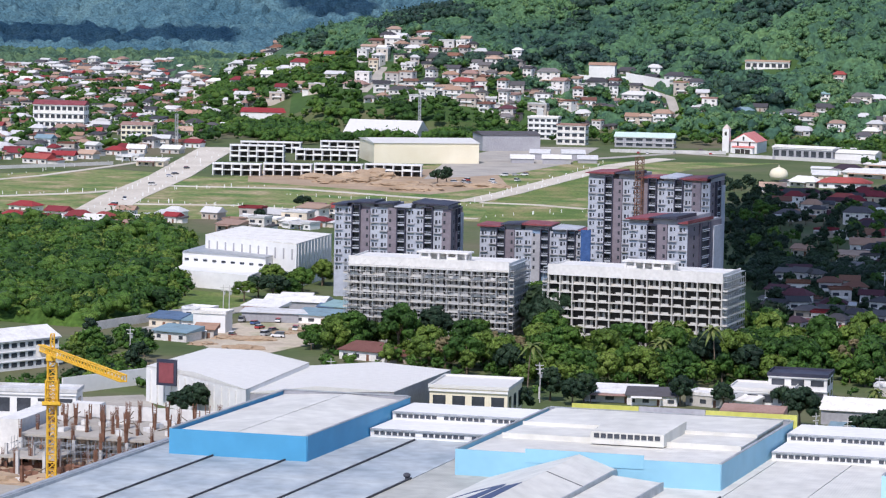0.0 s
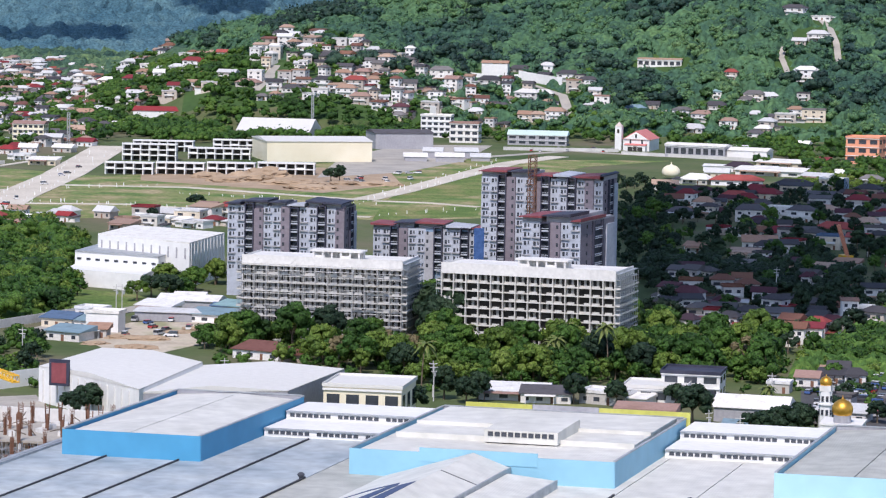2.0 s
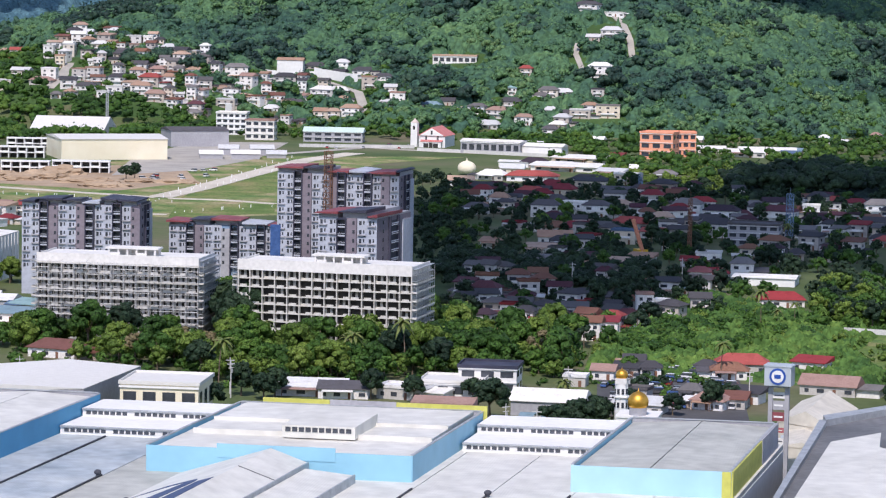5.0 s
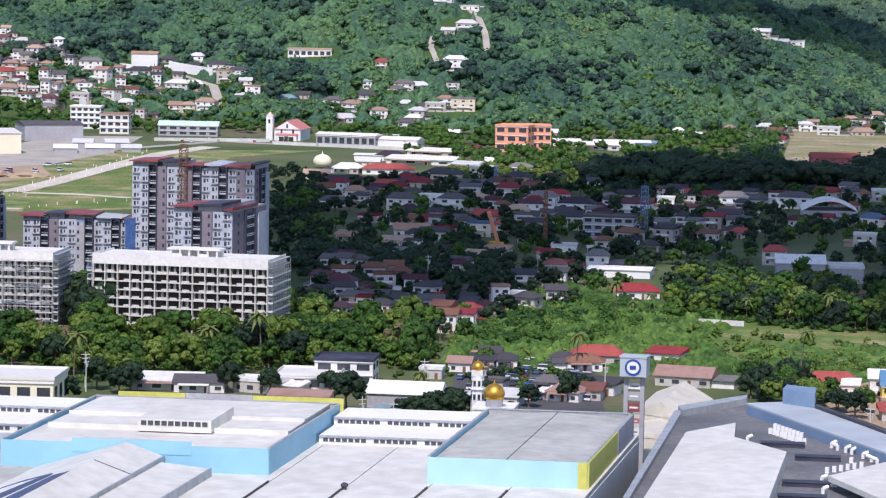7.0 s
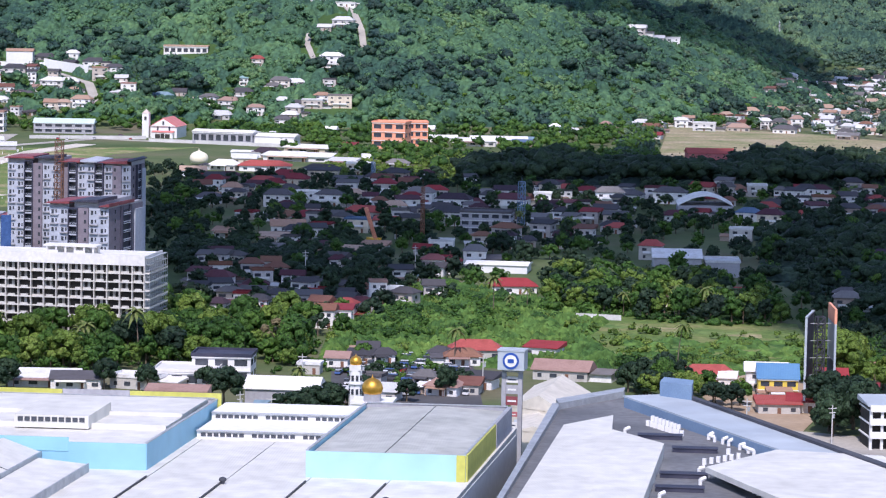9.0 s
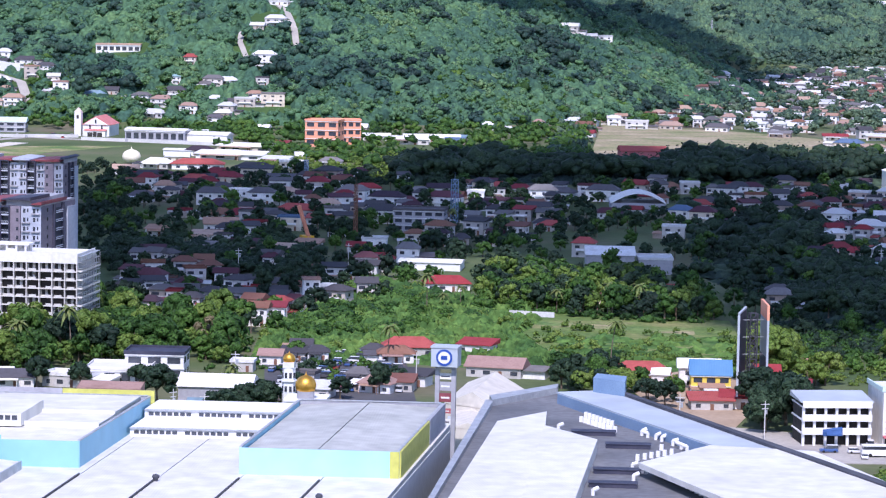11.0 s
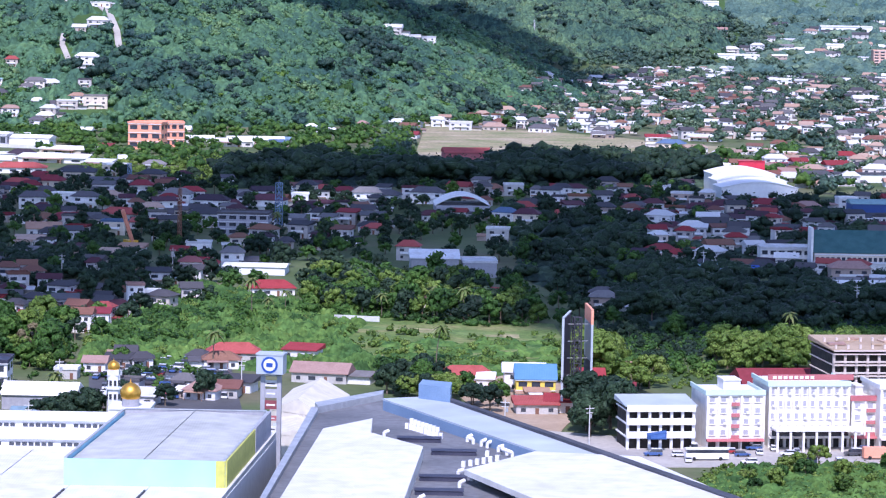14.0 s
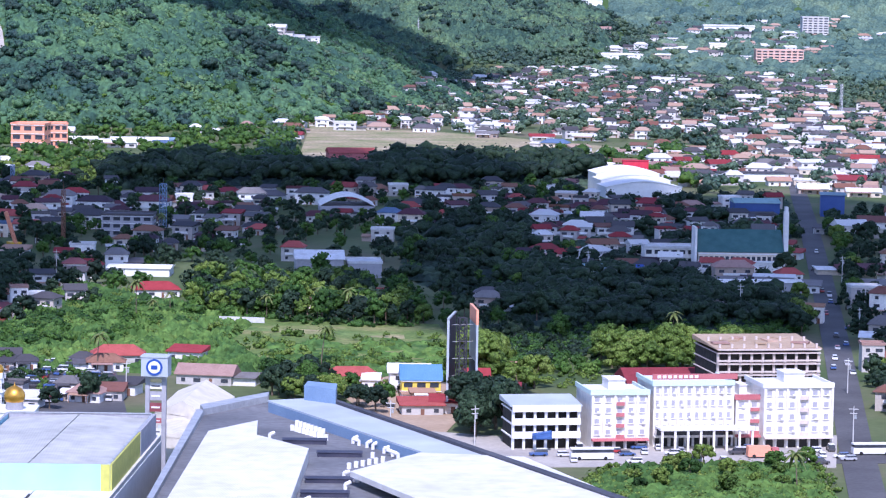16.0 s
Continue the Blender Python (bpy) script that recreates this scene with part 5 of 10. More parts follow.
def billboard(x, y, top):
    t = thing("billboard", x, y, 0, 0, "tall steel billboard tower with two edge-on panels", "billboard")
    part("tower", lattice(bmesh.new(), (0, 0, 0), (0, 0, top - 2), 2.2, 12, 0.2, 0.12), "dark", t)
    dark_panel = part("panel", boxes((-0.3, 0.3, -9, 9, top - 25, top - 1.5)), "navy", t, "dark blue printed panel", at=pose(-3.2, 0, 0, 0, 0, -23))
    part("panel_rim", boxes((-0.34, 0.34, -9.3, -9.01, top - 26, top - 1.2), (-0.34, 0.34, -9.3, 9.3, top - 1.48, top - 1.0)), "palesheet", dark_panel, "pale metal rim")
    p = part("panel", boxes((-0.3, 0.3, -9, 9, top - 26, top - 3.2)), "palesheet", t, "pale blue printed panel", at=pose(3.6, 0, 0, 0, 0, -11))
    part("panel_head", boxes((-0.36, 0.36, -9.0, 9.0, top - 3.18, top + 1.2)), "orange", p, "orange head of the panel")
    part("print", boxes((-0.4, -0.31, -8, 8, top - 20, top - 14), (0.31, 0.4, -8, 8, top - 12, top - 8)), "navy", p)
    part("print", boxes((-0.4, -0.31, -8.5, 8.5, top - 24, top - 17)), "cream", dark_panel)
    for k in range(5):
        part("strut", bm_tube(bmesh.new(), (-3.0, 0, top - 4 - k * 5), (3.4, 0, top - 4 - k * 5), 0.12, n=5), "steel", t)
    keep_clear(x, y, 6)


def lattice_mast(x, y, top, width, mat, label, turn=0, z0=0.0):
    t = thing("lattice_mast", x, y, z0, turn, label, "mast", "masts")
    part("mast", lattice(bmesh.new(), (0, 0, 0), (0, 0, top), width, max(6, int(top / 2.2)), 0.16, 0.09), mat, t)
    part("antenna", bm_tube(bmesh.new(), (0, 0, top), (0, 0, top + 3), 0.08, n=5), mat, t)


POLE = {}


def utility_pole(x, y, turn, label="grey concrete power pole with crossarms", h=11):
    z = ground_z(x, y)
    if label in POLE:
        return copy_thing(POLE[label], pose(x, y, z, 0, 0, turn))
    t = thing("utility_pole", x, y, z, turn, label, "pole", "power poles")
    part("shaft", bm_tube(bmesh.new(), (0, 0, 0), (0, 0, h), 0.2, 0.12, 7), "concrete", t)
    part("crossarm", boxes((-1.3, 1.3, -0.1, 0.1, h - 1.0, h - 0.8), (-1.0, 1.0, -0.1, 0.1, h - 2.2, h - 2.0)), "concrete", t)
    part("transformer", bm_tube(bmesh.new(), (0.5, 0.2, h - 3.6), (0.5, 0.2, h - 2.5), 0.35, n=8), "steel", t)
    POLE[label] = t
    return t


CAR = {}


def vehicle(kind, x, y, turn, label=""):
    """A parked car, van, bus or lorry."""
    m = pose(x, y, ground_z(x, y) + 0.2, 0, 0, turn)
    if kind in CAR:
        return copy_thing(CAR[kind], m)
    dim = {"car": (4.3, 1.75, 0.95, 1.5), "van": (4.8, 1.9, 1.1, 2.0), "bus": (11.5, 2.5, 2.0, 3.2), "lorry": (8.5, 2.5, 2.0, 3.2)}[kind]
    words = {"car": "parked saloon car with dark windows", "van": "parked light van with dark windows", "bus": "white coach with a dark window band", "lorry": "orange lorry with a closed box body"}
    t = new({"car": "car", "van": "van", "bus": "bus", "lorry": "lorry"}[kind])
    t.matrix_basis = m
    tagged(t, label or words[kind], kind, "vehicles")
    l, w, waist, top = dim
    paint = {"bus": "whitewall", "lorry": "orange"}.get(kind, "carpaint")
    bm = bmesh.new()
    if kind in ("car", "van"):
        prof = [(-l / 2, 0.35), (-l / 2, waist * 0.85), (-l * 0.46, waist), (l * 0.2, waist), (l * 0.47, waist * 0.82), (l / 2, waist * 0.6), (l / 2, 0.35)]
    else:
        prof = [(-l / 2, 0.4), (-l / 2, waist), (l / 2, waist), (l / 2, 0.4)]
    sides = [[bm.verts.new((px, s * w / 2, pz)) for px, pz in prof] for s in (-1, 1)]
    bm.faces.new(sides[0])
    bm.faces.new(sides[1][::-1])
    for k in range(len(prof)):
        j = (k + 1) % len(prof)
        bm.faces.new((sides[0][k], sides[1][k], sides[1][j], sides[0][j]))
    part("body", bm, paint, t)
    if kind in ("car", "van"):
        back = -l * 0.44 if kind == "car" else -l * 0.49
        part("cabin", boxes((back, l * 0.1, -w * 0.42, w * 0.42, top - 0.06, top + 0.02)), paint, t)
        bm = bmesh.new()
        lo = [bm.verts.new(p) for p in ((back - 0.1, -w * 0.47, waist), (l * 0.26, -w * 0.47, waist), (l * 0.26, w * 0.47, waist), (back - 0.1, w * 0.47, waist))]
        hi = [bm.verts.new(p) for p in ((back, -w * 0.42, top - 0.06), (l * 0.1, -w * 0.42, top - 0.06), (l * 0.1, w * 0.42, top - 0.06), (back, w * 0.42, top - 0.06))]
        for k in range(4):
            bm.faces.new((lo[k], lo[(k + 1) % 4], hi[(k + 1) % 4], hi[k]))
        part("window_glass", bm, "glass", t)
    elif kind == "bus":
        part("window_band", boxes((-l / 2 + 0.3, l / 2 - 0.1, -w / 2 - 0.01, w / 2 + 0.01, waist, waist + 0.85)), "glass", t)
        part("roof", boxes((-l / 2, l / 2, -w / 2, w / 2, waist + 0.86, top)), "whitewall", t)
    else:
        part("box", boxes((-l / 2, l * 0.22, -w / 2, w / 2, waist + 0.01, top)), "orange", t)
        part("cab", boxes((l * 0.27, l / 2, -w / 2 + 0.1, w / 2 - 0.1, waist + 0.01, top - 0.5)), "redwall", t)
        part("windscreen", boxes((l / 2, l / 2 + 0.03, -w / 2 + 0.2, w / 2 - 0.2, waist + 0.1, top - 0.7)), "glass", t)
    wheel = bmesh.new()
    bm_tube(wheel, (0, -0.12, 0), (0, 0.12, 0), 0.33 if l < 6 else 0.5, n=12)
    wheel = mesh_of("wheel", wheel)
    for px in (-l * 0.31, l * 0.31):
        for s in (-1, 1):
            part("wheel", wheel, "tyre", t, at=pose(px, s * (w / 2 - 0.08), 0.33 if l < 6 else 0.5))
    CAR[kind] = t
    return t


def excavator_crane(x, y, turn):
    t = thing("crawler_crane", x, y, 0, turn, "orange crawler crane with a raised boom", "crane")
    t.matrix_basis = t.matrix_basis @ Matrix.Scale(1.15, 4)
    part("track", boxes((-2.4, -1.4, -3, 3, 0, 1)), "dark", t)
    part("track", boxes((1.4, 2.4, -3, 3, 0, 1)), "dark", t)
    part("house", boxes((-2, 2, -2.5, 3.2, 1.01, 3.4)), "craneyellow", t)
    part("boom", lattice(bmesh.new(), (0, -2.0, 2.5), (-4.5, -3.0, 15), 0.9, 9, 0.2, 0.12), "orange", t)


def retaining_wall(x0, y0, x1, y1, h, label, mat="whitewall", name="retaining_wall"):
    """A straight wall that follows the ground between two points."""
    bm = bmesh.new()
    n = max(2, int(math.hypot(x1 - x0, y1 - y0) / 8))
    dx, dy = x1 - x0, y1 - y0
    s = math.hypot(dx, dy)
    ox, oy = -dy / s * 0.2, dx / s * 0.2
    rings = []
    for k in range(n + 1):
        x, y = x0 + dx * k / n, y0 + dy * k / n
        g = ground_z(x, y)
        rings.append([bm.verts.new((x - ox, y - oy, g - 2)), bm.verts.new((x - ox, y - oy, g + h)), bm.verts.new((x + ox, y + oy, g + h)), bm.verts.new((x + ox, y + oy, g - 2))])
        keep_clear(x, y, 3)
    for a, b in zip(rings, rings[1:]):
        for j in range(4):
            bm.faces.new((a[j], b[j], b[(j + 1) % 4], a[(j + 1) % 4]))
    bm.faces.new(rings[0])
    bm.faces.new(rings[-1][::-1])
    lone(name, bm, mat, 0, 0, 0, 0, label, "wall")


def open_decks(name, label, x, y, turn, w, d, floors, fh, mat, roof, bays):
    """A building of open storeys: slabs and columns before a block painted dark as inside shade."""
    t = thing(name, x, y, 0, turn, label, "building")
    part("inside", boxes((-w / 2 + 0.4, w / 2 - 0.4, 1.6, d - 0.3, 0, floors * fh)), "opening", t, "dark block painted as the shade inside")
    sl = mesh_of("deck", boxes((-w / 2, w / 2, -1.0, d, -0.3, 0.0), (-w / 2, w / 2, -1.0, -0.8, fh * 0.2, fh * 0.36)) if bays > 6 else boxes((-w / 2, w / 2, -1.0, d, -0.35, 0.0), (-w / 2, w / 2, -1.0, -0.8, 0.01, fh * 0.42)))
    for f in range(1, floors + 1):
        part("deck", sl, mat, t, at=pose(0, 0, f * fh))
    col = mesh_of("column", boxes((-0.35, 0.35, -0.25, 0.5, 0, floors * fh - 0.4)))
    for k in range(bays + 1):
        part("column", col, mat, t, at=pose(-w / 2 + 0.4 + (w - 0.8) * k / bays, 0, 0))
    part("side_wall", boxes((w / 2 - 0.3, w / 2 + 0.02, 0.6, d - 0.2, 0, floors * fh - 0.4)), mat, t)
    part("roof", boxes((-w / 2 - 0.5, w / 2 + 0.5, -0.6, d + 0.4, floors * fh + 1.0, (floors * fh + 1.3, floors * fh + 1.3, floors * fh + 2.4, floors * fh + 2.4))), roof, t)
    stub = mesh_of("column_stub", boxes((-0.3, 0.3, -0.3, 0.3, 0, 1.3)))
    if name == "parking_building":
        for k in range(2 * bays):
            part("column_stub", stub, "rust" if k % 3 else mat, t, at=pose(-w / 2 + 1 + (w - 2) * (k % bays) / (bays - 1), 0.4 + (k // bays) * d * 0.5, floors * fh + (1.25 if k < bays else 1.8)))
        for k in range(7):
            part("rubble_patch", boxes((-2.6, 2.6, -1.6, 1.6, 0, (0.6, 0.3, 0.7, 0.5))), "bare" if k % 2 else "roof_rusty", t, at=pose(-w * 0.4 + k * w * 0.13, d * (0.3 + 0.2 * (k % 3)), floors * fh + 1.75, 0, 0, k * 25))
    for k in range(6):
        keep_clear(x + (k / 5 - 0.5) * w, y + d / 2, d * 0.5 + 3)
    return t


def street_front(label, x, y, turn, w, d, h, floors, cols, band, accent, portico=0.0):
    """A white street building with piers between its narrow windows, an awning and perhaps a deep portico."""
    t = thing("street_building", x, y, 0, turn, label, "building", "street buildings")
    fh = h / floors
    part("wall", boxes((-w / 2, w / 2, 0, d, 0, h)), "creamwall", t)
    part("roof_band", boxes((-w / 2 - 0.4, w / 2 + 0.4, -0.7, 0.2, h, h + 1.4), (-w / 2 - 0.4, -w / 2 + 0.1, 0.21, d + 0.3, h, h + 1.2), (w / 2 - 0.1, w / 2 + 0.4, 0.21, d + 0.3, h, h + 1.2)), band, t, "painted roof band")
    part("roof", boxes((-w / 2 + 0.12, w / 2 - 0.12, 0.22, d, h + 0.02, h + 0.4)), "hallroof", t)
    if not portico:
        part("roof_house", boxes((-w * 0.1, w * 0.2, d * 0.4, d * 0.8, h + 0.41, h + 3.0), (-w * 0.11, w * 0.21, d * 0.38, d * 0.82, h + 3.01, h + 3.3)), "dirtywhite", t)
    step = w / cols
    pier = mesh_of("pier", boxes((-0.3, 0.3, -0.55, -0.01, 0, h - 0.1)))
    for k in range(cols + 1):
        part("pier", pier, "creamwall", t, at=pose(-w / 2 + step * k * 0.985 + 0.3, 0, 0))
    pane = mesh_of("window", boxes((-step * 0.2, step * 0.2, -0.1, 0.05, 0, fh * 0.44)))
    sill = mesh_of("sill", boxes((-step * 0.3, step * 0.3, -0.35, -0.01, -0.2, 0)))
    unit = mesh_of("air_conditioner", boxes((-0.4, 0.4, -0.75, -0.36, 0.02, 0.6)))
    rail = mesh_of("balcony", boxes((-step * 0.36, step * 0.36, -0.9, -0.12, -0.1, 0.05), (-step * 0.36, step * 0.36, -0.9, -0.8, 0.06, 0.9)))
    for f in range(1, floors):
        for k in range(cols):
            px, pz = -w / 2 + step * (k + 0.5), f * fh + fh * 0.36
            opened = part("window", pane, ("glass", "greypaint", "bluegrey", "greypaint")[(k * 3 + f) % 4], t, at=pose(px, 0, pz))
            if (k + f) % 3 == 0:
                part("air_conditioner", unit, "dirtywhite", opened, "white wall-hung air conditioner", at=pose(step * 0.1, 0, -0.1))
            part("sill", sill, "dirtywhite", opened)
            if accent and k == cols // 2:
                part("balcony", rail, accent, t, "red balcony", at=pose(px, 0, f * fh + 0.2))
    part("awning", boxes((-w / 2, w / 2, -2.4, -0.65, fh * 0.85, (fh * 0.9, fh * 0.9, fh * 1.05, fh * 1.05))), accent or "creamwall", t, "street awning")
    shop = mesh_of("shop_opening", boxes((-step * 0.38, step * 0.38, -0.1, 0.05, 0.2, fh * 0.75)))
    for k in range(cols):
        part("shop_opening", shop, "opening", t, at=pose(-w / 2 + step * (k + 0.5), 0, 0))
    if portico:
        part("roof_sign", boxes((-w / 2, w / 2 + 1.5, 1.0, 1.5, h + 1.5, h + 3.0)), "redwall", t, "long dull red roof sign")
        bar = mesh_of("lettering_bar", boxes((-0.5, 0.5, -0.1, 0.0, 0, 0.8)))
        for k in range(8):
            part("lettering_bar", bar, "dirtywhite", t, at=pose(-w * 0.42 + k * 1.5, 0.99, h + 1.85))
        part("portico_roof", boxes((-w / 2, w / 2 + 4, -portico, -2.41, fh * 1.7, fh * 1.85), (-w / 2, w / 2 + 4, -portico, -portico + 0.3, fh * 1.86, fh * 2.05)), "dirtywhite", t, "deep flat portico roof")
        post = mesh_of("portico_column", boxes((-0.3, 0.3, -0.3, 0.3, 0, fh * 1.69)))
        for k in range(8):
            part("portico_column", post, "creamwall", t, at=pose(-w / 2 + 0.6 + k * (w + 2.8) / 7, -portico + 0.6, 0))
        part("portico_glazing", boxes((-w / 2 + 0.5, w / 2 - 0.5, -2.6, -2.45, fh * 1.06, fh * 1.66)), "glass", t, "dark glazing under the portico")
    for k in range(6):
        keep_clear(x + (k / 5 - 0.5) * w, y + d / 2, d * 0.5 + 3)
    return t


def ribbed_hall(label, pts, h, low, low_h, court, court_h):
    """A white exhibition hall with upright fins on two sides, and lower wings before it."""
    t = new("exhibition_hall")
    tagged(t, label, "hall")
    prism("hall", pts, 0, h, "whitewall", t)
    prism("roof", pts, h + 0.02, h + 0.5, "roof_white", t, "flat pale roof")
    prism("wing", low, 0, low_h, "whitewall", t)
    prism("wing_roof", [(x * 1.0, y - 0.4) for x, y in low], low_h + 0.02, low_h + 0.5, "steel", t, "grey roof edge")
    prism("court_wall", court, 0, court_h, "whitewall", t)
    fin = mesh_of("fin", boxes((-0.25, 0.25, -0.25, 0.25, 0, h)))
    slit = mesh_of("slit_window", boxes((-0.3, 0.3, -0.3, 0.3, 0, 4.2)))
    for a, b, n, kind in ((pts[1], pts[2], 11, "fin"), (pts[0], pts[1], 11, "slit")):
        for k in range(n):
            u = (k + 0.5) / n
            px, py = a[0] + (b[0] - a[0]) * u, a[1] + (b[1] - a[1]) * u
            if kind == "fin":
                part("fin", fin, "whitewall", t, at=pose(px, py, 0, 0, 0, -20))
            else:
                part("slit_window", slit, "greypaint", t, at=pose(px, py, h - 6, 0, 0, -20))
    for a, b, n in ((low[1], low[2], 4), (low[0], low[1], 9)):
        for k in range(n):
            u = (k + 0.5) / n
            part("wing_window", mesh_of("wing_window", boxes((-0.9, 0.9, -0.3, 0.3, 0, 0.8))), "glass", t, at=pose(a[0] + (b[0] - a[0]) * u, a[1] + (b[1] - a[1]) * u, low_h - 3, 0, 0, -20))
    for poly in (pts, low, court):
        clear_area(poly, 7)


def marker_posts(rows, label):
    """White kerb posts along the unbuilt lots, one mesh."""
    bm = bmesh.new()
    rng = random.Random(6)
    for x0, y0, x1, y1, n in rows:
        for k in range(n):
            x, y = x0 + (x1 - x0) * k / n + rng.uniform(-4, 4), y0 + (y1 - y0) * k / n + rng.uniform(-3, 3)
            h = rng.uniform(0.6, 2.2)
            bm_box(bm, x - 0.18, x + 0.18, y - 0.18, y + 0.18, 0, h)
    lone("marker_post", bm, "whitewall", 0, 0, 0, 0, label, "posts", "", "stuff")


def earth_mound(x, y, rx, ry, h, seed):
    bm = bmesh.new()
    bmesh.ops.create_icosphere(bm, subdivisions=4, radius=1)
    for v in bm.verts:
        k = 1 + 0.35 * noise.noise(v.co * 2.1 + Vector((seed, 0, 0))) + 0.15 * noise.noise(v.co * 6 + Vector((0, seed, 0)))
        v.co = Vector((v.co.x * rx * k, v.co.y * ry * k, max(-0.3, v.co.z * h * k)))
    lone("earth_mound", bm, "bare", x, y, 0.1, 0, "heap of brown excavated earth", "earth heap", "earth heaps")


# ---- clouds ----
cloud(3, [(465, 1775, 104, 205), (400, 1785, 62, 95), (235, 1560, 100, 260), (520, 1370, 205, 238), (388, 1690, 58, 75), (430, 1150, 78, 110), (410, 1085, 82, 62), (325, 1655, 66, 52), (365, 1160, 62, 52), (350, 1245, 46, 58), (152, 1228, 54, 125), (385, 1400, 120, 165), (142, 1400, 48, 140), (205, 1310, 60, 70), (650, 1500, 80, 92), (560, 1545, 60, 62), (464, 1010, 46, 60), (356, 1062, 54, 62), (400, 1052, 50, 50)])
cloud(23, [(600, 2835, 110, 180), (690, 2840, 112, 186), (772, 2825, 88, 178), (860, 3130, 130, 220), (880, 3400, 136, 260), (850, 3650, 128, 250)], "cloud_opaque")
cloud(31, [(-460, 3840, 110, 120), (-330, 3900, 80, 60)])
cloud(37, [(-141, 4189, 60, 110)])

# ---- roads, fields and yards ----
slab("field", "drygrass", [(-283, 1479), (-209, 1512), (-62, 1577), (32, 1566), (74, 1589), (88, 1817), (154, 1973), (213, 2041), (40, 2019), (-131, 1826), (-194, 1877), (-335, 1751)], 0.05, "dry grass field of an unbuilt housing estate")
slab("green_strip", "grass", [(20, 1662), (79, 1733), (86, 1897), (70, 1866), (35, 1742)], 0.06, "green grass lot")
slab("green_strip", "grass", [(17, 1562), (70, 1597), (74, 1653), (22, 1638)], 0.08, "green grass lot")
slab("earth_lot", "bare", [(-110, 1800), (-8, 1731), (36, 1803), (31, 1899), (-9, 1927), (-115, 1884)], 0.09, "bare brown building ground")
slab("earth_lot", "paving", [(-12, 1843), (38, 1895), (78, 2002), (104, 2165), (43, 2159), (1, 2007)], 0.10, "pale gravel lot")
slab("meadow", "grass", [(184, 1056), (218, 1230), (240, 1181), (264, 1126), (328, 1097), (304, 990), (233, 968), (177, 996)], 0.11, "rough green meadow with low growth")
slab("meadow", "drygrass", [(253, 1104), (307, 1069), (304, 1057), (250, 1092)], 0.12, "pale grass path strip")
clear_area([(467, 1870), (592, 2322), (674, 2228), (745, 2065), (718, 1990), (641, 1991), (557, 1966)])
slab("airfield", "airfield", [(467, 1870), (592, 2322), (674, 2228), (745, 2065), (718, 1990), (641, 1991), (557, 1966)], 0.14, "flat pale grass airfield")
slab("yard", "asphalt", [(134, 912), (149, 1016), (196, 1025), (176, 897)], 0.2, "paved lot with parked cars behind the mall")
slab("lawn", "grass", [(-106, 1240), (-76, 1222), (-66, 1191), (-78, 1153), (-100, 1176)], 0.15, "mown green lawn")
slab("yard", "sand", [(-86, 1084), (-72, 1130), (-36, 1135), (-35, 1091), (-66, 1029)], 0.16, "dusty earth yard")
slab("yard", "paving", [(-137, 924), (-88, 946), (-73, 883), (-65, 765), (-113, 760)], 0.17, "concrete building yard")
slab("yard", "paving", [(225, 794), (276, 786), (341, 773), (364, 825), (271, 839), (243, 860)], 0.18, "paved forecourt along the main street")
road("road", "asphalt", [(326, 718), (362, 808), (443, 1006), (556, 1286), (631, 1473), (706, 1663), (786, 1860)], 9.5, 0.2, "straight grey asphalt avenue")
road("road", "asphalt", [(237, 812), (251, 803), (289, 794), (319, 791), (371, 782)], 14, 0.16, "busy asphalt main street")
road("road", "gravelroad", [(-173, 1520), (-168, 1674), (-156, 1832), (-147, 2090)], 24, 0.3, "wide pale unpaved avenue")
marker_posts([(-181, 1519, -150, 2070, 26), (-162, 1521, -141, 2075, 24), (-161, 1647, -53, 1614, 26), (-243, 1669, -89, 1769, 26), (13, 1674, 105, 1965, 24), (18, 1711, 104, 2021, 22), (-259, 1780, -172, 2004, 20), (21, 1594, 73, 1637, 10), (-86, 1713, 22, 1654, 22)], "small white concrete posts along the unbuilt lots")
earth_mound(-53.1, 1814.2, 16, 9, 4.5, 0)
earth_mound(-41.0, 1846.6, 14, 8, 5, 1)
earth_mound(-62.2, 1801.9, 12, 8, 3, 2)
earth_mound(-27.1, 1786.7, 18, 8, 3, 3)
earth_mound(-14.2, 1758.8, 14, 8, 2.5, 4)
earth_mound(-72.8, 1829.6, 10, 6, 3, 5)
earth_mound(4.4, 1794.9, 10, 7, 2, 6)
earth_mound(23.3, 1790.8, 12, 6, 2.5, 7)
vehicle("van", -166.7, 1617.8, 151)
vehicle("van", 6.0, 1815.0, 20)
vehicle("van", -164.7, 1654.3, 103)
vehicle("van", 34.9, 1878.8, 164)
vehicle("van", 10.8, 1818.9, 111)
vehicle("van", 12.5, 1835.0, 139)
vehicle("car", 14.0, 1810.9, 56)
vehicle("van", -159.4, 1755.6, 32)
vehicle("car", 41.6, 1882.7, 3)
vehicle("van", 41.9, 1838.6, 59)
vehicle("car", -155.7, 1820.4, 11)
vehicle("car", -154.2, 1840.6, 33)
vehicle("van", 46.9, 1886.6, 170)
vehicle("car", -151.7, 1889.1, 65)
vehicle("van", 27.0, 1830.8, 112)
vehicle("car", 28.3, 1814.7, 61)
road("road", "gravelroad", [(13, 1687), (35, 1750), (63, 1846), (106, 1989), (142, 2063)], 14, 0.28, "pale unpaved road")
road("road", "gravelroad", [(-241, 1657), (-190, 1696), (-150, 1756), (-82, 1753), (13, 1687)], 7, 0.26, "pale unpaved lane")
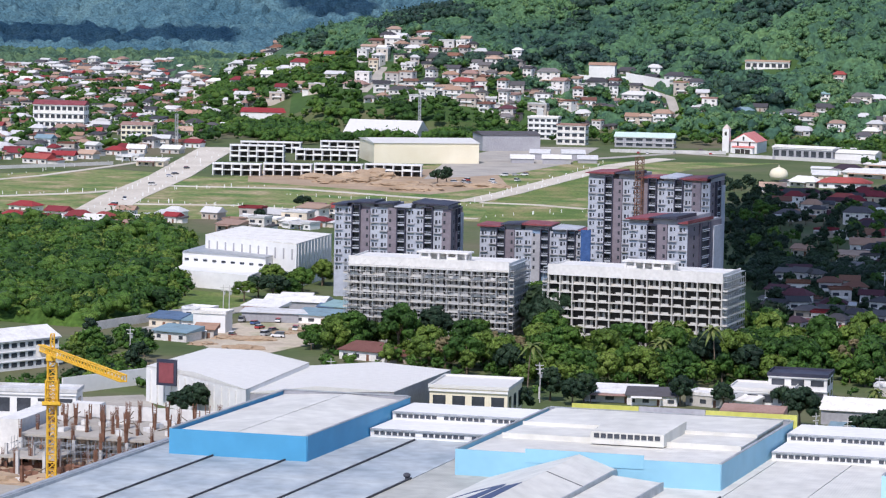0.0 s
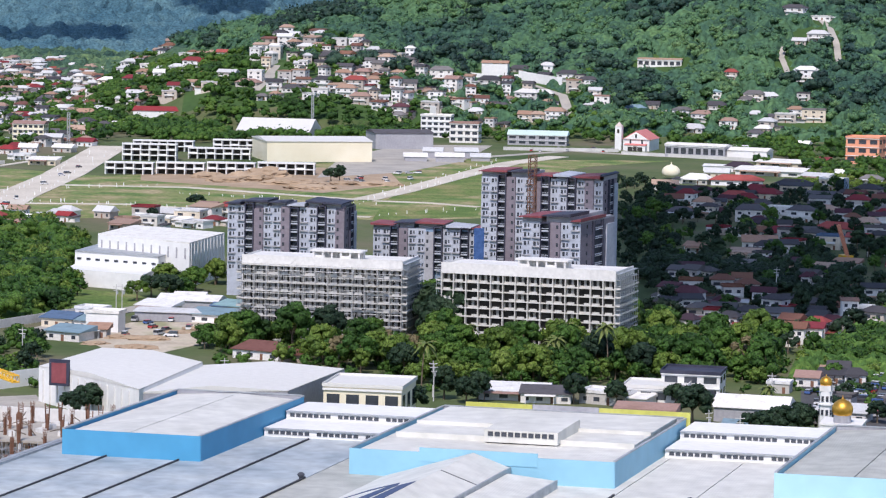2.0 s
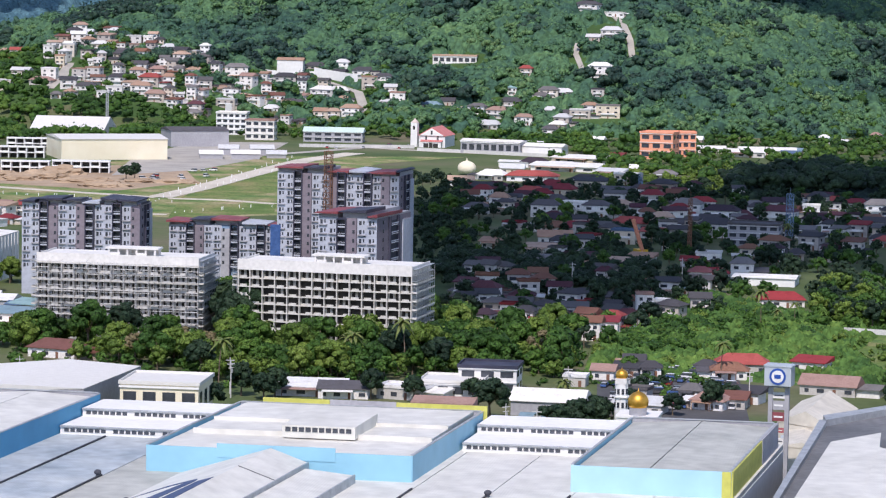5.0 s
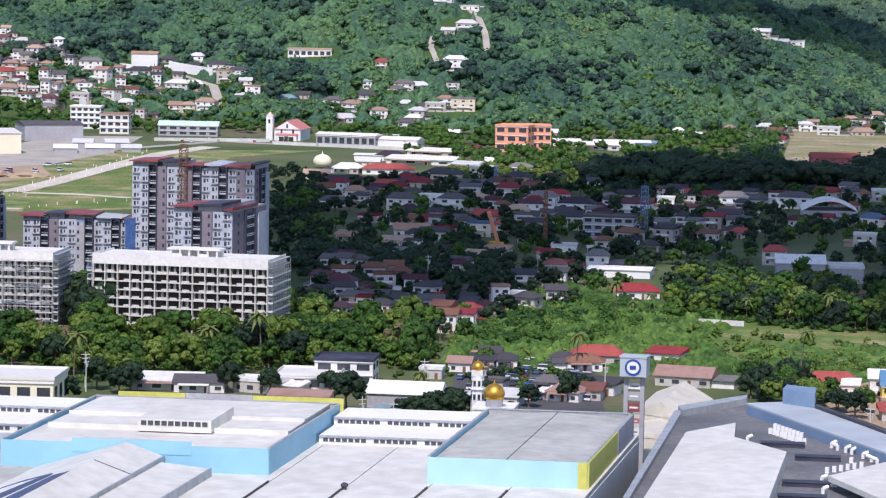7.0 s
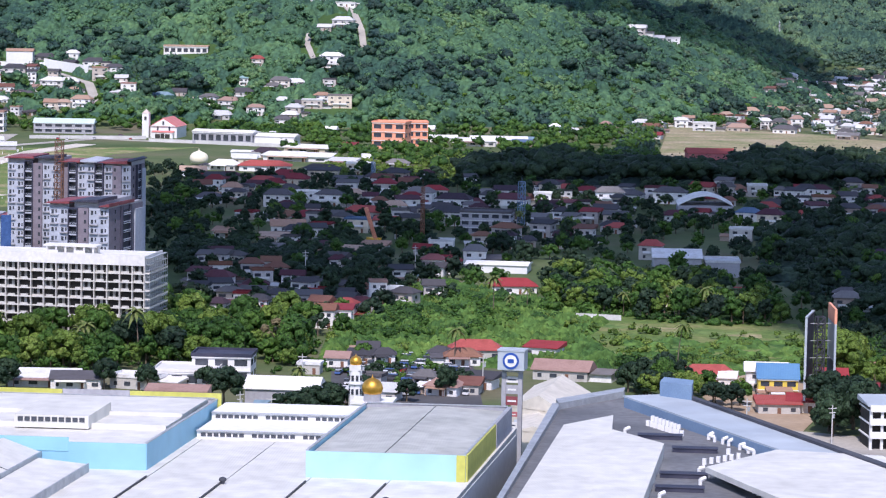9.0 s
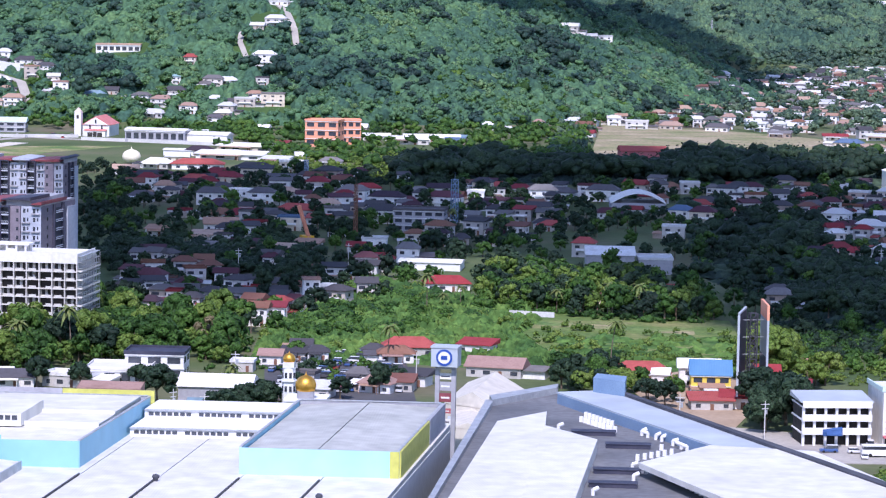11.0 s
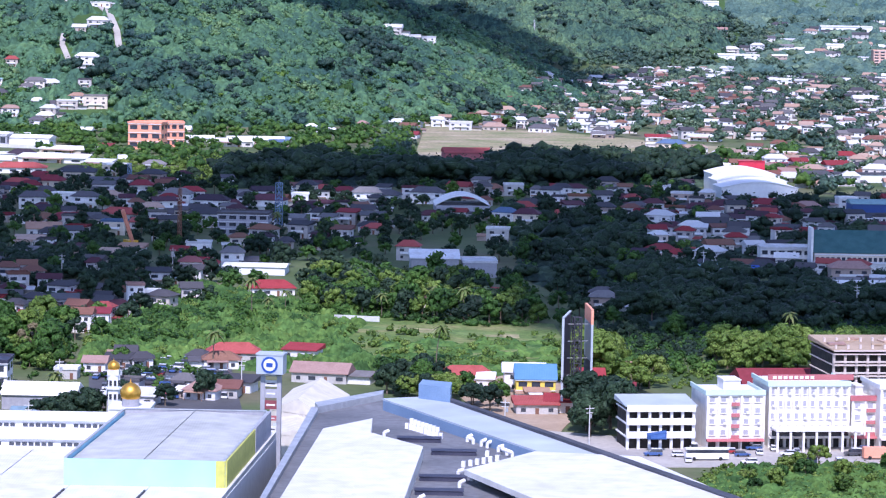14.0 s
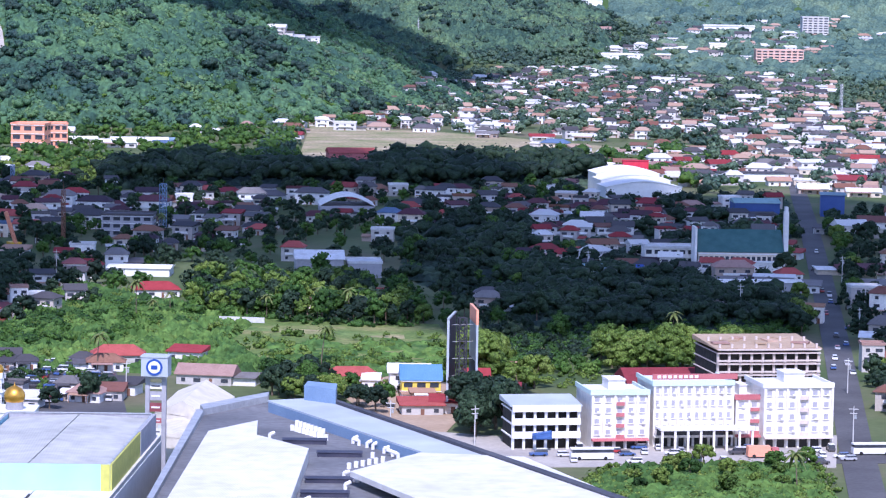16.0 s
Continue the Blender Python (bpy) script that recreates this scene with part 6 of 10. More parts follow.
road("road", "gravelroad", [(-159, 1631), (-105, 1635), (-52, 1601), (17, 1582)], 6, 0.26, "pale unpaved lane")
road("road", "gravelroad", [(19, 1682), (48, 1674), (74, 1653)], 6, 0.26, "pale unpaved lane")
road("road", "gravelroad", [(-256, 1764), (-228, 1813), (-196, 1901), (-170, 1984)], 5, 0.26, "pale unpaved lane")
road("road", "paving", [(80, 2030), (154, 2122), (199, 2090), (278, 2049)], 9, 0.2, "concrete village road")
road("road", "paving", [(158, 2291), (165, 2315), (164, 2356), (139, 2406)], 7, 0.25, "steep concrete hill road")
road("road", "paving", [(-62, 2353), (-52, 2393), (-47, 2434)], 9, 0.25, "steep concrete hill road")
road("road", "paving", [(332, 2371), (331, 2388), (330, 2400), (334, 2416)], 4.5, 0.25, "steep concrete hill road")
road("road", "paving", [(371, 2386), (374, 2418), (374, 2451), (370, 2472)], 5, 0.25, "steep concrete hill road")
road("road", "paving", [(227, 2306), (249, 2320), (262, 2331)], 5, 0.25, "narrow hill road")
road("road", "paving", [(-103, 1099), (-91, 1136), (-69, 1182)], 9, 0.2, "concrete access road")

# ---- second mall building ----
annex = new("mall_annex")
tagged(annex, "mall annex with a dark membrane roof and white canopies", "mall")
prism("base", [(108, 566), (168, 764), (189, 782), (205, 756), (226, 565), (203, 506)], 0, 20, "annexroof", annex, "dark grey flat roof and walls")
prism("parapet", [(107, 566), (167, 764), (169, 764), (108, 566)], 18, 21.2, "steel", annex)
prism("parapet", [(168, 761), (189, 781), (191, 788), (169, 769)], 18, 21.6, "steel", annex)
prism("penthouse", [(185, 764), (200, 680), (217, 563), (226, 587), (200, 758), (195, 766)], 19, 22.4, "bluegrey", annex, "blue-grey roof wall")
prism("penthouse_roof", [(185, 765), (200, 681), (217, 565), (226, 587), (200, 758), (195, 767)], 22.42, 22.8, "palesheet", annex, "long pale blue sheet roof")
prism("ridge_edge", [(200, 756), (225, 586), (227, 590), (201, 760)], 19, 23.5, "dark", annex)
prism("stair_house", [(194, 764), (200, 756), (203, 766), (197, 772)], 19, 26.4, "bluegrey", annex)
prism("canopy", [(108, 556), (160, 719), (175, 733), (169, 709), (125, 555)], 20.1, 22.8, "mallroof", annex, "white sheet canopy")
prism("canopy", [(125, 555), (169, 710), (176, 688), (134, 554)], 20.1, 23.1, "mallroof", annex, "white sheet canopy")
prism("canopy", [(177, 656), (199, 678), (220, 668), (225, 584), (201, 521), (191, 553), (180, 632)], 21.9, 23.1, "mallroof", annex, "white sheet canopy")
def roof_units():
    box = mesh_of("air_conditioner", boxes((-0.42, 0.42, -0.35, 0.35, 0, 1.35), (-0.3, 0.3, -0.37, -0.351, 0.4, 1.1)))
    bm = bmesh.new()
    bm_tube(bm, (0, 0, 0), (0, 0, 1.2), 0.4)
    bm_tube(bm, (0, 0, 1.1), (1.3, 0, 1.5), 0.45)
    duct = mesh_of("duct", bm)
    return box, duct


AC, DUCT = roof_units()
lone("air_conditioner", AC, "whitewall", 183.7, 734.0, 20, -30, "white rooftop air conditioner", "air conditioner", "roof units")
lone("air_conditioner", AC, "whitewall", 184.2, 732.1, 20, -30, "white rooftop air conditioner", "air conditioner", "roof units")
lone("air_conditioner", AC, "whitewall", 184.6, 730.3, 20, -30, "white rooftop air conditioner", "air conditioner", "roof units")
lone("air_conditioner", AC, "whitewall", 185.1, 728.5, 20, -30, "white rooftop air conditioner", "air conditioner", "roof units")
lone("air_conditioner", AC, "whitewall", 185.5, 726.7, 20, -30, "white rooftop air conditioner", "air conditioner", "roof units")
lone("air_conditioner", AC, "whitewall", 186.0, 724.9, 20, -30, "white rooftop air conditioner", "air conditioner", "roof units")
lone("air_conditioner", AC, "whitewall", 186.4, 723.1, 20, -30, "white rooftop air conditioner", "air conditioner", "roof units")
lone("air_conditioner", AC, "whitewall", 186.9, 721.3, 20, -30, "white rooftop air conditioner", "air conditioner", "roof units")
lone("air_conditioner", AC, "whitewall", 187.3, 719.6, 20, -30, "white rooftop air conditioner", "air conditioner", "roof units")
lone("air_conditioner", AC, "whitewall", 187.8, 717.8, 20, -30, "white rooftop air conditioner", "air conditioner", "roof units")
lone("air_conditioner", AC, "whitewall", 186.6, 741.0, 20, -30, "white rooftop air conditioner", "air conditioner", "roof units")
lone("air_conditioner", AC, "whitewall", 187.0, 739.0, 20, -30, "white rooftop air conditioner", "air conditioner", "roof units")
lone("air_conditioner", AC, "whitewall", 187.4, 736.9, 20, -30, "white rooftop air conditioner", "air conditioner", "roof units")
lone("air_conditioner", AC, "whitewall", 187.8, 734.9, 20, -30, "white rooftop air conditioner", "air conditioner", "roof units")
lone("air_conditioner", AC, "whitewall", 188.2, 732.9, 20, -30, "white rooftop air conditioner", "air conditioner", "roof units")
lone("air_conditioner", AC, "whitewall", 188.6, 730.9, 20, -30, "white rooftop air conditioner", "air conditioner", "roof units")
lone("air_conditioner", AC, "whitewall", 189.0, 728.9, 20, -30, "white rooftop air conditioner", "air conditioner", "roof units")
lone("air_conditioner", AC, "whitewall", 189.4, 726.9, 20, -30, "white rooftop air conditioner", "air conditioner", "roof units")
lone("duct", DUCT, "whitewall", 192.7, 712.2, 20, 20, "white bent rooftop ventilation duct", "duct", "roof units")
lone("duct", DUCT, "whitewall", 193.2, 708.8, 20, 150, "white bent rooftop ventilation duct", "duct", "roof units")
lone("duct", DUCT, "whitewall", 194.2, 705.4, 20, 20, "white bent rooftop ventilation duct", "duct", "roof units")
lone("duct", DUCT, "whitewall", 194.9, 702.8, 20, 20, "white bent rooftop ventilation duct", "duct", "roof units")
lone("duct", DUCT, "whitewall", 195.9, 696.9, 20, -15, "white bent rooftop ventilation duct", "duct", "roof units")
lone("duct", DUCT, "whitewall", 196.5, 692.0, 20, 150, "white bent rooftop ventilation duct", "duct", "roof units")
lone("duct", DUCT, "whitewall", 196.9, 688.7, 20, 150, "white bent rooftop ventilation duct", "duct", "roof units")
lone("duct", DUCT, "whitewall", 175.1, 721.5, 20, 20, "white bent rooftop ventilation duct", "duct", "roof units")
lone("duct", DUCT, "whitewall", 161.6, 634.5, 20, 20, "white bent rooftop ventilation duct", "duct", "roof units")
lone("duct", DUCT, "whitewall", 178.2, 665.7, 20, -15, "white bent rooftop ventilation duct", "duct", "roof units")
lone("duct", DUCT, "whitewall", 174.7, 651.4, 20, 20, "white bent rooftop ventilation duct", "duct", "roof units")
lone("air_conditioner", AC, "whitewall", 183.3, 643.5, 20, -30, "white rooftop air conditioner", "air conditioner", "roof units")
lone("air_conditioner", AC, "whitewall", 183.5, 640.5, 20, -30, "white rooftop air conditioner", "air conditioner", "roof units")
lone("air_conditioner", AC, "whitewall", 183.6, 637.6, 20, -30, "white rooftop air conditioner", "air conditioner", "roof units")
lone("air_conditioner", AC, "whitewall", 183.8, 634.7, 20, -30, "white rooftop air conditioner", "air conditioner", "roof units")
lone("air_conditioner", AC, "whitewall", 183.9, 631.8, 20, -30, "white rooftop air conditioner", "air conditioner", "roof units")
lone("air_conditioner", AC, "whitewall", 184.1, 629.0, 20, -30, "white rooftop air conditioner", "air conditioner", "roof units")
lone("air_conditioner", AC, "whitewall", 184.2, 626.1, 20, -30, "white rooftop air conditioner", "air conditioner", "roof units")
lone("air_conditioner", AC, "whitewall", 184.3, 623.3, 20, -30, "white rooftop air conditioner", "air conditioner", "roof units")
lone("air_conditioner", AC, "whitewall", 184.5, 620.5, 20, -30, "white rooftop air conditioner", "air conditioner", "roof units")
lone("air_conditioner", AC, "whitewall", 182.5, 677.4, 20, -30, "white rooftop air conditioner", "air conditioner", "roof units")
lone("air_conditioner", AC, "whitewall", 184.5, 678.8, 20, -30, "white rooftop air conditioner", "air conditioner", "roof units")
lone("air_conditioner", AC, "whitewall", 186.4, 680.2, 20, -30, "white rooftop air conditioner", "air conditioner", "roof units")
lone("air_conditioner", AC, "whitewall", 188.3, 681.6, 20, -30, "white rooftop air conditioner", "air conditioner", "roof units")
lone("air_conditioner", AC, "whitewall", 190.2, 683.0, 20, -30, "white rooftop air conditioner", "air conditioner", "roof units")
lone("air_conditioner", AC, "whitewall", 192.2, 684.4, 20, -30, "white rooftop air conditioner", "air conditioner", "roof units")
lone("air_conditioner", AC, "whitewall", 179.6, 659.6, 20, -30, "white rooftop air conditioner", "air conditioner", "roof units")
lone("air_conditioner", AC, "whitewall", 191.6, 690.8, 20, -30, "white rooftop air conditioner", "air conditioner", "roof units")
def roof_slab(x, y, turn):
    lone("roof_hatch", boxes((-5, 5, -1.6, 1.6, 0, 0.9), (-5.2, 5.2, -1.8, 1.8, 0.91, 1.05)), "navy", x, y, 20.01, turn, "low dark roof hatch", "roof hatch", "roof units")


roof_slab(181.7, 714.2, -15)
roof_slab(184.9, 694.8, -15)
roof_slab(173.6, 661.1, -15)
roof_slab(168.4, 644.3, -15)

# ---- tower blocks ----
unfinished_block(-31.9, 1085.6, -14.5, 13, "unfinished nine-storey block of raw grey concrete behind scaffolding", "concrete")
unfinished_block(35.1, 1069.5, -19.5, 14, "unfinished nine-storey block with a white-washed balcony frame", "framewash", False)
condo(-41.5, 1224.6, -14, 46, 17, 11, "eleven-storey grey and white condominium slab with dark tilted roofs")
condo(14.3, 1245.5, -14, 52, 14, 8, "eight-storey blue-grey condominium slab between two taller ones", roof="maroon", skin="bluegrey")
condo(55.1, 1224.8, -20, 48, 20, 15, "fifteen-storey condominium tower with mauve walls and red roof edges", roof="maroon")
condo(65.9, 1137.1, -24, 22, 36, 12, "twelve-storey condominium wing with mauve side walls", roof="maroon")
lattice_mast(73.8, 1215.0, 56, 2.6, "rust", "dark red hoist mast beside the condominium tower", -20)
lone("safety_net", boxes((-1.9, 1.9, -0.2, 0.2, 0, 26)), "netblue", 53.0, 1192.0, 4, -14, "dark blue safety net hung on the condominium front", "safety net")

# ---- halls and public buildings ----
ribbed_hall("large white windowless hall with ribbed side walls beside a lawn", [(-95, 1281), (-57, 1248), (-45, 1294), (-83, 1323)], 17, [(-103, 1268), (-69, 1248), (-60, 1282), (-94, 1304)], 11.5, [(-105, 1251), (-74, 1231), (-69, 1258), (-102, 1278)], 6.5)
gable_hall("warehouse", "white warehouse with a shallow sheet roof and grey side", [(-56, 890), (-13, 899), (3, 948), (-40, 951)], 9, 10.8, "greypaint", "hallroof")
store = gable_hall("warehouse", "white warehouse with a grooved front wall", [(-86, 933), (-54, 887), (-39, 947), (-71, 977)], 10.5, 12.0, "whitewall", "hallroof")
rib = mesh_of("rib", boxes((-0.25, 0.25, -0.35, 0.1, 0, 9.6)))
for k in range(13):
    part("rib", rib, "palesheet" if k % 2 else "dirtywhite", store, at=pose(-86 + 32 * (k + 0.7) / 14, 933 - 46 * (k + 0.7) / 14, 0, 0, 0, -55))
hall_building("shop_building", "cream two-storey shop building with dark openings", 8.0, 901.9, -12.0, 22.5, 22.0, 9.8, "cream", "hallroof", windows=4, storeys=1, shape='f')
hall_building("school_building", "long three-storey school with a maroon roof", -272.3, 2263.7, -8.0, 36.8, 14.0, 16.8, "housewall", "maroon", rise=3, windows=9, storeys=3)
hall_building("arcade_building", "pinkish three-storey arcaded building", -205.7, 2141.9, -8.0, 21.1, 14.0, 10.6, "cream", "roof_rusty", rise=2, windows=6, storeys=3)
hall_building("gymnasium", "white gymnasium with a broad pyramid roof", -45.1, 2219.4, -10.0, 50.6, 45.0, 3.9, "whitewall", "hallroof", rise=8)
hall_building("factory_hall", "long cream factory hall with a flat pale roof", -11.1, 1975.4, 12.0, 65.8, 50.0, 12.5, "cream", "hallroof", rise=2)
hall_building("grey_hall", "grey sheet-clad storage hall", 43.6, 2111.2, 12.0, 38.9, 30.0, 10.4, "greypaint", "roof_grey", rise=2)
hall_building("tent_roof", "low white tent roof on the gravel lot", 48.4, 1994.8, 1.0, 14.0, 12.0, 2.8, "greypaint", "roof_white", rise=2.4)
hall_building("tent_roof", "low white tent roof on the gravel lot", 59.8, 2026.6, -5.0, 12.1, 12.0, 4.3, "greypaint", "roof_white", rise=2.4)
hall_building("tent_roof", "low white tent roof on the gravel lot", 69.4, 1994.2, -2.0, 17.5, 12.0, 3.2, "greypaint", "roof_white", rise=2.4)
hall_building("tent_roof", "low white tent roof on the gravel lot", 81.3, 2029.9, 1.0, 14.3, 12.0, 4.3, "greypaint", "roof_white", rise=2.4)
hall_building("tent_roof", "low white tent roof on the gravel lot", 89.2, 2005.5, -1.0, 12.0, 12.0, 2.5, "greypaint", "roof_white", rise=2.4)
hall_building("apartment_building", "white four-storey apartment building", 68.0, 2246.9, -12.0, 21.3, 13.0, 15.0, "whitewall", "roof_white", windows=5, storeys=4, shape='f')
hall_building("apartment_building", "pale pink three-storey building", 85.6, 2190.2, -12.0, 20.0, 13.0, 13.1, "housewall", "roof_rusty", windows=4, storeys=3, shape='f')
hall_building("market_hall", "long market hall with a green roof and blue end", 134.7, 2175.6, -10.0, 40.2, 16.0, 6.9, "greypaint", "palegreen", rise=3, windows=6, storeys=2)
hall_building("big_house", "large pale house with a flat brown roof", 116.9, 2423.2, -10.0, 19.6, 12.0, 10.2, "whitewall", "roof_rusty", rise=2)
hall_building("hill_villa", "pink low villa on the hillside", 239.9, 2410.4, -12.0, 33.1, 12.0, 5.9, "housewall", "roof_rusty", windows=7, shape='f')
hall_building("station_building", "long low building with a pale blue canopy roof", 230.3, 2070.9, -24.0, 40.2, 14.0, 8.0, "greypaint", "roof_white", rise=1.5, windows=8)
hall_building("station_building", "low white hall beside the canopy building", 262.1, 2063.0, -24.0, 29.2, 14.0, 5.8, "whitewall", "roof_white", rise=2)
hall_building("long_roof_hall", "long low hall with white roof", 244.3, 1948.1, -16.0, 44.8, 14.0, 3.1, "whitewall", "roof_white", rise=1)
hall_building("red_roof_hall", "maroon roofed long hall", -127.2, 2348.9, -6.0, 45.4, 20.0, 5.0, "whitewall", "roof_red", rise=3)
hall_building("school_building", "white three-storey school with long galleries and a white roof", -134.0, 993.5, 48.0, 40.0, 13.0, 9.2, "whitewall", "roof_white", rise=3.4, windows=12, storeys=3)
hall_building("orange_building", "bright orange four-storey building", 334.2, 2040.5, -24.0, 21.8, 16.0, 16.7, "orange", "orange", rise=0.5, windows=3, storeys=3, shape='f')
hall_building("orange_building", "bright orange three-storey wing", 353.3, 2065.8, -6.0, 22.1, 16.0, 15.4, "orange", "orange", rise=0.5, windows=5, storeys=3, shape='f')
gable_hall("warehouse", "pale beige warehouse with a wide gable roof", [(174, 849), (186, 833), (202, 874), (189, 889)], 8, 12, "creamroof", "creamroof")
gable_hall("warehouse", "low beige side hall of the warehouse", [(169, 818), (178, 814), (186, 840), (176, 848)], 6, 7.5, "creamroof", "creamroof")
hall_building("warehouse", "low white gabled store hall", 253.6, 1272.3, -18.0, 25.0, 16.0, 3.2, "whitewall", "roof_white", rise=1)
house("red", "h", 1, 245.5, 1195.0, 25.5, -6)
hall_building("arched_hall", "open court under a white arched roof", 416.3, 1555.9, -12.0, 27.1, 30.0, 4.0, "greypaint", "roof_white", rise=5, shape='v')
house("grey", "h", 1, 393.3, 1636.3, 19.5, -29)
house("grey", "h", 2, 412.3, 1615.0, 22.8, -22)
hall_building("three_storey_building", "grey three-storey concrete building", 282.0, 1442.8, -18.0, 23.2, 16.0, 9.8, "greypaint", "roof_grey", windows=5, storeys=3, shape='f')
hall_building("shed", "blue-grey sheet-clad shed beside trees", 325.9, 1259.9, -12.0, 19.4, 22.0, 7.3, "greypaint", "roof_white", rise=3)
hall_building("shed", "white concrete shed under trees", 343.6, 1255.2, -12.0, 13.7, 18.0, 5.9, "greypaint", "roof_white", shape='f')
hall_building("red_shed", "long red roofed grandstand", 521.5, 1938.8, -8.0, 28.9, 20.0, 4.9, "redwall", "roof_red", rise=3)
hall_building("white_hall", "white low roofs by the airfield", 417.8, 2094.8, -8.0, 37.5, 18.0, 3.0, "whitewall", "roof_white", rise=2)
hall_building("kiosk", "small dark blue kiosk with a pale roof", 175.5, 839.0, -14.0, 3.8, 3.6, 4.8, "bluewall", "palesheet", rise=0.7, windows=2, storeys=2, category="kiosk")
hall_building("cream_house", "yellow house with a pale blue roof", 267.7, 912.4, -14.0, 11.7, 14.0, 6.0, "yellowwall", "blueroof", rise=4, windows=3, storeys=2)
for k, (wx, wy, wh) in enumerate(((606.0, 1642.0, 6.0), (610.0, 1666.0, 8.0), (614.0, 1690.0, 10.0))):
    hall_building("white_warehouse", "white store hall under a broad arched sheet roof", wx, wy, -8.0, 42.0 - 3 * k, 23.4, wh, "whitewall", "whitewall", rise=3.2, shape='v', windows=0)
hall_building("shop_sign", "long red sign over the store halls", 628.0, 1716.0, -8.0, 15.0, 2.0, 15.5, "redsign", "redsign", rise=0.3)
grand = hall_building("church_hall", "grand hall with a dark green roof and ribbed pale walls", 509.9, 1261.9, -14.0, 35.8, 20.0, 8.1, "housewall", "roof_green", rise=9, windows=16)
part("end_wall", boxes((-19.6, -18.6, -0.7, 11, 0, 18.5)), "dirtywhite", grand, "tall pale end wall")
part("end_tower", boxes((18.6, 20.4, 1.0, 5.0, 0, 25.5), (18.9, 20.1, 1.3, 4.7, 25.51, 27.5)), "dirtywhite", grand, "slim pale tower at the end")
part("porch", boxes((-17.9, 19.0, -5.0, -0.6, 0, 4.2), (-18.4, 21.5, -5.4, -0.3, 4.21, 4.7)), "dirtywhite", grand, "low pale porch along the front")
hall_building("canopy_shed", "long low shed with a white sheet roof", 486.0, 1180.0, -10.0, 33.0, 9.0, 4.2, "greypaint", "roof_white", rise=1)
hall_building("canopy_shed", "low shed with a white sheet roof beside the church", 498.0, 1196.0, -24.0, 16.0, 9.0, 4.6, "greypaint", "roof_white", rise=1)
hall_building("tarpaulin_shed", "shed under a bright blue tarpaulin among trees", 450.0, 1234.0, -8.0, 12.5, 10.0, 4.0, "greypaint", "signblue", rise=2)
hall_building("long_roof_hall", "long hall with a pale grey sheet roof by the airfield", 602.0, 1948.0, -6.0, 44.0, 24.0, 3.2, "greypaint", "palegreysheet", rise=1.5)
hall_building("church_wing", "pale low wing beside the church hall", 489.3, 1291.6, -14.0, 21.8, 14.0, 7.3, "housewall", "roof_white", windows=6, storeys=2, shape='f')
lone("tarpaulin", boxes((-2.6, 2.6, -0.4, 0.6, 0, (1.2, 2.1, 2.4, 1.6)), (-1.8, 2.2, -0.9, -0.41, 0.2, (0.4, 0.8, 1.6, 1.2))), "netblue", 272.5, 812.6, 3.4, -6, "bright blue tarpaulin slung before the gallery", "tarpaulin")
open_decks("gallery_building", "white three-storey gallery building with a pale blue roof", 274.7, 816.2, -6, 18.9, 14, 3, 3.6, "whitewall", "palesheet", 6)
street_front("white five-storey street building with red balconies", 294.8, 813.5, -6, 15.8, 18, 14.9, 5, 5, "palegreen", "redwall")
street_front("white street building with narrow window columns", 316.2, 814.1, -6, 22.4, 18, 16.9, 5, 10, "palegreen", "", 9.0)
street_front("narrow red fronted street building", 331.6, 812.3, -6, 7.1, 16, 12.9, 4, 2, "redwall", "redwall")
street_front("white five-storey corner building with piers and a pink awning", 344.1, 807.0, -6, 19.4, 18, 16.6, 5, 6, "whitewall", "pinkconcrete")
open_decks("parking_building", "unfinished pinkish building of long open decks", 365.9, 881.3, -6, 31.8, 26, 5, 3.3, "pinkconcrete", "bare", 9)
hall_building("red_roof_hall", "hall with a bright red roof behind the street", 346.1, 910.9, -6.0, 25.6, 18.0, 3.4, "whitewall", "roof_red", rise=4)
hall_building("far_apartments", "far salmon apartment building", 1416.5, 3402.3, -14.0, 54.3, 20.0, 19.4, "salmon", "salmon", windows=8, storeys=6, shape='f')
hall_building("far_apartments", "far unfinished tower block", 1689.5, 3939.3, -14.0, 34.6, 20.0, 25.6, "concrete", "concrete", windows=5, storeys=8, shape='f')
hall_building("low_market", "long white market hall", 716.3, 1758.7, -10.0, 40.0, 14.0, 4.7, "whitewall", "roof_grey", rise=1)
hall_building("blue_hall", "dark blue sheet-clad hall", 624.1, 1523.3, -14.0, 23.1, 20.0, 6.9, "bluewall", "roof_bluish", rise=2)
hall_building("blue_hall", "tall dark blue hall", 664.0, 1519.5, -22.0, 12.2, 20.0, 11.1, "bluewall", "roof_bluish", rise=1)
hall_building("hut_building", "white house under a dark flat roof on posts", 107.0, 956.6, -14.0, 17.7, 14.0, 7.8, "dirtywhite", "navy", windows=3, storeys=2, shape='f')
hall_building("white_house", "white flat-roofed house with a brown court", 94.8, 945.7, -14.0, 18.3, 16.0, 4.7, "whitewall", "hallroof", windows=4, shape='f')
hall_building("shed", "white gabled shed between trees", 119.1, 910.3, -16.0, 20.9, 16.0, 4.2, "greypaint", "roof_white", rise=3)

